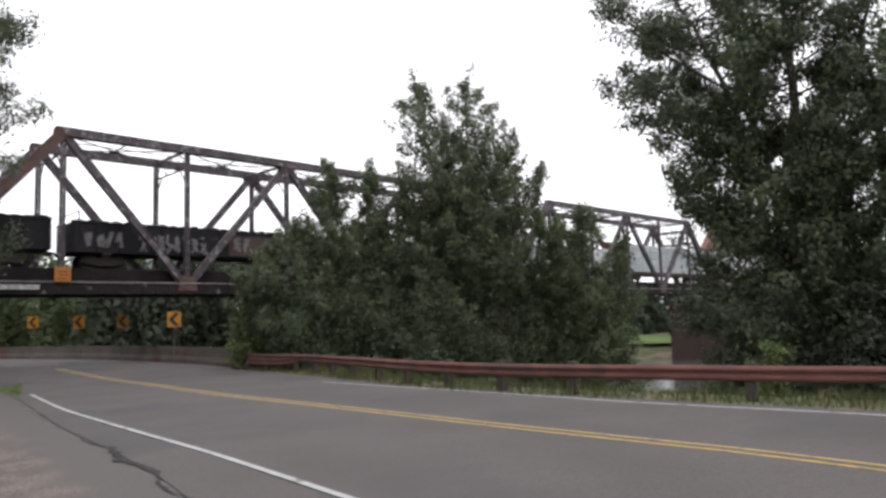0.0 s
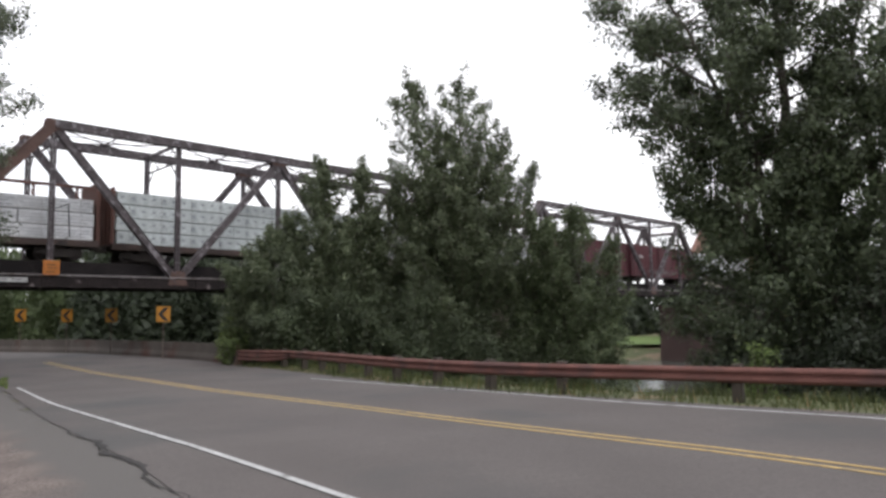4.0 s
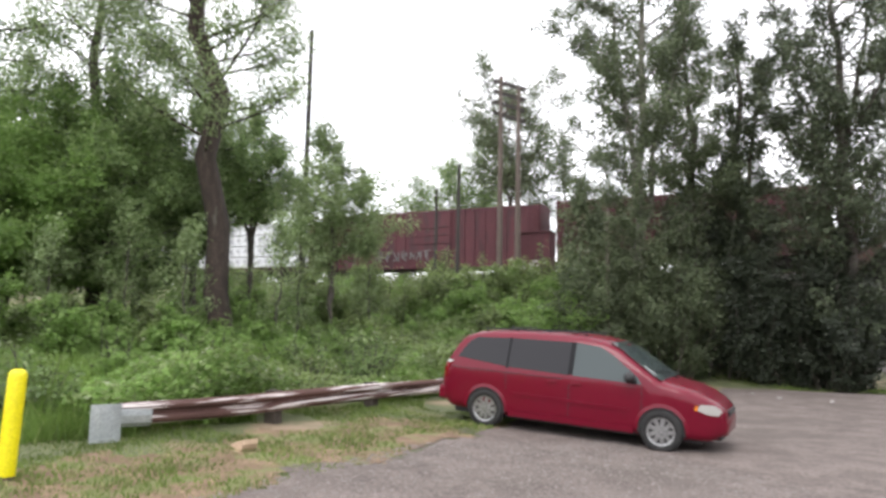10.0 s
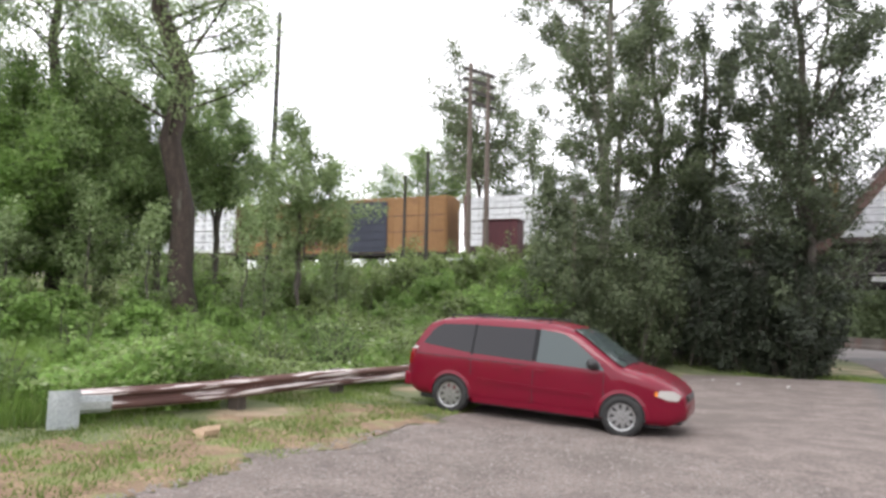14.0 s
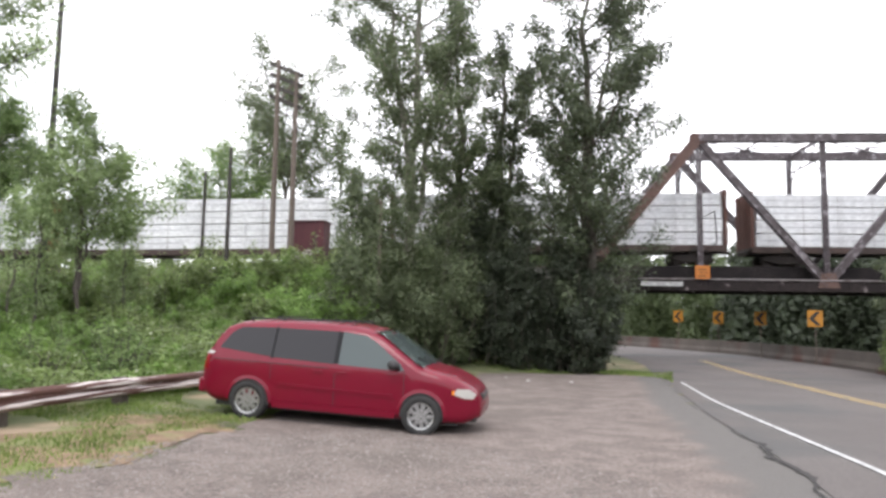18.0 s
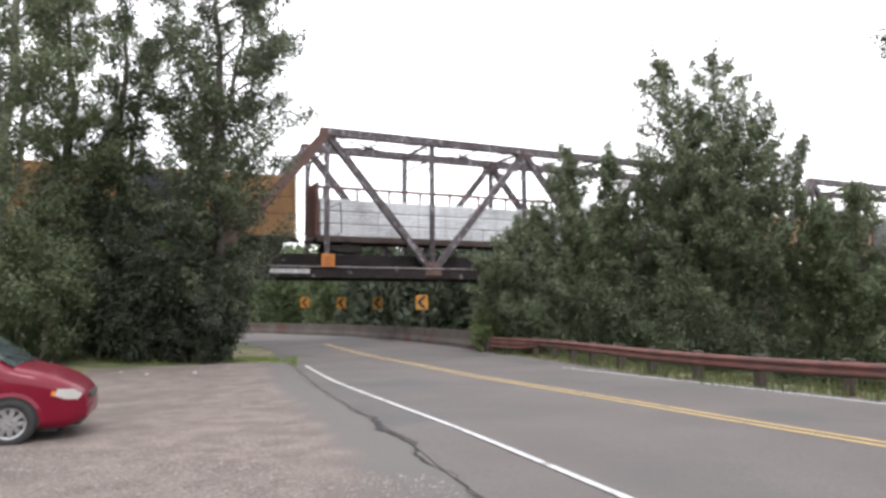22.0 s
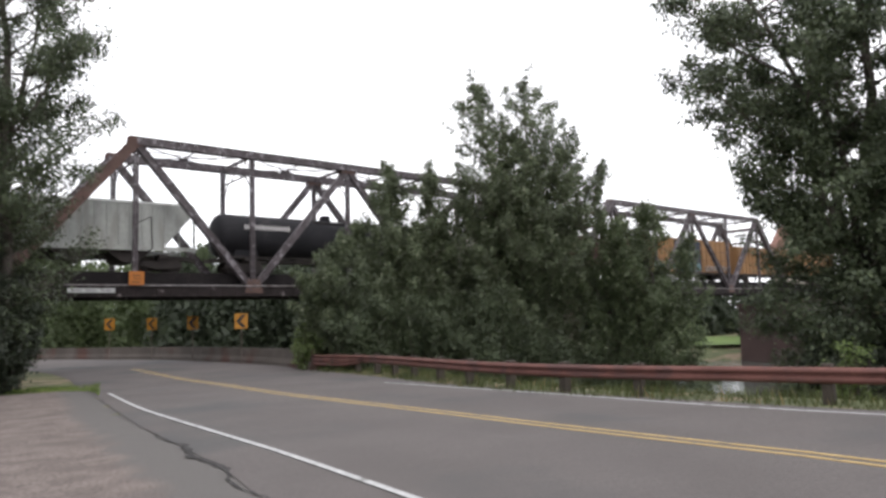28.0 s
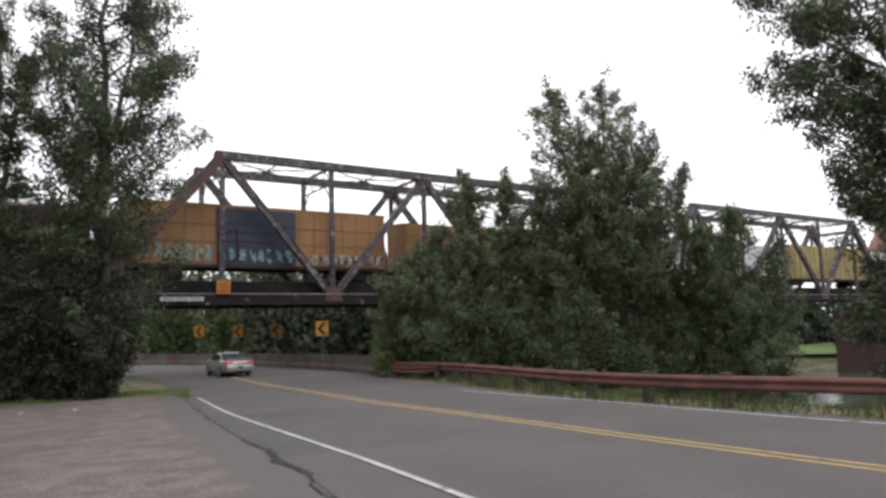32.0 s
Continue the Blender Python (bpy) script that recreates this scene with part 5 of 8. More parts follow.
for az, d, leaders, sd, n, ma in ((-61.0, 52, [(0, 0, 8, 15.5, 4.0), (-2.4, 0, 8, 17.6, 3.2), (3.6, 0, 7, 16.4, 3.8)], 72, 11000, M_LEAF), (-56.6, 55, [(0, 0, 4, 12.5, 4.0)], 73, 7000, M_LEAF), (-65.8, 60, [(0, 0, 4, 12.5, 4.0), (3, 0, 4, 14.5, 4.0), (-3, 0, 4, 11, 3.4), (5.6, 0, 4, 12.5, 3.0)], 74, 19000, M_LEAF_MID), (-69.5, 64, [(0, 0, 3, 9.5, 4.6)], 75, 6000, M_LEAF)):
    grow("alder_tree", az, d, leaders, sd, n, 0.22, ma, "airy tree beyond the railway track", 0.14, AIRY, 0.35, 2.4, 0.3, 0.4, 0.2, "trees along the track")
grow("alder_tree", -55.6, 27, [(0, 0, 0.8, 6.6, 1.3), (0.7, 0, 0.8, 5.6, 1.0)], 76, 7000, 0.15, M_LEAF, "slender young tree beside the lay-by", 0.06, SPIRE, 0.6, 4, 0.5, 0.2, 0.15, "trees along the track")


L_BANK = "leafy green shrub on the railway bank"
rng_b = random.Random(77)
for k in range(20):
    az, d = -54.5 - k * 1.65 + rng_b.uniform(-0.5, 0.5), rng_b.uniform(33.5, 37.5)
    px, py = polar(az, d)
    shrub("bank_shrub", px, py, rng_b.uniform(3.1, 4.3), rng_b.uniform(1.5, 2.2), 200 + k, 5200, 0.17, M_LEAF_LIGHT if k % 3 == 0 else M_LEAF_BUSH, L_BANK, group="shrubs on the railway bank")
for k in range(16):
    az, d = -57 - k * 2.6 + rng_b.uniform(-0.8, 0.8), rng_b.uniform(22, 31)
    px, py = polar(az, d)
    shrub("bank_shrub", px, py, rng_b.uniform(1.3, 2.4), rng_b.uniform(1.0, 1.7), 240 + k, 3600, 0.16, M_LEAF_LIGHT if k % 2 else M_LEAF_BUSH, L_BANK, group="shrubs on the railway bank")
for az, d, h, sp, sd in ((-56.5, 27.5, 4.6, 1.9, 260), (-60.0, 29, 3.6, 1.8, 261), (-86.5, 19.5, 2.0, 1.0, 262), (-100, 21, 3.0, 1.8, 263), (-107, 20, 3.2, 2.0, 264), (-93, 21, 2.4, 1.4, 265)):
    px, py = polar(az, d)
    shrub("bank_shrub", px, py, h, sp, sd, 5200, 0.16, M_LEAF_LIGHT, L_BANK, group="shrubs on the railway bank")


# tall weeds, ferns and saplings between the old guardrail and the wood
L_WEED = "tall leafy weed clump behind the old guardrail"
for k in range(34):
    along, back = rng_b.uniform(0.0, 1.0), rng_b.uniform(0.9, 8.5)
    px, py = -11.0 - 8.0 * along - back * 0.86, -2.5 + 15.0 * along + back * 0.35
    shrub("weed_clump", px, py, rng_b.uniform(0.8, 1.5) + 0.05 * back, rng_b.uniform(0.45, 0.95), 300 + k, 1300, 0.11, (M_LEAF_LIGHT, M_LEAF_BUSH, M_LEAF_MID)[k % 3], L_WEED, "weed", "weeds on the bank")
for az, d, h, sd in ((-79.5, 22.5, 4.0, 381), (-78.0, 24.0, 4.6, 382), (-86.5, 23.0, 3.8, 383), (-72.5, 27.5, 4.4, 384), (-90.5, 24.5, 4.6, 385), (-95.5, 22.5, 3.6, 386)):
    grow("alder_sapling", az, d, [(0.1, 0, 1.2, h, 0.75)], sd, 900, 0.13, M_LEAF_PALE, "thin young alder sapling among the weeds", 0.035, AIRY, 0.5, 4.0, 0.4, 0.18, 0.1, "saplings on the bank", M_BARK)


def spread_leaves(name, label, category, regions, leaf, size, seed):
    """Low growth over stretches of ground, each (points, height, leaves): mounds of leaves over the lie of the land."""
    rng = np.random.default_rng(seed)
    C = []
    for (x0, x1, y0, y1), keep, hgt, n in regions:
        x, y = rng.uniform(x0, x1, n * 3), rng.uniform(y0, y1, n * 3)
        k = keep(x, y)
        x, y = x[k][:n], y[k][:n]
        mound = 0.5 + 0.28 * np.sin(x * 0.9 + 1.3 * np.sin(y * 0.6)) + 0.26 * np.sin(y * 1.15 + 0.9 * np.sin(x * 0.8 + 1)) + 0.12 * np.sin(x * 3.1 + y * 2.3)
        z = height(x, y) + hgt * np.clip(mound, 0.08, 1.2) * (1 - rng.beta(1.0, 3.2, len(x)))
        C.append(np.stack([x, y, z], 1))
    C = np.concatenate(C)
    V, F = leaf_mesh(rng, C, size, -0.3, np.tile((0.1, -0.1, 0.8), (len(C), 1)))
    ob = raw_mesh(name, V, F, leaf)
    return tagged(ob, label, category, kind="stuff")


def track_frame(x, y):
    c, s = math.cos(radians(TRACK_YAW)), math.sin(radians(TRACK_YAW))
    return c * (x - AX) + s * (y - AY), -s * (x - AX) + c * (y - AY)


RX, RY = np.array([p[0] for p in RAIL2]), np.array([p[1] for p in RAIL2])


def behind_rail(x, y):
    edge = np.interp(y, [-14, -3.5, -1.2, *RY, 18, 22, 27], [-10.5, -13.0, -11.8, *(RX - 0.35), -23.0, -25.5, -24.5])
    S, O = track_frame(x, y)
    return (x < edge) & (O < -1.4) & (S < -11.5)


spread_leaves("bramble_undergrowth", "tangled brambles and weeds covering the bank", "undergrowth",
              [((-42, -10, -14, 27), behind_rail, 1.1, 130000), ((-60, -24, -12, 40), lambda x, y: behind_rail(x, y) & (track_frame(x, y)[1] > -20), 1.7, 90000)], M_LEAF_BUSH, 0.125, 81)
spread_leaves("fresh_weeds", "mounds of fresh light green weeds among the brambles", "undergrowth",
              [((-34, -10, -14, 22), lambda x, y: behind_rail(x, y) & (np.sin(x * 0.55 + 1.2) + np.sin(y * 0.5 + 0.3 * x) > 0.25), 1.1, 70000)], M_LEAF_LIGHT, 0.11, 82)


def grass_blades(name, label, keep, bounds, n, hgt, seed, leaf=None):
    rng = np.random.default_rng(seed)
    x, y = rng.uniform(bounds[0], bounds[1], n * 3), rng.uniform(bounds[2], bounds[3], n * 3)
    k = keep(x, y)
    x, y = x[k][:n], y[k][:n]
    n = len(x)
    z = height(x, y)
    clump = 0.6 + 0.4 * np.sin(x * 2.1 + np.sin(y * 1.7) * 2) * np.sin(y * 2.4 + 1)
    h = hgt * rng.uniform(0.35, 1.1, n) * np.clip(clump, 0.15, 1)
    a = rng.uniform(0, math.tau, n)
    w = 0.008 + 0.012 * rng.random(n)
    b0 = np.stack([x - np.cos(a) * w, y - np.sin(a) * w, z - 0.02], 1)
    b1 = np.stack([x + np.cos(a) * w, y + np.sin(a) * w, z - 0.02], 1)
    tp = np.stack([x + rng.normal(size=n) * h * 0.35, y + rng.normal(size=n) * h * 0.35, z + h], 1)
    V = np.stack([b0, b1, tp], 1).reshape(-1, 3)
    F = np.arange(3 * n).reshape(-1, 3)
    return tagged(raw_mesh(name, V, F, leaf or M_GRASS), label, "grass", kind="stuff")


spread_leaves("tall_weeds", "tall fresh weeds crowding behind the old guardrail", "undergrowth",
              [((-24, -10, -6, 16), lambda x, y: behind_rail(x, y) & (np.sin(x * 1.1 + 2.0 * np.sin(y * 0.7)) + np.sin(y * 1.3) > -0.3), 0.95, 60000)], M_LEAF_LIGHT, 0.09, 83)
grass_blades("bank_grass", "tall pale grass among the weeds on the bank", lambda x, y: behind_rail(x, y) & (np.sin(x * 0.8 + y) + np.sin(y * 0.9 - 0.5 * x) > 0.0), (-22, -10, -6, 15), 60000, 1.1, 95, M_GRASS_FRESH)


spread_leaves("river_bank_weeds", "low weeds and brambles on the river bank", "undergrowth",
              [((-6, 30, 8, 60), lambda x, y: (river_side(x, y) > 3.2) & (river_side(x, y) < 15), 0.6, 40000)], M_LEAF_DARK, 0.17, 84)


def verge(x, y):
    q = river_side(x, y)
    return (q > -0.75) & (q < 4.5)


grass_blades("verge_grass", "rough green and straw-coloured grass under the guardrail", verge, (-9, 22, 0, 33), 26000, 0.42, 91, M_GRASS_DRY)


def lot_verge(x, y):
    edge = np.interp(y, [-14, -3.5, -1.2, *RY, 18], [-10.5, -13.0, -11.8, *(RX - 0.1), -20])
    lot = np.interp(y, [-13, -6.5, -2.4, -0.3, 1.0, 2.6, 5.0, 6.9, 9.2], [0.5, -4.6, -6.2, -7.1, -7.96, -9.15, -10.9, -12.6, -15.4])
    patch = np.sin(x * 1.3 + 2 * np.sin(y * 0.9)) + np.sin(y * 1.9 + x) > -0.8
    return (x > edge - 2.0) & (x < lot + 0.35) & (y < 8.5) & (patch | (y < -1.6))


grass_blades("lot_grass", "patchy grass with bare straw-coloured soil by the lay-by", lot_verge, (-16, 0, -13, 9), 100000, 0.11, 92)
grass_blades("tall_grass", "tall bright meadow grass beyond the bollard", lambda x, y: (x < -10.9 - 0.2 * (y + 1)) & (y < 0.2), (-18, -9, -10, 1), 34000, 0.7, 93, M_GRASS_FRESH)
def tree_foot(x, y):
    d, az = np.hypot(x, y), np.degrees(np.arctan2(x, y))
    return (d > 26) & (d < 33) & (az > -54) & (az < -30.5) & (river_side(x, y) < -8.6) & ~inside(x, y, LOT)


grass_blades("tree_foot_grass", "green and straw-coloured grass at the foot of the trees", tree_foot, (-27, -12, 15, 30), 22000, 0.2, 94)


def far_wood(name, label, az0, az1, d0, d1, h0, h1, n, seed, leaf, trees_n, big=0.0):
    """A distant belt of trees, too far to tell one from another."""
    rng = np.random.default_rng(seed)
    C, O, S = [], [], []
    for k in range(trees_n):
        az, d = rng.uniform(az0, az1), rng.uniform(d0, d1)
        x, y = polar(az, d)
        z = max(float(height(x, y)), WATER_Z)
        h, r = rng.uniform(h0, h1), rng.uniform(2.2, 4.2) * (d / 120) ** 0.3
        m = n // trees_n
        g = rng.beta(1.0, 1.25, m)
        rr = r * rng.random(m) ** 0.16 * np.sin(np.pi * np.clip(0.3 + 0.7 * g, 0, 1)) ** 0.6
        t = rng.uniform(0, math.tau, m)
        lump = 1 + 0.25 * np.sin(t * 3 + g * 9 + k)
        inner = rng.random(m) < 0.22
        rr = np.where(inner, rr * 0.8, rr)
        S.append(np.where(inner, 2.6, 1.0))
        C.append(np.stack([x + rr * lump * np.cos(t), y + rr * lump * np.sin(t), z + h * g], 1))
        O.append(np.stack([np.cos(t), np.sin(t), np.full(m, 0.7)], 1))
    V, F = leaf_mesh(rng, np.concatenate(C), (big or max(0.4, d0 / 150)) * np.concatenate(S)[:, None], 0.3, np.concatenate(O))
    return tagged(raw_mesh(name, V, F, leaf), label, "wood", kind="stuff")


far_wood("wood_beyond_bridge", "green wood beyond the railway bridge", -43, -23, 80, 110, 11, 17, 260000, 101, M_LEAF_FAR, 90, 0.25)
# this wood's shade is in its leaf colour, darker than its neighbour's
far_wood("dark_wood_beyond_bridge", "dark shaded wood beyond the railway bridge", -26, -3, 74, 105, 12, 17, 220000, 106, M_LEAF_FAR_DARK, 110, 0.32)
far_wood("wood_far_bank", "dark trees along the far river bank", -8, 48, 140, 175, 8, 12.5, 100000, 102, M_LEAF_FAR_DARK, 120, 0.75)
far_wood("wood_behind_track", "tree tops behind the railway bank", -120, -72, 70, 110, 9, 16, 26000, 103, M_LEAF, 30)
far_wood("wood_across_track", "trees across the railway track", -72, -34, 75, 110, 5, 9.5, 16000, 104, M_LEAF, 22)
far_wood("wood_behind_camera", "trees across the road from the lay-by", 48, 250, 70, 130, 10, 18, 26000, 105, M_LEAF, 70)


# ---- road vehicles ----
M_RED = mat("red_car_paint", (0.138, 0.002, 0.015), (0.146, 0.0022, 0.016), 1.5, 0.34, 0.0, 0.0, 20, coat=0.4, spec=0.18, grain=0.97)
M_SILVER = mat("silver_car_paint", (0.42, 0.42, 0.415), (0.44, 0.44, 0.435), 1.5, 0.3, 0.75, 0.0, 20, coat=0.7, grain=0.98)
M_GLASS = glass_mat("tinted_car_glass", (0.01, 0.009, 0.011), 0.02, ior=1.45)
M_GLOSS_BLACK = glass_mat("gloss_black_pillar", (0.006, 0.006, 0.007), 0.12, ior=1.3)
M_GLASS_CLEAR = glass_mat("clear_car_glass", (0.05, 0.065, 0.065), 0.03)
M_TYRE = mat("tyre_rubber", (0.018, 0.018, 0.018), (0.028, 0.027, 0.026), 8, 0.85)
M_HUB = mat("bright_wheel_alloy", (0.33, 0.33, 0.33), (0.41, 0.41, 0.41), 5, 0.3, 0.8, 0)
M_TRIM = mat("black_plastic_trim", (0.018, 0.018, 0.019), (0.026, 0.026, 0.026), 6, 0.6)
M_LAMP = glass_mat("headlamp_glass", (0.42, 0.41, 0.385), 0.08)
M_AMBER = glass_mat("amber_lens", (0.7, 0.22, 0.03), 0.1)
M_TAIL = glass_mat("red_lens", (0.2, 0.006, 0.01), 0.2)
M_CHROME = mat("chrome_trim", (0.7, 0.7, 0.7), (0.75, 0.75, 0.75), 5, 0.15, 1.0, 0)
m_glow = bpy.data.materials.new("lit_brake_lamp")
m_glow.use_nodes = True
m_glow.node_tree.nodes["Principled BSDF"].inputs["Base Color"].default_value = (0.45, 0.012, 0.018, 1)
m_glow.node_tree.nodes["Principled BSDF"].inputs["Emission Color"].default_value = (1.0, 0.07, 0.09, 1)
m_glow.node_tree.nodes["Principled BSDF"].inputs["Emission Strength"].default_value = 0.16


class Shell:
    """The outer skin of a car: a table of stations (x, foot, top) and how the half width runs over height and length."""

    def __init__(self, top, foot, width, belt, tumble, ends):
        self.top, self.foot, self.width, self.belt, self.tumble, self.ends = top, foot, width, belt, tumble, ends

    def z_top(self, x):
        return float(np.interp(x, [p[0] for p in self.top], [p[1] for p in self.top]))

    def z_foot(self, x):
        return float(np.interp(x, [p[0] for p in self.foot], [p[1] for p in self.foot]))

    def half(self, x, z):
        plan = float(np.interp(x, [p[0] for p in self.ends], [p[1] for p in self.ends]))
        w = self.width * plan
        if z > self.belt:
            w -= (z - self.belt) * self.tumble
        else:
            w -= 0.085 * ((self.belt - z) / self.belt) ** 1.6
        return w

    def ring(self, x):
        zt, zf = self.z_top(x), self.z_foot(x)
        out = []
        rows = [zf, zf + 0.05, zf + 0.12]
        if zt - 0.2 > self.belt:
            mid = [*np.linspace(zf + 0.2, self.belt - 0.03, 4), self.belt + 0.02, *np.linspace(self.belt + 0.05, zt - 0.13, 3)[1:]]
        else:
            mid = np.linspace(zf + 0.2, zt - 0.16, 7) if zt - zf > 0.4 else np.linspace(zf + 0.15, zt - 0.08, 7)
        for z in [*rows, *mid]:
            inset = 0.06 if z == zf else (0.015 if z == rows[1] else 0)
            out.append((self.half(x, z) - inset, z))
        e = self.half(x, zt - 0.1)
        out += [(e - 0.03, zt - 0.07), (e - 0.09, zt - 0.025), (e - 0.22, zt - 0.004), (e * 0.4, zt + 0.012), (0.0, zt + 0.016)]
        return out

    def body(self, xs):
        b = bmesh.new()
        prev = None
        for x in xs:
            r = self.ring(x)
            vs = [b.verts.new((x, -y, z)) for y, z in r] + [b.verts.new((x, y, z)) for y, z in r[-2::-1]]
            if prev:
                for i in range(len(vs) - 1):
                    b.faces.new((prev[i], vs[i], vs[i + 1], prev[i + 1]))
                b.faces.new((prev[-1], vs[-1], vs[0], prev[0]))
            else:
                b.faces.new(vs)
            prev = vs
        b.faces.new(prev[::-1])
        bmesh.ops.recalc_face_normals(b, faces=b.faces)
        return b

    def patch(self, outline, side, off=0.006, thick=0.004, n=10):
        """A panel laid on the side skin: outline in (x, z), cut into columns."""
        xs = [p[0] for p in outline]
        lo, hi = min(xs), max(xs)
        b = bmesh.new()
        cols = []
        for i in range(n + 1):
            x = lo + (hi - lo) * (0.002 + 0.996 * i / n)
            cut = []
            for (xa, za), (xb, zb) in zip(outline, outline[1:] + outline[:1]):
                if (xa <= x < xb) or (xb <= x < xa):
                    cut.append(za + (zb - za) * (x - xa) / (xb - xa))
            z0, z1 = min(cut), max(cut)
            col = []
            for j in range(5):
                z = z0 + (z1 - z0) * j / 4
                y = self.half(x, z) + off
                col.append((b.verts.new((x, side * y, z)), b.verts.new((x, side * (y - off - thick), z))))
            cols.append(col)
        for c0, c1 in zip(cols[:-1], cols[1:]):
            for j in range(4):
                b.faces.new((c0[j][0], c1[j][0], c1[j + 1][0], c0[j + 1][0]))
            b.faces.new((c0[0][0], c0[0][1], c1[0][1], c1[0][0]))
            b.faces.new((c0[4][0], c1[4][0], c1[4][1], c0[4][1]))
        for c in (cols[0], cols[-1]):
            for j in range(4):
                b.faces.new((c[j][0], c[j + 1][0], c[j + 1][1], c[j][1]))
        bmesh.ops.recalc_face_normals(b, faces=b.faces)
        return b

    def screen(self, x0, x1, wide=0.9, off=0.007, inset=0.05):
        """A window across the car between two stations, laid on the top skin."""
        b = bmesh.new()
        rows = []
        for i in range(7):
            x = x0 + (x1 - x0) * i / 6
            z = self.z_top(x)
            e = (self.half(x, z - 0.1) - inset) * wide
            rows.append([b.verts.new((x, e * k / 4, z + 0.012 + off - 0.022 * abs(k / 4) ** 3)) for k in range(-4, 5)])
        for a, c in zip(rows[:-1], rows[1:]):
            for k in range(8):
                b.faces.new((a[k], c[k], c[k + 1], a[k + 1]))
        bmesh.ops.recalc_face_normals(b, faces=b.faces)
        bmesh.ops.solidify(b, geom=b.faces[:], thickness=0.004)
        return b


def wheel(parent, x, y, r, side, spokes, width=0.21, hub_r=0.66):
    root = new("wheel")
    root.parent = parent
    root.matrix_basis = pose(x, y, r)
    s = side
    b = bmesh.new()
    prof = [(r * 0.64, -0.5), (r * 0.93, -0.5), (r * 0.99, -0.32), (r, 0.0), (r * 0.99, 0.32), (r * 0.93, 0.5), (r * 0.64, 0.5)]
    rings = [[b.verts.new((q * math.cos(k * math.tau / 28), u * width, q * math.sin(k * math.tau / 28))) for k in range(28)] for q, u in prof]
    for a, c in zip(rings, rings[1:] + rings[:1]):
        for k in range(28):
            b.faces.new((a[k], a[(k + 1) % 28], c[(k + 1) % 28], c[k]))
    bmesh.ops.recalc_face_normals(b, faces=b.faces)
    part("tyre", b, M_TYRE, root, smooth=True)
    b = bmesh.new()
    o = s * width * 0.38
    bmesh.ops.create_cone(b, cap_ends=True, segments=28, radius1=r * 0.645, radius2=r * 0.645, depth=0.05, matrix=Matrix.Translation((0, o - s * 0.05, 0)) @ pose(0, 0, 0, 90))
    part("rim_well", b, M_TRIM, root)
    b = bmesh.new()
    rings = []
    for q, u in ((r * hub_r, 0.0), (r * hub_r, 0.028), (r * (hub_r - 0.09), 0.02), (r * (hub_r - 0.1), 0.0)):
        rings.append([b.verts.new((q * math.cos(k * math.tau / 28), o + s * u, q * math.sin(k * math.tau / 28))) for k in range(28)])
    for a, c in zip(rings, rings[1:] + rings[:1]):
        for k in range(28):
            b.faces.new((a[k], a[(k + 1) % 28], c[(k + 1) % 28], c[k]))
    for k in range(spokes):
        t = k * math.tau / spokes
        u, v = Vector((math.cos(t), 0, math.sin(t))), Vector((-math.sin(t), 0, math.cos(t)))
        w0, w1 = r * 0.085, r * (0.9 / spokes + 0.005)
        q = [u * r * 0.12 - v * w0, u * r * (hub_r - 0.06) - v * w1, u * r * (hub_r - 0.06) + v * w1, u * r * 0.12 + v * w0]
        lo = [b.verts.new((p.x, o - s * 0.005, p.z)) for p in q]
        hi = [b.verts.new((p.x, o + s * 0.022, p.z)) for p in q]
        b.faces.new(hi)
        for i in range(4):
            b.faces.new((lo[i], lo[(i + 1) % 4], hi[(i + 1) % 4], hi[i]))
    bmesh.ops.create_cone(b, cap_ends=True, segments=18, radius1=r * 0.2, radius2=r * 0.16, depth=0.04, matrix=Matrix.Translation((0, o + s * 0.012, 0)) @ pose(0, 0, 0, 90 * s))
    bmesh.ops.recalc_face_normals(b, faces=b.faces)
    part("rim", b, M_HUB, root, "bright alloy rim")
    return root


def arch(shell, parent, x, side, r, material):
    """The dark wheel opening and its lip."""
    b = bmesh.new()
    outer = []
    for k in range(19):
        t = math.pi * (k / 18) * 1.1 - 0.05 * math.pi
        px, pz = x + r * 1.1 * math.cos(t), max(shell.z_foot(x) - 0.02, r * 1.02 + r * 1.1 * math.sin(t))
        outer.append((px, pz))
    vs = [b.verts.new((px, side * (shell.half(px, max(pz, 0.3)) + 0.004), pz)) for px, pz in outer]
    ws = [b.verts.new((px, side * (shell.half(px, max(pz, 0.3)) - 0.2), pz)) for px, pz in outer]
    b.faces.new(vs)
    for i in range(len(vs) - 1):
        b.faces.new((vs[i], ws[i], ws[i + 1], vs[i + 1]))
    bmesh.ops.recalc_face_normals(b, faces=b.faces)
    part("wheel_arch", b, M_TRIM, parent)
    b = bmesh.new()
    for k in range(18):
        t0, t1 = math.pi * k / 18, math.pi * (k + 1) / 18
        p = [(x + r * q * math.cos(t), r * 1.02 + r * q * math.sin(t)) for q, t in ((1.1, t0), (1.27, t0), (1.27, t1), (1.1, t1))]
        hi = [b.verts.new((px, side * (shell.half(px, max(pz, 0.3)) + (0.022 if i in (0, 3) else 0.003)), pz)) for i, (px, pz) in enumerate(p)]
        b.faces.new(hi)
    bmesh.ops.remove_doubles(b, verts=b.verts[:], dist=0.0005)
    bmesh.ops.recalc_face_normals(b, faces=b.faces)
    bmesh.ops.solidify(b, geom=b.faces[:], thickness=0.004)
    part("arch_lip", b, material, parent)


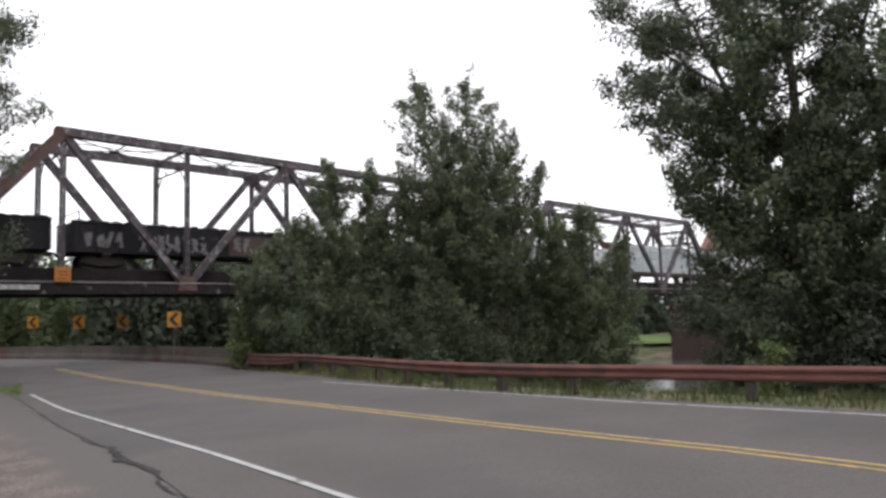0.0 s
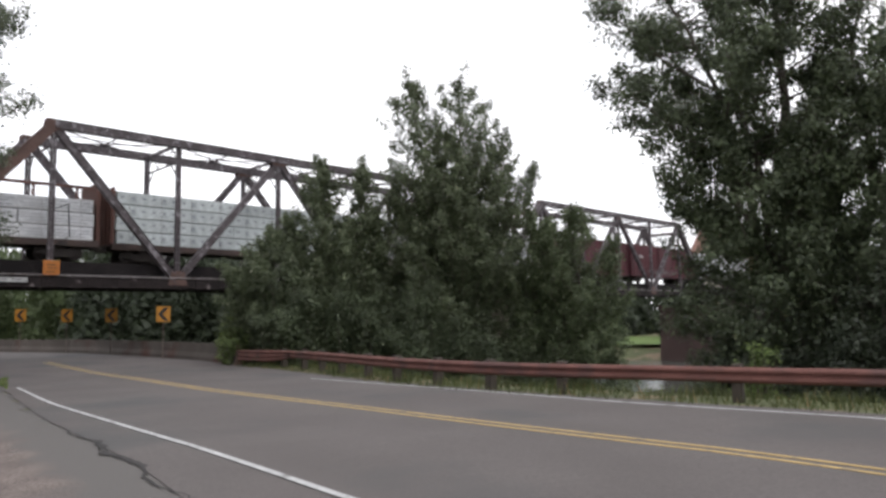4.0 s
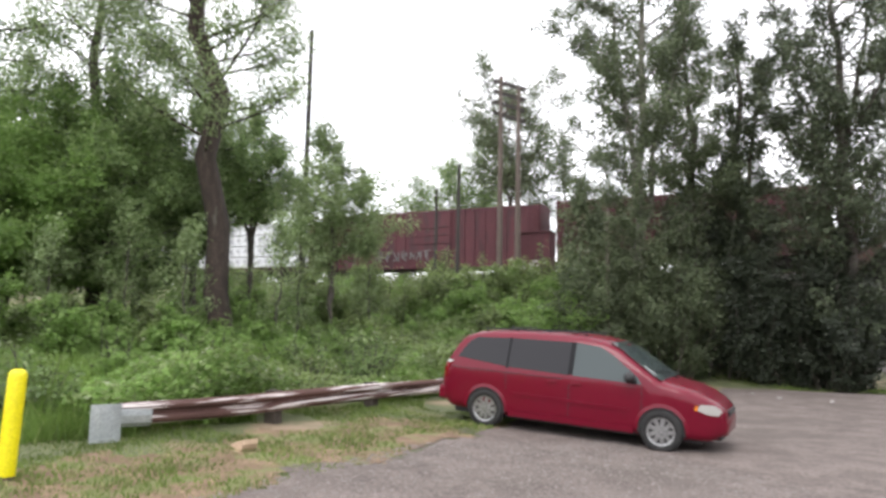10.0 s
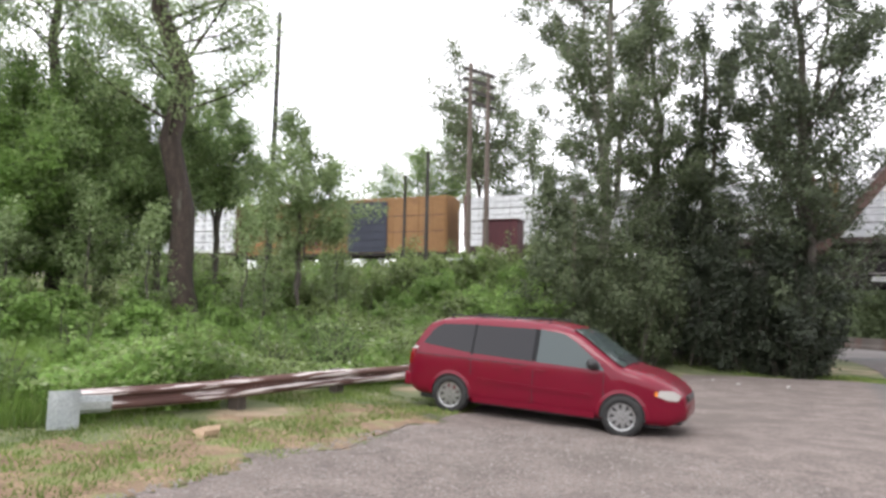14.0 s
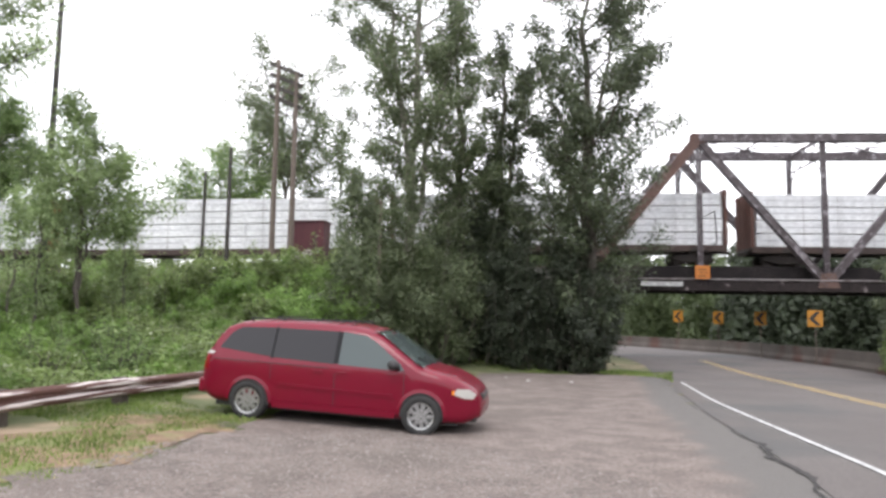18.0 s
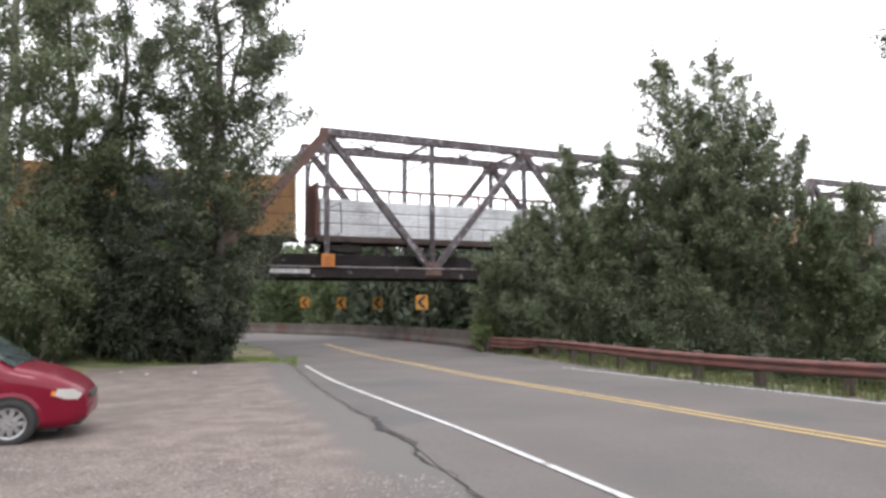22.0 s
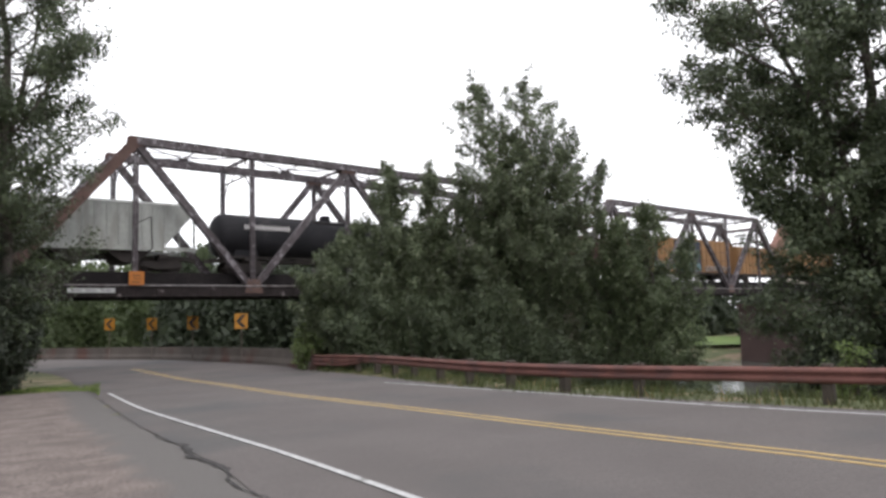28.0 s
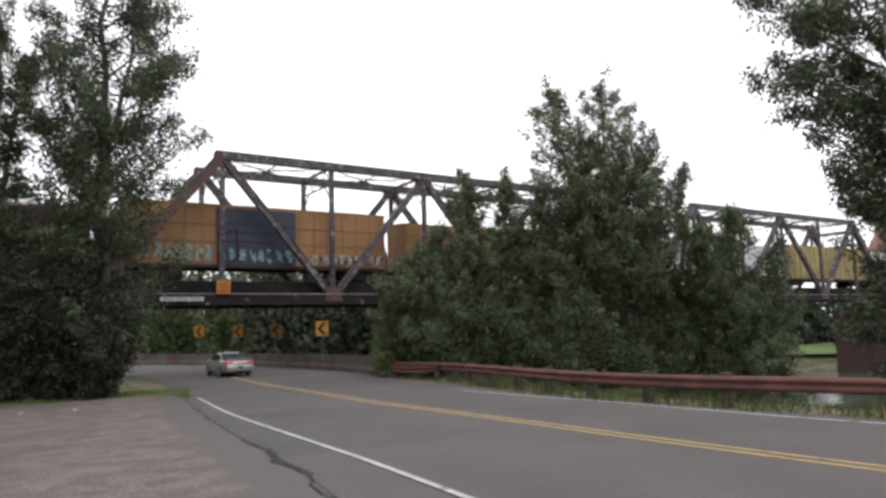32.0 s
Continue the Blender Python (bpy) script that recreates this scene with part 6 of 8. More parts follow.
def minivan():
    dx, dy = 2.38, 1.88
    yaw = math.degrees(math.atan2(dy, dx))
    a = radians(yaw)
    cx, cy = -10.44 - math.sin(a) * 0.87, 6.81 + math.cos(a) * 0.87
    root = empty("minivan", pose(cx, cy, -0.035, 0, 2.9, yaw), "parked dark red minivan on gravel beside the guardrail", "car")
    sh = Shell([(-2.43, 0.86), (-2.41, 1.0), (-2.33, 1.2), (-2.2, 1.44), (-2.06, 1.59), (-1.86, 1.67), (-1.5, 1.715), (-0.9, 1.745), (-0.2, 1.75), (0.2, 1.735), (0.5, 1.69), (0.75, 1.6), (1.05, 1.4), (1.4, 1.165), (1.55, 1.1), (1.9, 1.03), (2.12, 0.95), (2.3, 0.85), (2.41, 0.74), (2.46, 0.6)],
               [(-2.43, 0.42), (-2.2, 0.3), (-1.0, 0.25), (1.0, 0.25), (2.2, 0.25), (2.46, 0.36)], 0.985, 1.02, 0.34,
               [(-2.43, 0.87), (-2.33, 0.94), (-2.1, 0.98), (-1.5, 1.0), (1.2, 1.0), (1.9, 0.97), (2.2, 0.9), (2.36, 0.81), (2.46, 0.7)])
    xs = [-2.43, -2.41, -2.33, -2.2, -2.06, -1.86, -1.5, -1.2, -0.9, -0.5, -0.2, 0.2, 0.36, 0.5, 0.62, 0.75, 0.9, 1.05, 1.22, 1.4, 1.55, 1.72, 1.9, 2.02, 2.12, 2.22, 2.3, 2.36, 2.41, 2.44, 2.46]
    body = part("body", sh.body(xs), M_RED, root, "dark red painted body", smooth=True)
    for s in (-1, 1):
        rows = [("quarter_window", [(-2.13, 1.2), (-1.16, 1.105), (-1.16, 1.6), (-1.8, 1.57), (-1.96, 1.47)], M_GLASS), ("sliding_door_window", [(-1.12, 1.1), (-0.03, 1.065), (-0.03, 1.61), (-1.12, 1.6)], M_GLASS),
                ("front_door_window", [(0.05, 1.062), (1.2, 1.035), (1.14, 1.13), (0.68, 1.46), (0.46, 1.57), (0.05, 1.61)], M_GLASS_CLEAR)]
        for nm, o, ma in rows:
            part(nm, sh.patch(o, s, n=14), ma, body, "dark tinted glass" if ma is M_GLASS else "clear window glass")
        for x, w in ((-1.14, 0.022), (0.01, 0.042)):
            part("pillar", sh.patch([(x - w, 1.075), (x + w, 1.075), (x + w, 1.612), (x - w, 1.612)], s, 0.008, n=4), M_GLOSS_BLACK, body)
        for x, za, zb in ((0.0, 0.36, 1.04), (-1.14, 0.72, 1.09), (1.2, 0.6, 1.02)):
            part("door_gap", sh.patch([(x - 0.006, za), (x + 0.006, za), (x + 0.006, zb), (x - 0.006, zb)], s, 0.002, n=1), M_TRIM, body)
        part("side_moulding", sh.patch([(-1.02, 0.635), (1.02, 0.59), (1.02, 0.64), (-1.02, 0.685)], s, 0.02, n=8), M_RED, body)
        part("sill_moulding", sh.patch([(-1.08, 0.26), (1.08, 0.26), (1.08, 0.36), (-1.08, 0.36)], s, 0.02, n=8), M_RED, body)
        part("door_rail", sh.patch([(-2.2, 1.005), (-0.12, 0.985), (-0.12, 0.998), (-2.2, 1.018)], s, 0.003, n=8), M_TRIM, body)
        for x in (-0.3, 0.12):
            b = bmesh.new()
            y = sh.half(x, 0.93) + 0.012
            box(b, x - 0.085, x + 0.085, s * y - 0.014, s * y + 0.014, 0.915, 0.945, 0.01)
            part("door_handle", b, M_RED, body)
        b = bmesh.new()
        bmesh.ops.create_uvsphere(b, u_segments=14, v_segments=8, radius=1, matrix=Matrix.Translation((1.02, s * 1.07, 1.13)) @ Matrix.Diagonal((0.09, 0.13, 0.09, 1)))
        bar(b, (1.1, s * 0.94, 1.07), (1.08, s * 1.04, 1.09), 0.05, 0.04)
        part("wing_mirror", b, M_TRIM, body, smooth=True)
        part("head_lamp", sh.patch([(2.04, 0.72), (2.2, 0.665), (2.38, 0.66), (2.39, 0.74), (2.28, 0.82), (2.05, 0.81)], s, 0.01, n=8), M_LAMP, body, "clear headlamp")
        part("turn_signal", sh.patch([(2.0, 0.72), (2.05, 0.71), (2.05, 0.79), (2.01, 0.79)], s, 0.012, n=3), M_AMBER, body)
        part("tail_lamp", sh.patch([(-2.41, 0.82), (-2.3, 0.82), (-2.27, 1.08), (-2.36, 1.08)], s, 0.01, n=4), M_TAIL, body, "red tail lamp")
        part("side_reflector", sh.patch([(-2.35, 1.085), (-2.22, 1.08), (-2.2, 1.12), (-2.31, 1.14)], s, 0.01, n=3), M_LAMP, body)
        b = bmesh.new()
        bar(b, (-1.75, s * 0.6, 1.735), (0.2, s * 0.6, 1.785), 0.03, 0.025)
        for x in (-1.7, -1.1, -0.5, 0.15):
            bar(b, (x, s * 0.6, 1.68), (x, s * 0.6, 1.75), 0.05, 0.025)
        part("roof_rail", b, M_TRIM, body)
        for x, nm in ((1.515, "f"), (-1.515, "r")):
            arch(sh, body, x, s, 0.335, M_RED)
            wheel(root, x, s * 0.87, 0.335, s, 9)
    for x in (-1.2, -0.1):
        b = bmesh.new()
        bar(b, (x, -0.6, 1.79), (x, 0.6, 1.79), 0.05, 0.02)
        part("roof_cross_bar", b, M_TRIM, body)
    part("windscreen", sh.screen(0.62, 1.5, 0.97), M_GLASS_CLEAR, body, "clear windscreen")
    part("rear_window", sh.screen(-2.34, -2.1, 0.9), M_GLASS, body, "dark tinted glass")
    b = bmesh.new()
    box(b, 2.38, 2.465, -0.4, 0.4, 0.61, 0.72, 0.02)
    part("grille", b, M_TRIM, body)
    b = bmesh.new()
    box(b, 2.4, 2.475, -0.3, 0.3, 0.67, 0.685)
    part("grille_bar", b, M_CHROME, body)
    for z0, z1, ma, nm in ((0.27, 0.4, M_TRIM, "lower_valance"),):
        b = bmesh.new()
        box(b, 2.1, 2.4, -0.7, 0.7, z0, z1 - 0.03, 0.04)
        part(nm, b, ma, body)
    b = bmesh.new()
    box(b, -2.5, -2.33, -0.88, 0.88, 0.4, 0.66, 0.05)
    part("rear_bumper", b, M_RED, body)
    b = bmesh.new()
    bar(b, (1.3, -0.55, 1.25), (1.58, 0.0, 1.13), 0.02, 0.015)
    bar(b, (1.3, 0.1, 1.25), (1.58, 0.55, 1.13), 0.02, 0.015)
    part("wiper", b, M_TRIM, body)
    b = bmesh.new()
    box(b, -2.2, 2.1, -0.75, 0.75, 0.2, 0.3)
    part("underbody", b, M_TRIM, root)


minivan()


def coupe():
    root = empty("silver_coupe", pose(0, 0, 0), "silver two-door coupe driving away with its brake lamps lit", "car")
    sh = Shell([(-2.33, 0.82), (-2.28, 0.95), (-2.1, 1.0), (-1.75, 1.03), (-1.4, 1.12), (-1.0, 1.27), (-0.6, 1.37), (-0.2, 1.4), (0.15, 1.37), (0.5, 1.25), (0.85, 1.08), (1.1, 0.98), (1.6, 0.91), (2.0, 0.82), (2.3, 0.7), (2.42, 0.55)],
               [(-2.33, 0.36), (-2.0, 0.26), (-1.0, 0.22), (1.0, 0.22), (2.1, 0.22), (2.42, 0.32)], 0.9, 0.9, 0.52,
               [(-2.33, 0.86), (-2.2, 0.93), (-1.8, 0.98), (-1.2, 1.0), (1.2, 1.0), (1.8, 0.97), (2.15, 0.9), (2.33, 0.78), (2.42, 0.66)])
    xs = [-2.33, -2.28, -2.2, -2.1, -1.9, -1.75, -1.55, -1.4, -1.2, -1.0, -0.8, -0.6, -0.4, -0.2, 0.0, 0.15, 0.32, 0.5, 0.68, 0.85, 1.1, 1.35, 1.6, 1.8, 2.0, 2.15, 2.3, 2.38, 2.42]
    body = part("body", sh.body(xs), M_SILVER, root, "silver painted body", smooth=True)
    for s in (-1, 1):
        part("door_window", sh.patch([(-0.42, 0.93), (0.82, 0.93), (0.8, 0.98), (0.42, 1.2), (0.15, 1.29), (-0.42, 1.31)], s), M_GLASS, body, "dark tinted glass")
        part("quarter_window", sh.patch([(-1.22, 0.97), (-0.48, 0.94), (-0.48, 1.3), (-0.75, 1.26), (-1.0, 1.15)], s), M_GLASS, body, "dark tinted glass")
        for x in (-0.5, 0.95):
            part("door_gap", sh.patch([(x - 0.006, 0.3), (x + 0.006, 0.3), (x + 0.006, 0.9), (x - 0.006, 0.9)], s, 0.002, n=1), M_TRIM, body)
        b = bmesh.new()
        y = sh.half(-0.3, 0.8) + 0.01
        box(b, -0.38, -0.22, s * y - 0.012, s * y + 0.012, 0.785, 0.815, 0.008)
        part("door_handle", b, M_SILVER, body)
        b = bmesh.new()
        bmesh.ops.create_uvsphere(b, u_segments=12, v_segments=8, radius=1, matrix=Matrix.Translation((0.7, s * 0.97, 0.97)) @ Matrix.Diagonal((0.07, 0.1, 0.06, 1)))
        bar(b, (0.74, s * 0.85, 0.93), (0.72, s * 0.95, 0.95), 0.04, 0.03)
        part("wing_mirror", b, M_SILVER, body, smooth=True)
        part("tail_lamp", sh.patch([(-2.3, 0.74), (-2.0, 0.8), (-2.04, 0.86), (-2.2, 0.93), (-2.29, 0.93)], s, 0.01, n=7), m_glow, body, "lit red tail lamp")
        b = bmesh.new()
        box(b, -2.352, -2.29, min(s * 0.42, s * 0.765), max(s * 0.42, s * 0.765), 0.77, 0.91, 0.015)
        part("brake_lamp", b, m_glow, body, "lit red brake lamp")
        part("head_lamp", sh.patch([(1.98, 0.62), (2.28, 0.56), (2.28, 0.68), (2.0, 0.76)], s, 0.01, n=5), M_LAMP, body)
        part("side_marker", sh.patch([(1.95, 0.56), (2.12, 0.54), (2.12, 0.58), (1.96, 0.6)], s, 0.011, n=2), M_AMBER, body)
        for x in (1.38, -1.29):
            arch(sh, body, x, s, 0.315, M_SILVER)
            wheel(root, x, s * 0.79, 0.315, s, 5)
    part("windscreen", sh.screen(0.18, 1.0, 0.96), M_GLASS, body, "clear windscreen")
    part("rear_window", sh.screen(-1.62, -0.72, 0.92), M_GLASS_CLEAR, body, "clear rear window")
    b = bmesh.new()
    prism(b, [(-2.26, 1.0), (-2.0, 1.03), (-2.0, 1.05), (-2.31, 1.045)], -0.7, 0.7)
    part("spoiler", b, M_SILVER, body)
    b = bmesh.new()
    box(b, -2.33, -2.28, -0.22, 0.22, 1.0, 1.03)
    part("high_brake_lamp", b, m_glow, body, "lit red brake lamp")
    b = bmesh.new()
    box(b, -2.4, -2.2, -0.78, 0.78, 0.34, 0.66, 0.06)
    part("rear_bumper", b, M_SILVER, body)
    b = bmesh.new()
    box(b, -2.412, -2.398, -0.16, 0.16, 0.5, 0.62)
    part("plate_panel", b, M_TRIM, body)
    b = bmesh.new()
    box(b, -2.35, -2.1, -0.6, 0.6, 0.24, 0.34, 0.02)
    part("lower_valance", b, M_TRIM, body)
    b = bmesh.new()
    box(b, -2.0, 2.0, -0.7, 0.7, 0.17, 0.25)
    part("underbody", b, M_TRIM, root)
    return root


silver_car = coupe()
silver_car.scale = (0.955, 0.955, 0.955)

# ---- the train ----
M_CAR_BLACK = mat("black_wagon_paint", (0.014, 0.0135, 0.016), (0.024, 0.023, 0.026), 0.6, 0.75, 0, 0.1, 12, stain=(0.055, 0.05, 0.05), stain_scale=0.9, stain_at=(0.6, 0.8), spec=0.25)
M_CAR_RED = mat("oxide_red_wagon_paint", (0.088, 0.021, 0.029), (0.115, 0.029, 0.036), 0.5, 0.65, 0, 0.1, 12, stain=(0.06, 0.02, 0.025), stain_scale=0.8, stretch=(2, 1, 0.4))
M_CAR_TAN = mat("yellow_tan_wagon_paint", (0.27, 0.142, 0.056), (0.32, 0.172, 0.068), 0.6, 0.65, 0, 0.1, 12, stain=(0.19, 0.095, 0.048), stain_scale=0.9, stain_at=(0.55, 0.8), stretch=(1, 1, 0.8))
M_CAR_YELLOW = mat("pale_yellow_wagon_paint", (0.36, 0.28, 0.12), (0.44, 0.35, 0.16), 0.6, 0.65, 0, 0.1, 12, stain=(0.2, 0.15, 0.08), stain_scale=0.9, stretch=(2, 1, 0.4))
M_CAR_UMBER = mat("dark_umber_paint", (0.045, 0.028, 0.024), (0.07, 0.042, 0.034), 0.8, 0.7, 0, 0.1, 12)
M_TAG_DIM = mat("faded_grey_spray_paint", (0.14, 0.13, 0.13), (0.24, 0.22, 0.22), 3, 0.6, bump=0)
M_CAR_NAVY = mat("dark_blue_wagon_door", (0.025, 0.03, 0.05), (0.04, 0.045, 0.07), 0.6, 0.6, 0, 0.1, 12)
M_CAR_GREY = mat("grey_wagon_paint", (0.33, 0.34, 0.32), (0.4, 0.41, 0.385), 0.6, 0.65, 0, 0.1, 12, stain=(0.25, 0.25, 0.23), stain_scale=0.7, stretch=(2, 1, 0.35))
M_CAR_SLATE = mat("slate_grey_wagon_paint", (0.2, 0.21, 0.205), (0.26, 0.27, 0.26), 0.6, 0.65, 0, 0.1, 12, stain=(0.13, 0.125, 0.115), stain_scale=0.7, stain_at=(0.52, 0.72), stretch=(2, 1, 0.35))
M_CAR_CREAM = mat("cream_tank_paint", (0.45, 0.43, 0.37), (0.52, 0.5, 0.43), 0.5, 0.5, 0, 0.05, 10, stain=(0.27, 0.16, 0.1), stain_scale=0.9, stain_at=(0.5, 0.7), stretch=(2.4, 1, 0.5))
M_CAR_BROWN = mat("brown_bulkhead_paint", (0.1, 0.045, 0.035), (0.14, 0.065, 0.05), 0.8, 0.7, 0, 0.1, 12)
M_WRAP = mat("white_lumber_wrap", (0.62, 0.63, 0.65), (0.72, 0.73, 0.75), 1.2, 0.5, 0, 0.15, 6, piece=0.06)
M_WRAP_TEAL = mat("pale_teal_lumber_wrap", (0.46, 0.5, 0.505), (0.54, 0.58, 0.585), 1.2, 0.5, 0, 0.15, 6, piece=0.06)
M_LUMBER = mat("bare_sawn_lumber", (0.4, 0.25, 0.14), (0.5, 0.335, 0.2), 2.0, 0.85, 0, 0.3, 9, stretch=(0.3, 1, 6), piece=0.1)
M_UNDER = mat("grimy_underframe", (0.03, 0.024, 0.022), (0.05, 0.04, 0.036), 1.5, 0.85)
M_PRINT = mat("blue_grey_print", (0.2, 0.21, 0.24), (0.28, 0.29, 0.32), 3, 0.7, bump=0)
M_MARK = mat("pale_wagon_lettering", (0.5, 0.48, 0.47), (0.55, 0.53, 0.52), 2, 0.7, bump=0)
M_TAG_TEAL = mat("teal_spray_paint", (0.2, 0.36, 0.38), (0.32, 0.46, 0.46), 2, 0.6, bump=0)
M_TAG_PALE = mat("pale_spray_paint", (0.45, 0.4, 0.38), (0.58, 0.54, 0.52), 3, 0.6, bump=0)
M_TAG_ORANGE = mat("orange_spray_paint", (0.5, 0.16, 0.03), (0.56, 0.22, 0.05), 3, 0.6, bump=0)
M_TAG_DARK = mat("dark_spray_paint", (0.03, 0.03, 0.035), (0.05, 0.05, 0.055), 3, 0.6, bump=0)
_shared = {}


def shared(key, make, material, name, parent, m, label=""):
    """A part on a mesh that is built once and shared."""
    if key not in _shared:
        b = make()
        me = bpy.data.meshes.new(name)
        b.to_mesh(me)
        b.free()
        me.materials.append(material)
        _shared[key] = me
    ob = new(name, _shared[key])
    ob.parent = parent
    ob.matrix_basis = m
    if label:
        ob["label"] = label
    return ob


def mk_sideframe():
    b = bmesh.new()
    prism(b, [(-1.25, 0.42), (-1.05, 0.62), (-0.5, 0.72), (0.5, 0.72), (1.05, 0.62), (1.25, 0.42), (0.95, 0.36), (0.5, 0.22), (-0.5, 0.22), (-0.95, 0.36)], -0.08, 0.08)
    return b


def mk_wheelset():
    b = bmesh.new()
    for y in (-0.72, 0.72):
        rod(b, (0, y - 0.065, 0.46), (0, y + 0.065, 0.46), 0.46, seg=20)
    rod(b, (0, -1.05, 0.46), (0, 1.05, 0.46), 0.08, seg=10)
    return b


def bogie(parent, x):
    r = new("bogie")
    r.parent = parent
    r.matrix_basis = pose(x, 0, 0)
    for y in (-1.0, 1.0):
        shared("side", mk_sideframe, M_UNDER, "side_frame", r, pose(0, y, 0))
    for q in (-0.88, 0.88):
        shared("axle", mk_wheelset, M_UNDER, "wheelset", r, pose(q, 0, 0))
    shared("bolster", lambda: box(bmesh.new(), -0.25, 0.25, -1.1, 1.1, 0.5, 0.85), M_UNDER, "bolster", r, pose(0, 0, 0))


def wagon(name, L, label, sill=0.95, sill_h=0.28, wide=1.45):
    root = empty(name, BR @ pose(0, TRACK_Y, RAIL_Z), label, "rail wagon", "wagons of the freight train")
    h = L / 2 - 0.55
    for x in (-h + 2.0, h - 2.0):
        bogie(root, x)
    b = bmesh.new()
    box(b, -h, h, -0.35, 0.35, 0.82, 1.1)
    for x in (-h + 2.0, h - 2.0):
        box(b, x - 0.25, x + 0.25, -wide, wide, 0.86, 1.1)
    part("centre_sill", b, M_UNDER, root)
    for s in (-1, 1):
        b = bmesh.new()
        box(b, min(s * h, s * (L / 2 - 0.02)), max(s * h, s * (L / 2 - 0.02)), -0.12, 0.12, 0.75, 0.98)
        part("coupler", b, M_UNDER, root)
    return root, h


def scrawl(parent, x0, x1, z0, z1, y, material, seed, name="spray_lettering", side=-1, thick=0.13):
    """Unreadable sprayed strokes on a wagon side."""
    rng = random.Random(seed)
    b = bmesh.new()
    x = x0
    while x < x1 - 0.3:
        w = rng.uniform(0.35, 0.6)
        for _ in range(rng.randint(6, 9)):
            p = (x + rng.uniform(0, w), y, rng.uniform(z0, z1))
            q = (x + rng.uniform(0, w), y, rng.uniform(z0, z1))
            if abs(p[2] - q[2]) + abs(p[0] - q[0]) > 0.25:
                bar(b, p, q, thick, 0.006, (0, 1, 0))
        x += w + rng.uniform(0.05, 0.2)
    tagged(part(name, b, material, parent, "unreadable sprayed strokes of paint"), kind="stuff")


def lettering(parent, rows, y, material=None):
    for x0, x1, z0, z1 in rows:
        n = max(1, int((x1 - x0) / ((z1 - z0) * 0.8)))
        for k in range(n):
            a = x0 + (x1 - x0) * k / n
            w = (x1 - x0) / n * 0.72
            b = bmesh.new()
            box(b, a, a + w, y - 0.006, y - 0.001, z0, z1)
            part("lettering_bar", b, material or M_MARK, parent)


def ladder(parent, x, y, z0, z1, material):
    b = bmesh.new()
    for dx in (-0.2, 0.2):
        bar(b, (x + dx, y, z0), (x + dx, y, z1), 0.03, 0.03)
    z = z0 + 0.1
    while z < z1:
        bar(b, (x - 0.2, y, z), (x + 0.2, y, z), 0.025, 0.025)
        z += 0.38
    part("ladder", b, material, parent)


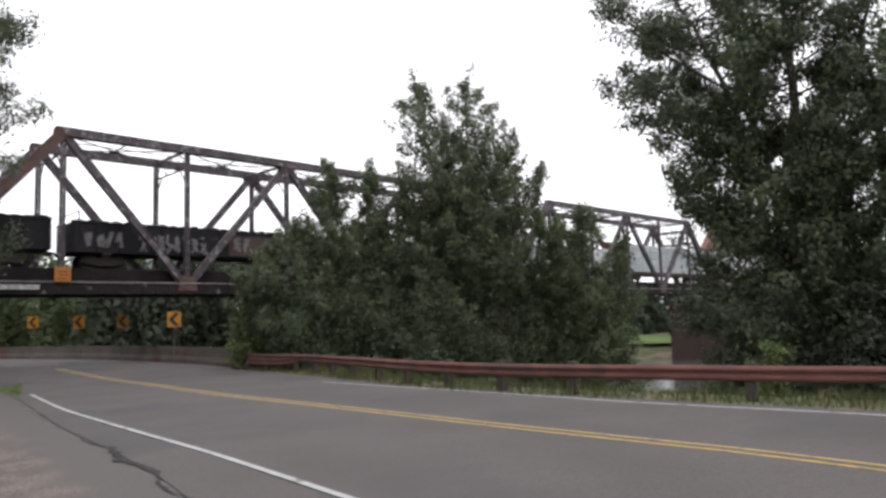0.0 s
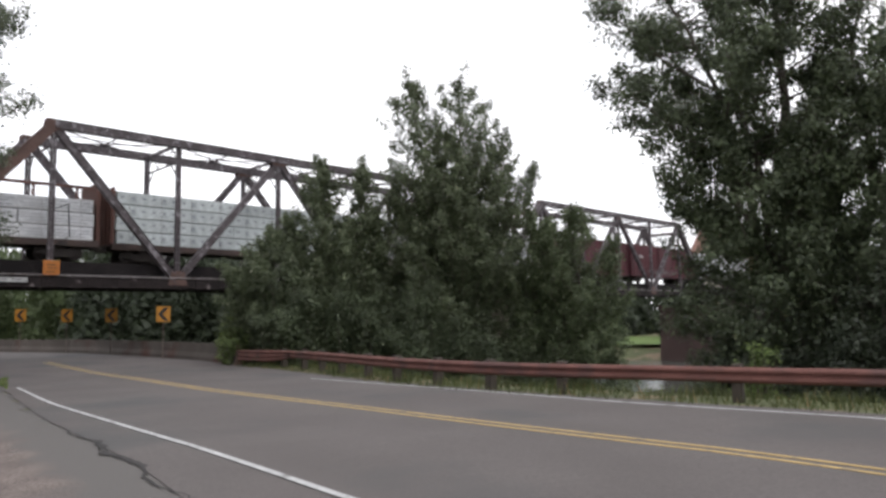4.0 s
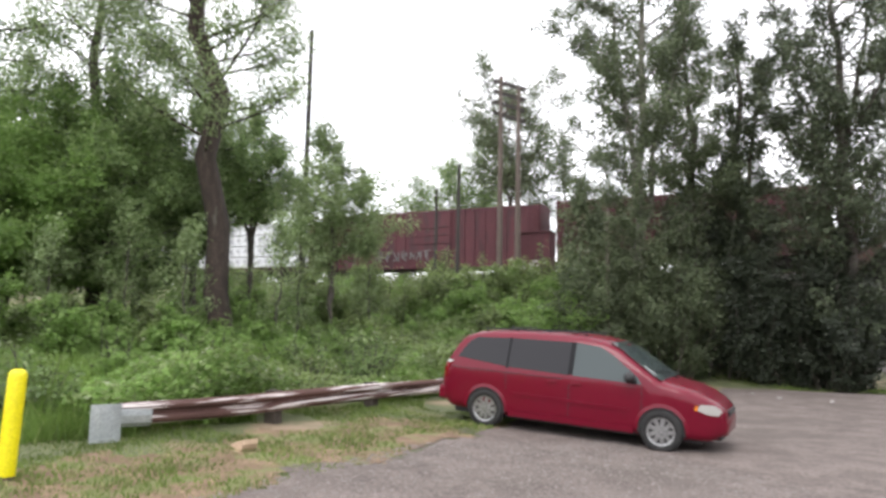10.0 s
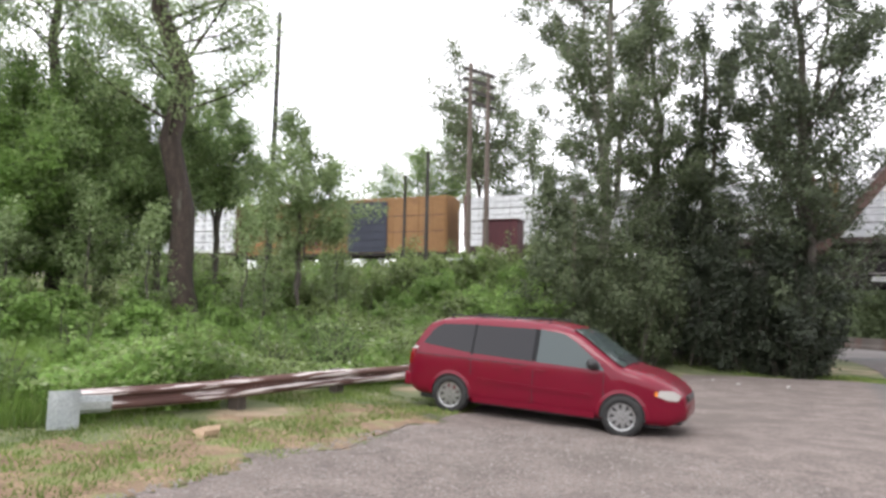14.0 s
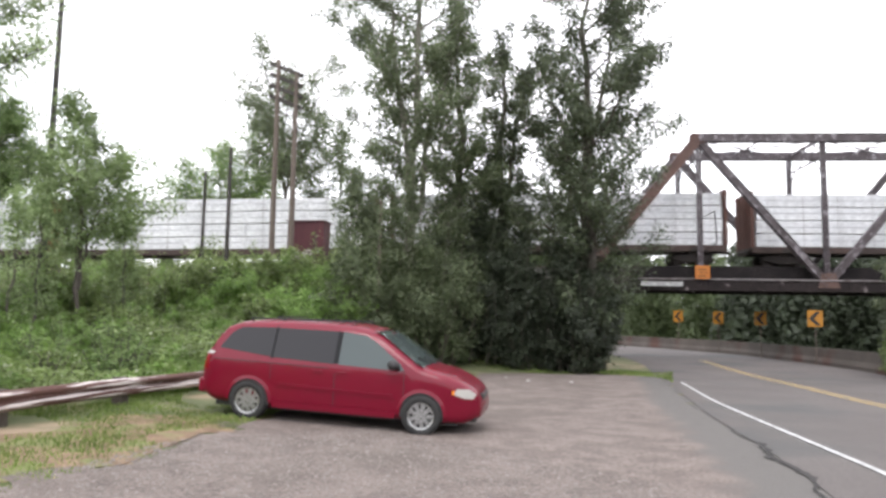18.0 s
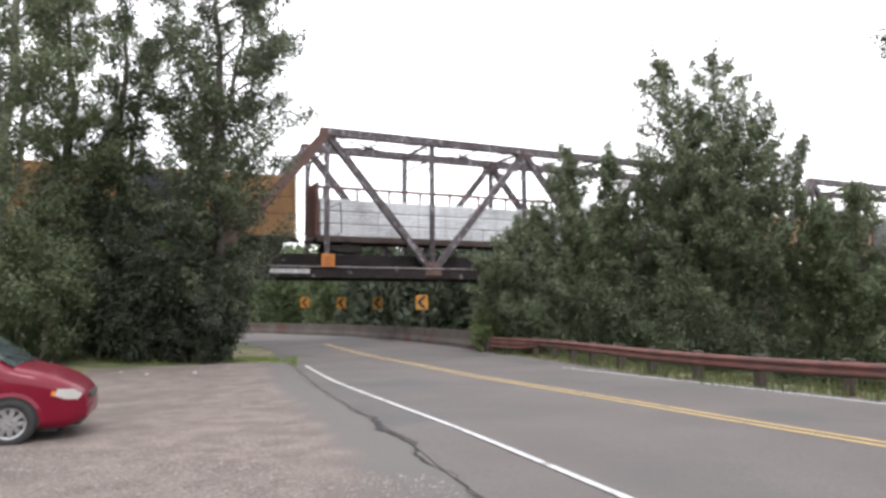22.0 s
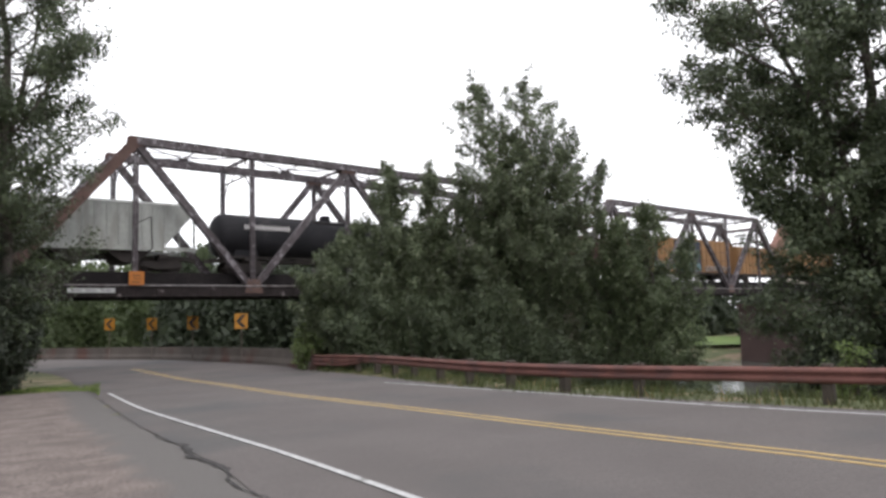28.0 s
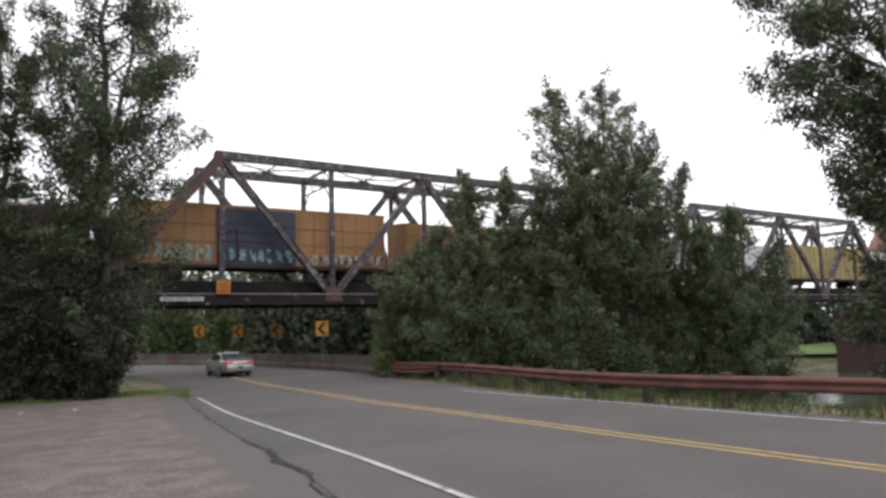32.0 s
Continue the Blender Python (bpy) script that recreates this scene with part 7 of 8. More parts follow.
def centerbeam(L, wrap, seed, label, rows=4, prints=True, tops=True, bare=False, steel=None, layers=False):
    """Flat wagon with a centre frame and bundles of lumber to both sides."""
    steel = steel or M_CAR_BROWN
    root, h = wagon("lumber_wagon", L, label)
    rng = random.Random(seed)
    b = bmesh.new()
    box(b, -h, h, -1.42, 1.42, 1.1, 1.24)
    box(b, -h, h, -1.44, -1.38, 0.86, 1.22)
    box(b, -h, h, 1.38, 1.44, 0.86, 1.22)
    part("deck", b, M_CAR_BROWN if bare else M_CAR_UMBER, root)
    for s in (-1, 1):
        b = bmesh.new()
        x = s * (h - 0.06)
        box(b, x - 0.06, x + 0.06, -1.4, 1.4, 1.24, 4.75)
        wall = part("end_bulkhead", b, steel, root)
        for y in (-1.3, -0.65, 0, 0.65, 1.3):
            shared(("bulkhead_post", steel.name), lambda: box(bmesh.new(), -0.05, 0.05, -0.05, 0.05, 1.24, 4.7), steel, "bulkhead_post", wall, pose(x + s * 0.11, y, 0))
    b = bmesh.new()
    box(b, -h + 0.1, h - 0.1, -0.09, 0.09, 4.58, 4.75)
    for k in range(9):
        x = -h + 0.8 + k * (2 * h - 1.6) / 8
        box(b, x - 0.08, x + 0.08, -0.06, 0.06, 1.24, 4.6)
    part("centre_beam", b, steel if not bare else M_CAR_BROWN, root)
    n = 5
    run = 2 * h - 0.5
    bl, bh = run / n, 0.83
    plain = not prints and not bare
    gap = 0.03 if bare else 0.008
    for r in range(rows):
        for k in range(n):
            for s in (-1, 1):
                if r == rows - 1 and not tops and rng.random() < 0.5:
                    continue
                x = -h + 0.25 + bl * (k + 0.5)
                key = ("bundle", round(bl, 2), wrap.name, gap)
                ob = shared(key, lambda: box(bmesh.new(), -bl / 2 + gap, bl / 2 - gap, -0.6, 0.6, 0.02, bh - 0.04, 0.02), wrap, "timber_pack", root,
                            pose(x + rng.uniform(-0.04, 0.04), s * 0.75 + rng.uniform(-0.015, 0.015), 1.24 + r * bh))
    if prints and not bare:
        for r in range(rows):
            b = bmesh.new()
            for k in range(n * 6):
                x = -h + 0.25 + run * (k + 0.5) / (n * 6)
                z = 1.24 + r * bh + 0.36
                box(b, x - 0.1, x + 0.1, -1.378, -1.371, z + 0.02, z + 0.15)
                if k % 3 == 1:
                    box(b, x - 0.2, x + 0.2, -1.378, -1.371, z - 0.1, z - 0.05)
            tagged(part("wrap_print", b, M_PRINT, root, "blue-grey printed marks on the wrap"), kind="stuff")
    if plain:
        for r in range(rows):
            for q in (0.17, 0.36, 0.55) if layers else (0.4,):
                b = bmesh.new()
                for k in range(n):
                    x, z = -h + 0.25 + bl * (k + 0.5) + rng.uniform(-0.05, 0.05), 1.24 + r * bh + q + rng.uniform(-0.03, 0.03)
                    w = bl / 2 - rng.uniform(0.05, 0.5)
                    box(b, x - w, x + w, -1.378, -1.366, z, z + 0.028)
                tagged(part("board_gap", b, M_PRINT, root, "dark gaps between layers of boards"), kind="stuff")
    for k in range(10):
        b = bmesh.new()
        x = -h + 1.0 + k * (2 * h - 2) / 9
        bar(b, (x, -1.385, 1.2), (x, -1.385, 1.24 + rows * bh - 0.02), 0.04 if bare else 0.022, 0.012)
        part("tie_strap", b, M_UNDER if bare else M_STEEL_PALE, root)
    if bare:
        for x in (-h + 1.3, -2.4, 2.6, h - 1.0):
            b = bmesh.new()
            for k in range(20):
                w = rng.uniform(0.15, 0.5)
                box(b, x - w, x + w, -1.392, -1.36, 1.3 + k * 0.165, 1.375 + k * 0.165)
            tagged(part("dunnage", b, M_UNDER, root, "dark gaps and sticks between the boards"), kind="stuff")
    return root


def boxcar(L, H, paint, door, seed, label, door_x=0.0, door_w=3.2, tags=(), ribs=14, roof=None, marks=()):
    root, h = wagon("boxcar", L, label)
    b = bmesh.new()
    box(b, -h, h, -1.47, 1.47, 1.02, H - 0.25, 0.03)
    part("body_shell", b, paint, root)
    for k in range(ribs + 1):
        x = -h + 0.12 + k * (2 * h - 0.24) / ribs
        if abs(x - door_x) > door_w / 2 + 0.1:
            for s in (-1, 1):
                shared(("rib", H, paint.name), lambda: box(bmesh.new(), -0.05, 0.05, -0.04, 0.04, 1.05, H - 0.3), paint, "side_rib", root, pose(x, s * 1.5, 0))
    b = bmesh.new()
    prism(b, [(-1.53, H - 0.28), (1.53, H - 0.28), (1.5, H - 0.16), (0, H), (-1.5, H - 0.16)], -h - 0.04, h + 0.04)
    rf = part("roof", b, roof or paint, root)
    rf.matrix_basis = Matrix(((0, 1, 0, 0), (-1, 0, 0, 0), (0, 0, 1, 0), (0, 0, 0, 1)))
    for s in (-1, 1):
        b = bmesh.new()
        box(b, door_x - door_w / 2, door_x + door_w / 2, s * 1.53 - 0.05, s * 1.53 + 0.05, 1.08, H - 0.42)
        leaf = part("sliding_door", b, door, root)
        for k in range(5):
            shared(("door_rib", door_w, door.name), lambda: box(bmesh.new(), -door_w / 2 + 0.1, door_w / 2 - 0.1, -0.03, 0.03, 0, 0.12), door, "door_rib", leaf, pose(door_x, s * 1.6, 1.4 + k * (H - 2.2) / 5))
        b = bmesh.new()
        box(b, -h, h, s * 1.5 - 0.05, s * 1.5 + 0.05, 0.85, 1.04)
        part("side_sill", b, M_UNDER if paint is not M_CAR_RED else M_CAR_RED, root)
        ladder(root, s * (h - 0.35), -1.6, 0.9, H - 0.5, paint)
    if paint is M_CAR_TAN:
        for z in (2.45, 3.55):
            for x0, x1 in ((-h + 0.1, door_x - door_w / 2 - 0.05), (door_x + door_w / 2 + 0.05, h - 0.1)):
                b = bmesh.new()
                box(b, x0, x1, -1.5, -1.47, z - 0.025, z + 0.025)
                part("panel_seam", b, M_CAR_BROWN, root)
    for i, (x0, x1, z0, z1, ma) in enumerate(tags):
        scrawl(root, x0, x1, z0, z1, -1.64, ma, seed + i, thick=0.085)
    lettering(root, marks, -1.548)
    return root


def gondola(L, H, paint, label, tags=(), marks=(), seed=0, panels=()):
    root, h = wagon("gondola_wagon", L, label)
    b = bmesh.new()
    for s in (-1, 1):
        box(b, -h, h, s * 1.45 - 0.03, s * 1.45 + 0.03, 1.0, H)
        box(b, s * h - 0.03, s * h + 0.03, -1.45, 1.45, 1.0, H)
    box(b, -h, h, -1.45, 1.45, 0.98, 1.06)
    part("body_shell", b, paint, root)
    b = bmesh.new()
    for s in (-1, 1):
        box(b, -h - 0.05, h + 0.05, s * 1.47 - 0.07, s * 1.47 + 0.07, H - 0.02, H + 0.12)
        for k in range(15):
            shared(("stake", H), lambda: box(bmesh.new(), -0.07, 0.07, -0.06, 0.06, 1.0, H - 0.02), paint, "side_stake", root, pose(-h + 0.1 + k * (2 * h - 0.2) / 14, s * 1.54, 0))
    part("top_chord", b, paint, root)
    b = bmesh.new()
    rng = random.Random(seed)
    for k in range(26):
        x = -h + 0.4 + k * (2 * h - 0.8) / 25
        box(b, x - 0.22, x + 0.22, -1.52, -1.44, H + 0.12, H + 0.12 + rng.uniform(0.03, 0.1))
    tagged(part("top_cleats", b, paint, root), kind="stuff")
    for x0, x1, z0, z1, ma in panels:
        b = bmesh.new()
        box(b, x0, x1, -1.604, -1.596, z0, z1)
        part("painted_panel", b, ma, root, "sprayed patch of paint")
    for i, (x0, x1, z0, z1, ma) in enumerate(tags):
        scrawl(root, x0, x1, z0, z1, -1.61, ma, seed + i)
    lettering(root, marks, -1.6)
    return root


def hopper(L, H, paint, label, marks=()):
    """Covered hopper: sloping ends and bays below."""
    root, h = wagon("hopper_wagon", L, label)
    b = bmesh.new()
    prism(b, [(-h + 0.15, H - 0.3), (-h + 0.15, H - 0.8), (-h + 2.0, 1.55), (h - 2.0, 1.55), (h - 0.15, H - 0.8), (h - 0.15, H - 0.3)], -1.52, 1.52)
    part("body_shell", b, paint, root)
    for k in range(16):
        for s in (-1, 1):
            shared(("hopper_rib", H, paint.name), lambda: box(bmesh.new(), -0.04, 0.04, -0.04, 0.04, 1.6, H - 0.35), paint, "side_rib", root, pose(-h + 2.0 + k * (2 * h - 4.0) / 15, s * 1.55, 0))
    b = bmesh.new()
    prism(b, [(-1.55, H - 0.32), (1.55, H - 0.32), (1.1, H - 0.1), (0.4, H), (-0.4, H), (-1.1, H - 0.1)], -h + 0.1, h - 0.1)
    rf = part("roof", b, paint, root)
    rf.matrix_basis = Matrix(((0, 1, 0, 0), (-1, 0, 0, 0), (0, 0, 1, 0), (0, 0, 0, 1)))
    for k in range(3):
        x = (k - 1) * (2 * h - 5.0) / 3
        b = bmesh.new()
        prism(b, [(x - 1.7, 1.56), (x + 1.7, 1.56), (x + 0.4, 0.6), (x - 0.4, 0.6)], -1.3, 1.3)
        part("discharge_bay", b, M_UNDER, root)
    b = bmesh.new()
    for s in (-1, 1):
        box(b, -h, h, s * 1.5 - 0.06, s * 1.5 + 0.06, 1.3, 1.56)
        for t in (-1, 1):
            bar(b, (t * (h - 0.1), s * 1.35, 1.2), (t * (h - 0.1), s * 1.35, H - 0.7), 0.1, 0.1)
    part("side_sill", b, paint, root)
    for s in (-1, 1):
        ladder(root, s * (h - 0.3), -1.56, 1.2, H - 0.3, paint)
    lettering(root, marks, -1.6)
    return root


def tank(L, r, paint, label, marks=(), dome=True, zc=None):
    root, h = wagon("tank_wagon", L, label)
    zc = zc or 1.15 + r
    b = bmesh.new()
    prof = [(-h + 0.1, 0.3), (-h + 0.14, 0.62), (-h + 0.3, 0.88), (-h + 0.55, 1.0), (-h * 0.5, 1.0), (0, 1.0), (h * 0.5, 1.0), (h - 0.55, 1.0), (h - 0.3, 0.88), (h - 0.14, 0.62), (h - 0.1, 0.3)]
    rings = [[b.verts.new((x, q * r * math.cos(k * math.tau / 32), zc + q * r * math.sin(k * math.tau / 32))) for k in range(32)] for x, q in prof]
    for a, c in zip(rings[:-1], rings[1:]):
        for k in range(32):
            b.faces.new((a[k], a[(k + 1) % 32], c[(k + 1) % 32], c[k]))
    b.faces.new(rings[0])
    b.faces.new(rings[-1])
    bmesh.ops.recalc_face_normals(b, faces=b.faces)
    part("tank_barrel", b, paint, root, smooth=True)
    for x in (-h * 0.72, -h * 0.3, h * 0.3, h * 0.72):
        b = bmesh.new()
        bmesh.ops.create_cone(b, cap_ends=False, segments=32, radius1=r + 0.012, radius2=r + 0.012, depth=0.1, matrix=Matrix.Translation((x, 0, zc)) @ pose(0, 0, 0, 0, 90))
        part("barrel_seam", b, paint, root)
    if dome:
        b = bmesh.new()
        rod(b, (0.4, 0, zc + r - 0.1), (0.4, 0, zc + r + 0.3), 0.42, seg=18)
        rod(b, (0.4, 0, zc + r + 0.3), (0.4, 0, zc + r + 0.38), 0.3, seg=18)
        part("manway", b, paint, root)
        b = bmesh.new()
        for x in (-0.9, 1.7):
            bar(b, (x, -0.7, zc + r - 0.2), (x, -0.7, zc + r + 0.7), 0.04, 0.04)
        bar(b, (-0.9, -0.7, zc + r + 0.7), (1.7, -0.7, zc + r + 0.7), 0.04, 0.04)
        box(b, -1.0, 1.8, -1.0, -0.45, zc + r - 0.32, zc + r - 0.26)
        part("platform_rail", b, M_UNDER, root)
    for x in (-h + 2.0, h - 2.0):
        b = bmesh.new()
        prism(b, [(x - 0.9, 1.05), (x + 0.9, 1.05), (x + 0.7, zc - r * 0.5), (x - 0.7, zc - r * 0.5)], -1.1, 1.1)
        part("saddle", b, paint if paint is M_CAR_BLACK else M_UNDER, root)
    b = bmesh.new()
    for s in (-1, 1):
        for t in (-1, 1):
            bar(b, (t * h, s * 1.35, 1.1), (t * h, s * 1.35, 2.0), 0.04, 0.04)
        bar(b, (-h, s * 1.35, 1.12), (h, s * 1.35, 1.12), 0.08, 0.08)
    part("hand_rail", b, M_UNDER, root)
    lettering(root, marks, -r - 0.01)
    return root


def coil_wagon(L, label):
    """Low wagon under a rounded grey hood."""
    root, h = wagon("coil_wagon", L, label)
    b = bmesh.new()
    for s in (-1, 1):
        box(b, -h, h, s * 1.4 - 0.06, s * 1.4 + 0.06, 0.95, 1.95)
    box(b, -h, h, -1.4, 1.4, 0.95, 1.05)
    part("body_shell", b, M_CAR_RED, root)
    for k in range(3):
        x0, x1 = -h + 0.1 + k * (2 * h - 0.2) / 3, -h + 0.07 + (k + 1) * (2 * h - 0.2) / 3
        b = bmesh.new()
        prism(b, [(-1.44, 1.95), (1.44, 1.95), (1.42, 2.75), (1.25, 3.2), (0.8, 3.45), (0, 3.52), (-0.8, 3.45), (-1.25, 3.2), (-1.42, 2.75)], x0, x1)
        hood = part("hood", b, M_CAR_GREY, root, "rounded grey steel hood")
        hood.matrix_basis = Matrix(((0, 1, 0, 0), (-1, 0, 0, 0), (0, 0, 1, 0), (0, 0, 0, 1)))
        b = bmesh.new()
        box(b, (x0 + x1) / 2 - 0.2, (x0 + x1) / 2 + 0.2, -0.1, 0.1, 3.5, 3.75)
        part("lifting_lug", b, M_CAR_GREY, root)
    return root


TAG = lambda x0, x1, z0, z1, ma: (x0, x1, z0, z1, ma)
# front of each wagon and its build, from the first to the last
TRAIN = [
    (-39.4, 19.9, lambda L: gondola(L, 2.75, M_CAR_BLACK, "black gondola wagon with sprayed lettering", [TAG(-6, -2, 1.2, 2.3, M_TAG_PALE)], [], 1)),
    (-19.5, 19.8, lambda L: gondola(L, 2.75, M_CAR_BLACK, "black gondola wagon with sprayed lettering", [TAG(-3, 4, 1.2, 2.3, M_TAG_PALE)], [], 2)),
    (0.3, 19.65, lambda L: gondola(L, 2.75, M_CAR_BLACK, "black gondola wagon, half brown, with pale sprayed letters", [TAG(-8.6, -6.0, 1.3, 2.3, M_TAG_DIM), TAG(-5.4, -1.0, 1.1, 2.3, M_TAG_DIM), TAG(1.0, 2.4, 1.3, 2.4, M_TAG_DIM), TAG(3.4, 6.2, 1.2, 2.3, M_TAG_DIM)], [], 3, [(0.6, 6.4, 1.1, 2.5, M_CAR_UMBER)])),
    (19.95, 19.7, lambda L: gondola(L, 2.75, M_CAR_BLACK, "black gondola wagon with an orange panel and pale letters", [TAG(-7.6, -2.9, 1.15, 2.1, M_TAG_PALE), TAG(-2.3, 2.4, 1.15, 2.15, M_TAG_PALE), TAG(4.2, 6.4, 1.8, 2.3, M_CAR_BROWN)], [], 4, [(3.7, 6.6, 1.5, 2.6, M_TAG_ORANGE), (7.0, 9.6, 1.1, 2.5, M_CAR_UMBER)])),
    (39.65, 22.0, lambda L: centerbeam(L, M_WRAP, 1, "brown lumber wagon with pale layered boards below its centre beam", prints=False, rows=3, layers=True)),
    (61.65, 21.45, lambda L: centerbeam(L, M_WRAP_TEAL, 2, "brown lumber wagon loaded with pale teal bundles")),
    (83.1, 21.6, lambda L: centerbeam(L, M_WRAP, 3, "brown lumber wagon loaded with white-wrapped bundles")),
    (104.7, 17.5, lambda L: boxcar(L, 5.0, M_CAR_RED, M_CAR_RED, 5, "oxide red ribbed boxcar with pale graffiti", 0.5, 3.0, [TAG(-3.6, 0.4, 1.3, 2.1, M_TAG_DIM)], 22, marks=[(-6.2, -4.8, 3.2, 3.45), (-6.2, -4.2, 2.5, 2.7)])),
    (122.2, 16.8, lambda L: boxcar(L, 5.0, M_CAR_RED, M_CAR_RED, 6, "oxide red ribbed boxcar with pale graffiti", 0.5, 3.0, [TAG(-4, 3.6, 1.15, 1.8, M_TAG_DIM)], 22, marks=[(-6.2, -4.8, 3.2, 3.45)])),
    (139.0, 20.4, lambda L: centerbeam(L, M_WRAP, 5, "brown lumber wagon loaded with white-wrapped bundles")),
    (159.4, 16.8, lambda L: boxcar(L, 5.0, M_CAR_TAN, M_CAR_NAVY, 7, "yellow-tan boxcar with a dark door and red lower panel", 2.0, 3.0, [TAG(-5, -1, 1.2, 2.2, M_CAR_RED)], 16)),
    (176.2, 22.1, lambda L: centerbeam(L, M_WRAP, 6, "lumber wagon loaded with white-wrapped bundles", prints=False)),
    (198.3, 22.1, lambda L: centerbeam(L, M_WRAP, 8, "lumber wagon loaded with white-wrapped bundles", prints=False, steel=M_CAR_TAN)),
    (220.4, 22.1, lambda L: centerbeam(L, M_WRAP, 10, "lumber wagon loaded with white-wrapped bundles", prints=False)),
    (242.5, 22.1, lambda L: centerbeam(L, M_WRAP, 12, "lumber wagon loaded with white-wrapped bundles", prints=False)),
    (264.6, 21.8, lambda L: centerbeam(L, M_WRAP, 14, "lumber wagon with brown end bulkheads and white-wrapped bundles", prints=False)),
    (286.4, 15.0, lambda L: hopper(L, 4.5, M_CAR_GREY, "grey covered hopper wagon")),
    (301.4, 17.6, lambda L: boxcar(L, 5.05, M_CAR_TAN, M_CAR_NAVY, 9, "yellow-tan boxcar with a dark blue door and graffiti", 0.4, 4.4, [TAG(-7.4, -2.4, 1.15, 2.3, M_TAG_PALE), TAG(-5.4, -3.9, 3.4, 3.9, M_TAG_ORANGE)], 16)),
    (319.0, 21.6, lambda L: centerbeam(L, M_WRAP, 16, "brown lumber wagon, its white-wrapped bundles below the centre beam", prints=False, rows=3, layers=True)),
    (340.6, 14.9, lambda L: coil_wagon(L, "oxide red coil wagon with rounded grey hoods")),
    (355.5, 21.2, lambda L: centerbeam(L, M_LUMBER, 18, "brown lumber wagon loaded with bare sawn timber", bare=True)),
    (376.7, 20.3, lambda L: boxcar(L, 5.0, M_CAR_SLATE, M_CAR_SLATE, 11, "grey boxcar with graffiti along its lower side", 2.0, 4.2, [TAG(-8, -2, 1.2, 1.9, M_TAG_DARK), TAG(-9.5, 6, 1.7, 2.0, M_TAG_ORANGE), TAG(5, 9, 1.2, 1.8, M_TAG_TEAL)], 18)),
    (397.0, 15.1, lambda L: hopper(L, 4.5, M_CAR_GREY, "grey covered hopper wagon")),
    (412.1, 17.7, lambda L: tank(L, 1.5, M_CAR_BLACK, "black tank wagon with white lettering", [(-6.6, -3.2, 3.0, 3.3)])),
    (429.8, 14.3, lambda L: tank(L, 1.45, M_CAR_CREAM, "cream-coloured tank wagon with grimy streaks", (), False)),
    (444.1, 15.7, lambda L: hopper(L, 4.4, M_CAR_RED, "oxide red covered hopper wagon with pale streaks", [(-3.8, -2.6, 2.6, 3.0), (3.6, 4.8, 2.6, 3.0)])),
    (459.8, 18.3, lambda L: boxcar(L, 5.05, M_CAR_TAN, M_CAR_NAVY, 13, "yellow-tan boxcar with dark doors and graffiti", -0.8, 5.2, [TAG(-8.4, -3.8, 1.2, 2.3, M_TAG_TEAL), TAG(-3.2, 1.4, 1.2, 2.1, M_TAG_TEAL), TAG(2.2, 8.4, 1.15, 1.9, M_TAG_PALE), TAG(2.4, 8.2, 1.15, 1.9, M_TAG_DARK)], 16)),
    (478.8, 28.2, lambda L: boxcar(L, 4.6, M_CAR_TAN, M_CAR_TAN, 15, "long yellow-tan ribbed steel boxcar", 0.0, 3.2, [], 30)),
    (507.0, 21.2, lambda L: centerbeam(L, M_WRAP, 20, "lumber wagon loaded with white-wrapped bundles", prints=False)),
    (528.2, 18.0, lambda L: boxcar(L, 5.0, M_CAR_YELLOW, M_CAR_YELLOW, 17, "pale yellow boxcar with dirty streaks", 0.0, 3.2, [], 16)),
    (546.2, 21.5, lambda L: centerbeam(L, M_WRAP, 22, "lumber wagon loaded with white-wrapped bundles")),
]
SPEED = 14.55
wagons = [(make(L), u + L / 2) for u, L, make in TRAIN]


# ---- poles ----
def pole(name, az, d, z1, r, label, material, tilt=0.0):
    x, y = polar(az, d)
    z0 = float(height(x, y))
    root = empty(name, pose(x, y, z0 - 0.2, 0, tilt, 0), label, "utility pole")
    b = bmesh.new()
    rod(b, (0, 0, 0), (0, 0, z1 - z0 + 0.2), r, r * 0.62, 12)
    part("shaft", b, material, root, smooth=False)
    return root


pole("utility_pole", -77.6, 36, 1.8 + 0.4158 * 36, 0.17, "tall bare dark wooden pole", M_POLE_DARK, tilt=0.4)
pole("utility_pole", -65.2, 39, 1.8 + 0.2306 * 39, 0.13, "short dark wooden pole", M_POLE_DARK)
pole("pole_stub", -53.4, 29, 1.8 + 0.165 * 29, 0.11, "pale grey cut-off pole beside the bushes", M_POLE)
pole("utility_pole", -67.0, 39.5, 1.8 + 0.1944 * 39.5, 0.11, "short dark wooden pole", M_POLE_DARK)


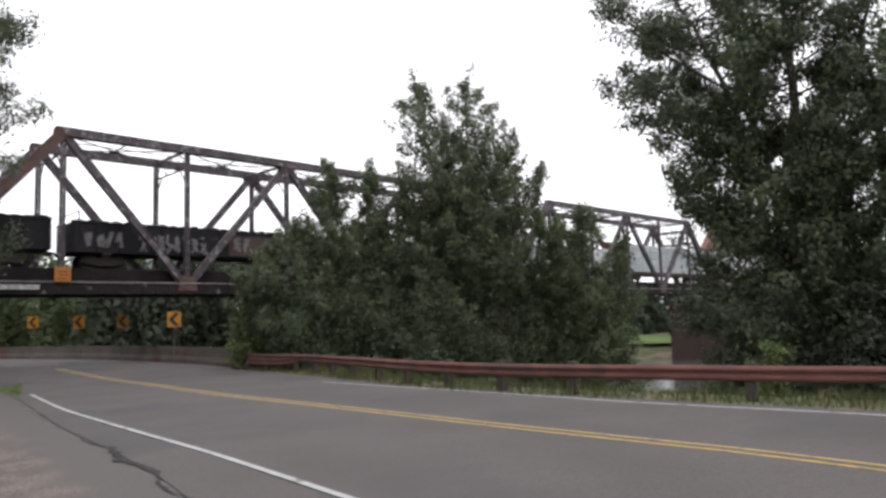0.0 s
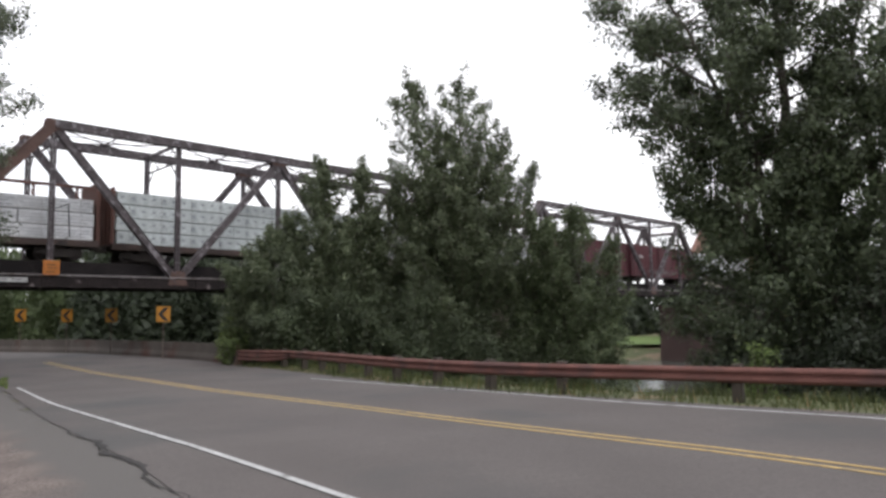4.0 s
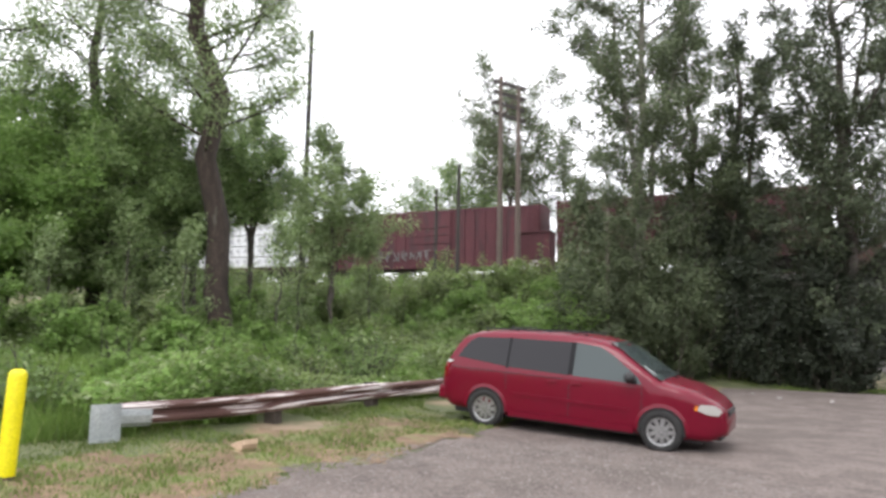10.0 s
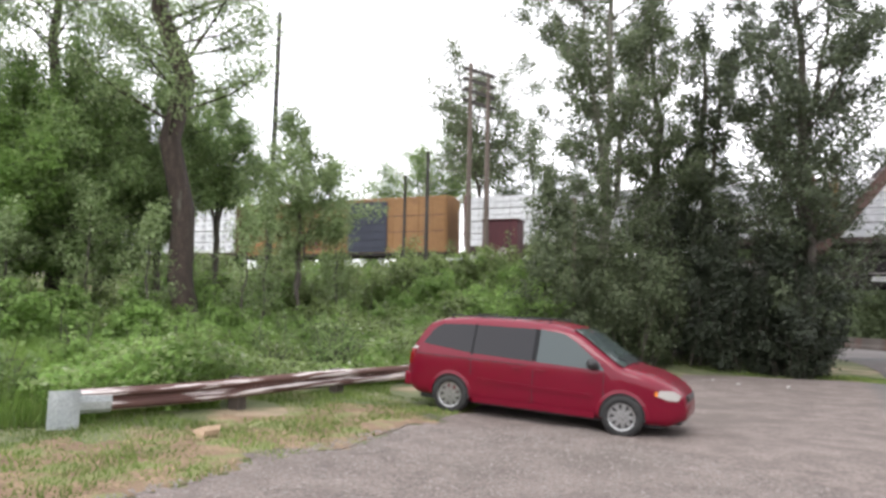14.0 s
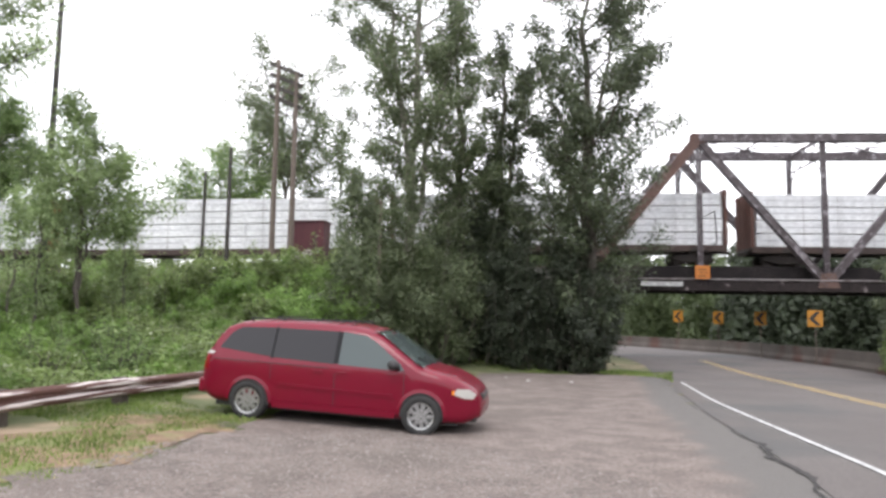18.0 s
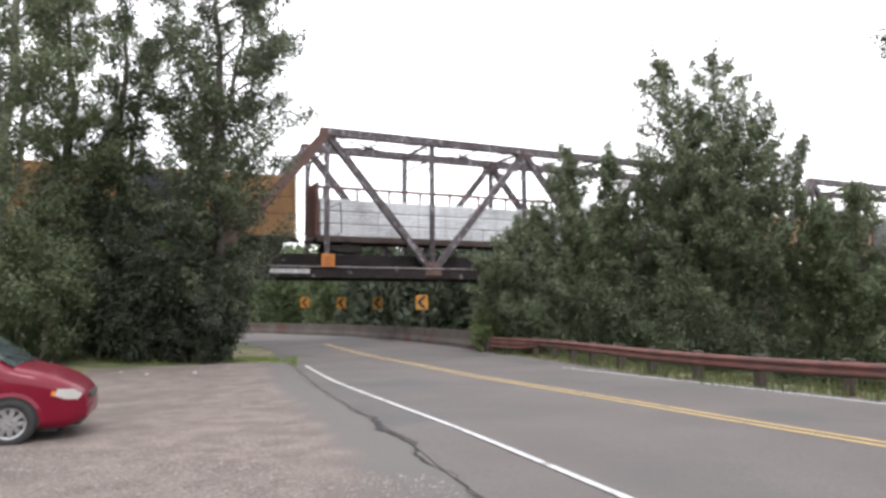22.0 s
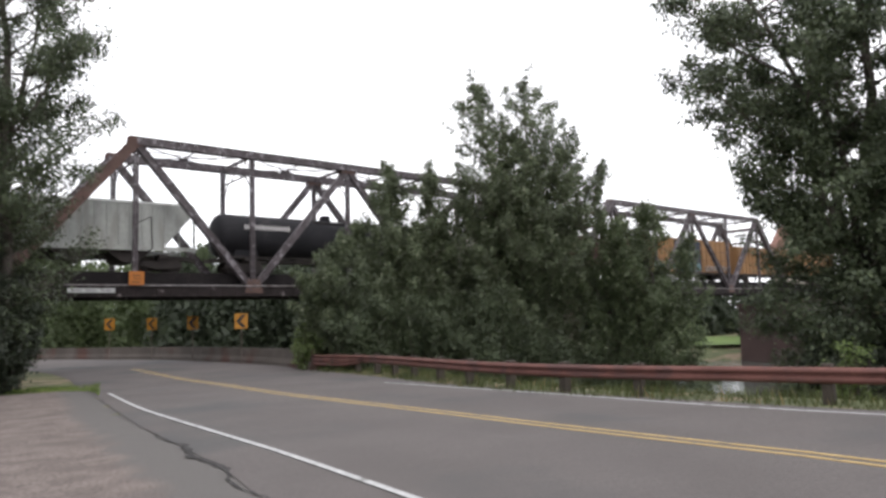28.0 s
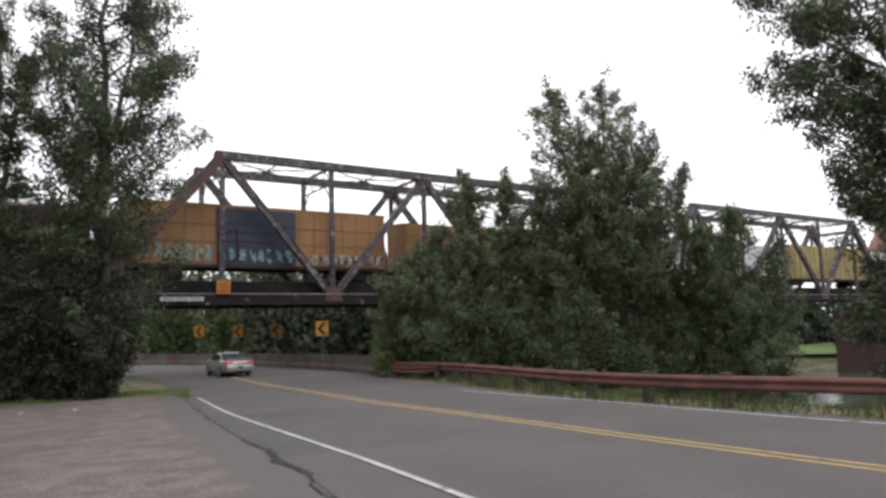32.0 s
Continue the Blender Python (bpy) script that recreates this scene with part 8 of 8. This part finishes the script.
def twin_pole():
    d = 39
    x, y = polar(-61.83, d)
    x2, y2 = polar(-60.38, d - 0.4)
    z = float(height(x, y))
    root = empty("twin_pole_line", pose(x, y, z - 0.2), "pair of weathered wooden poles joined by cross arms", "utility pole")
    v = Vector((x2 - x, y2 - y, 0))
    tops = (1.8 + 0.3607 * d - z + 0.2, 1.8 + 0.3407 * d - z + 0.2)
    for k, o in enumerate((Vector((0, 0, 0)), v)):
        b = bmesh.new()
        rod(b, o, o + Vector((0, 0, tops[k])), 0.17, 0.11, 12)
        part("shaft", b, M_POLE, root)
    u = v.normalized()
    for k, dz in enumerate((0.18, 0.78, 1.38, 2.0)):
        b = bmesh.new()
        z0, z1 = tops[0] - dz, tops[1] - dz
        bar(b, Vector((0, 0, z0)) - u * 0.45, v + Vector((0, 0, z1)) + u * 0.35, 0.16, 0.2)
        part("cross_arm", b, M_POLE_DARK, root)
        for f in (-0.35, 0.3, 0.7, 1.25):
            b = bmesh.new()
            p = v * f + Vector((0, 0, z0 + (z1 - z0) * f + 0.06))
            rod(b, p, p + Vector((0, 0, 0.16)), 0.045, 0.03)
            part("insulator", b, M_TRIM, root)
    b = bmesh.new()
    bar(b, Vector((0, 0, tops[0] - 2.4)), v + Vector((0, 0, tops[1] - 0.4)), 0.08, 0.08)
    part("brace", b, M_POLE, root)


twin_pole()


def wires():
    """Line wires that follow the track beyond the bridge."""
    root = empty("line_wires", BR, "thin overhead wires along the railway", "wire")
    for k, z in enumerate((11.2, 11.7, 12.3)):
        b = bmesh.new()
        pts = [(x, 9.0 + k * 0.3, z + 0.9 * ((x % 45) / 22.5 - 1) ** 2) for x in range(-120, 121, 5)]
        for p, q in zip(pts[:-1], pts[1:]):
            bar(b, p, q, 0.02, 0.02)
        part("wire", b, M_TRIM, root)


wires()


def far_house():
    """A low house on the far bank, half hidden by the trees."""
    x, y = polar(22.4, 165)
    root = empty("far_house", pose(x, y, -2.7, 0, 0, -20), "cream house with a faded pink roof on the far bank", "house")
    b = bmesh.new()
    box(b, -6, 6, -4, 4, 0, 17.0)
    part("wall", b, M_HOUSE_WALL, root)
    b = bmesh.new()
    prism(b, [(-6.8, 17.0), (6.8, 17.0), (4.5, 21.5), (-4.5, 21.5)], -4.6, 4.6)
    part("roof", b, M_PINK_ROOF, root)
    for x in (-3.5, 0, 3.5):
        b = bmesh.new()
        box(b, x - 0.7, x + 0.7, -4.06, -4.0, 14.0, 15.8)
        part("window", b, M_TRIM, root)


far_house()


def red_cabinet():
    x, y = polar(-58.97, 41)
    z = float(height(x, y))
    root = empty("relay_cabinet", pose(x, y, z - 0.1, 0, 0, TRACK_YAW), "dark red steel cabinet with pale graffiti beside the track", "cabinet")
    h = 1.8 + 0.1335 * 41 - z
    b = bmesh.new()
    box(b, -1.05, 1.05, -0.7, 0.7, 0.0, h, 0.03)
    part("housing", b, M_CAR_RED, root)
    b = bmesh.new()
    box(b, -1.12, 1.12, -0.78, 0.78, h, h + 0.07, 0.01)
    part("lid", b, M_CAR_RED, root)
    scrawl(root, -0.7, 0.8, 0.9, 1.6, -0.706, M_TAG_PALE, 40, thick=0.1)


red_cabinet()


# ---- litter ----
def cardboard():
    M_CARD = mat("brown_cardboard", (0.5, 0.36, 0.25), (0.58, 0.43, 0.31), 4, 0.9)
    root = empty("cardboard_piece", pose(-9.95, 1.42, 0.14, 0, 0, 20), "torn piece of tan cardboard lying on the grass", "litter")
    b = bmesh.new()
    prism(b, [(-0.17, 0.02), (-0.1, 0.09), (0.02, 0.12), (0.16, 0.16), (0.17, 0.1), (0.12, 0.0), (-0.05, -0.01)], -0.1, 0.12)
    part("sheet", b, M_CARD, root)
    b = bmesh.new()
    box(b, -0.1, 0.12, -0.16, -0.1, 0.0, 0.012)
    part("flap", b, M_CARD, root)


cardboard()


def stones():
    M_STONE = mat("pale_stone", (0.34, 0.32, 0.3), (0.43, 0.41, 0.39), 6, 0.9, piece=0.15)
    M_CHIP = mat("gravel_chip", (0.17, 0.148, 0.135), (0.28, 0.25, 0.232), 9, 0.9)
    rng = random.Random(3)
    for x, y, r in ((-16.4, 18.6, 0.08), (-15.2, 19.4, 0.07), (-18.0, 19.2, 0.06), (-7.35, -1.9, 0.07)):
        b = bmesh.new()
        bmesh.ops.create_icosphere(b, subdivisions=2, radius=r)
        for v in b.verts:
            v.co *= rng.uniform(0.75, 1.15)
            v.co.z *= 0.6
        tagged(mesh_ob("loose_stone", b, M_STONE, m=pose(x, y, float(base(x, y)) + r * 0.35)), "small pale stone lying on the gravel", "stone", "loose stones")
    n = 30000
    g = np.random.default_rng(4)
    x, y = g.uniform(-10, -2, n * 3), g.uniform(-4, 7.5, n * 3)
    lot = np.interp(y, [-6.5, -2.4, -0.3, 1.0, 2.6, 5.0, 6.9, 9.2], [-4.6, -6.2, -7.1, -7.96, -9.15, -10.9, -12.6, -15.4])
    road = np.interp(y, [-0.1, 6.2, 7.35, 9.1, 10.95], [3.9, -1.35, -2.3, -3.5, -4.85])
    k = (x > lot + 0.1) & (x < road - 0.3) & (np.hypot(x, y) > 2)
    x, y = x[k][:n], y[k][:n]
    n = len(x)
    s = 0.007 + 0.022 * g.random(n) ** 4
    chip = np.array([(-1, -0.7, 0), (1, -0.8, 0), (0.1, 1, 0), (0.1, 0, 0.8)])
    a = g.uniform(0, math.tau, n)
    V = chip[None] * s[:, None, None]
    V = np.stack([V[..., 0] * np.cos(a)[:, None] - V[..., 1] * np.sin(a)[:, None] + x[:, None], V[..., 0] * np.sin(a)[:, None] + V[..., 1] * np.cos(a)[:, None] + y[:, None], V[..., 2] + 0.004 + base(x, y)[:, None]], 2).reshape(-1, 3)
    i = np.arange(n)[:, None] * 4
    F = np.concatenate([i + np.array(q) for q in ((0, 1, 3), (1, 2, 3), (2, 0, 3))])
    tagged(raw_mesh("gravel_chips", V, F, M_CHIP), "loose grey gravel chips", "gravel", kind="stuff")


stones()

# ---- what moves ----
CAR_ROWS = [
    (0, 246.39, -226.01, 135.6),
    (10, 162.02, -143.41, 135.6),
    (20, 77.65, -60.81, 135.6),
    (24, 43.90, -27.77, 135.6),
    (26.5, 22.81, -7.12, 135.6),
    (27.5, 14.37, 1.14, 135.6),
    (28.5, 5.94, 9.39, 135),
    (28.8, 3.1, 12.36, 136),
    (29.0, 1.4, 14.13, 135.5),
    (29.3, -1.05, 16.83, 134),
    (29.6, -3.49, 19.73, 131),
    (30, -6.32, 23.25, 129),
    (30.5, -9.81, 27.89, 128),
    (31.3, -15.5, 34.2, 131),
    (32, -20.5, 39.0, 134),
]


def motions():
    for ob, u in wagons:
        marks = sorted({0, 8, 16, 24, 32} | {round((u - S) / SPEED, 2) for S in (4, -8, -20, -40, -60) if 0.5 < (u - S) / SPEED < 31.5})
        rows = []
        for t in marks:
            S = u - SPEED * t
            fall = math.degrees(math.atan(float(rail_drop(S - 6) - rail_drop(S + 6)) / 12))
            rows.append((t, BR @ pose(S, TRACK_Y, RAIL_Z - float(rail_drop(S)), 0, -fall, 0)))
        walk(ob, rows)
    walk(silver_car, [(t, pose(x, y, 0.012 + float(base(x, y)), 0, 0, a)) for t, x, y, a in CAR_ROWS])


motions()
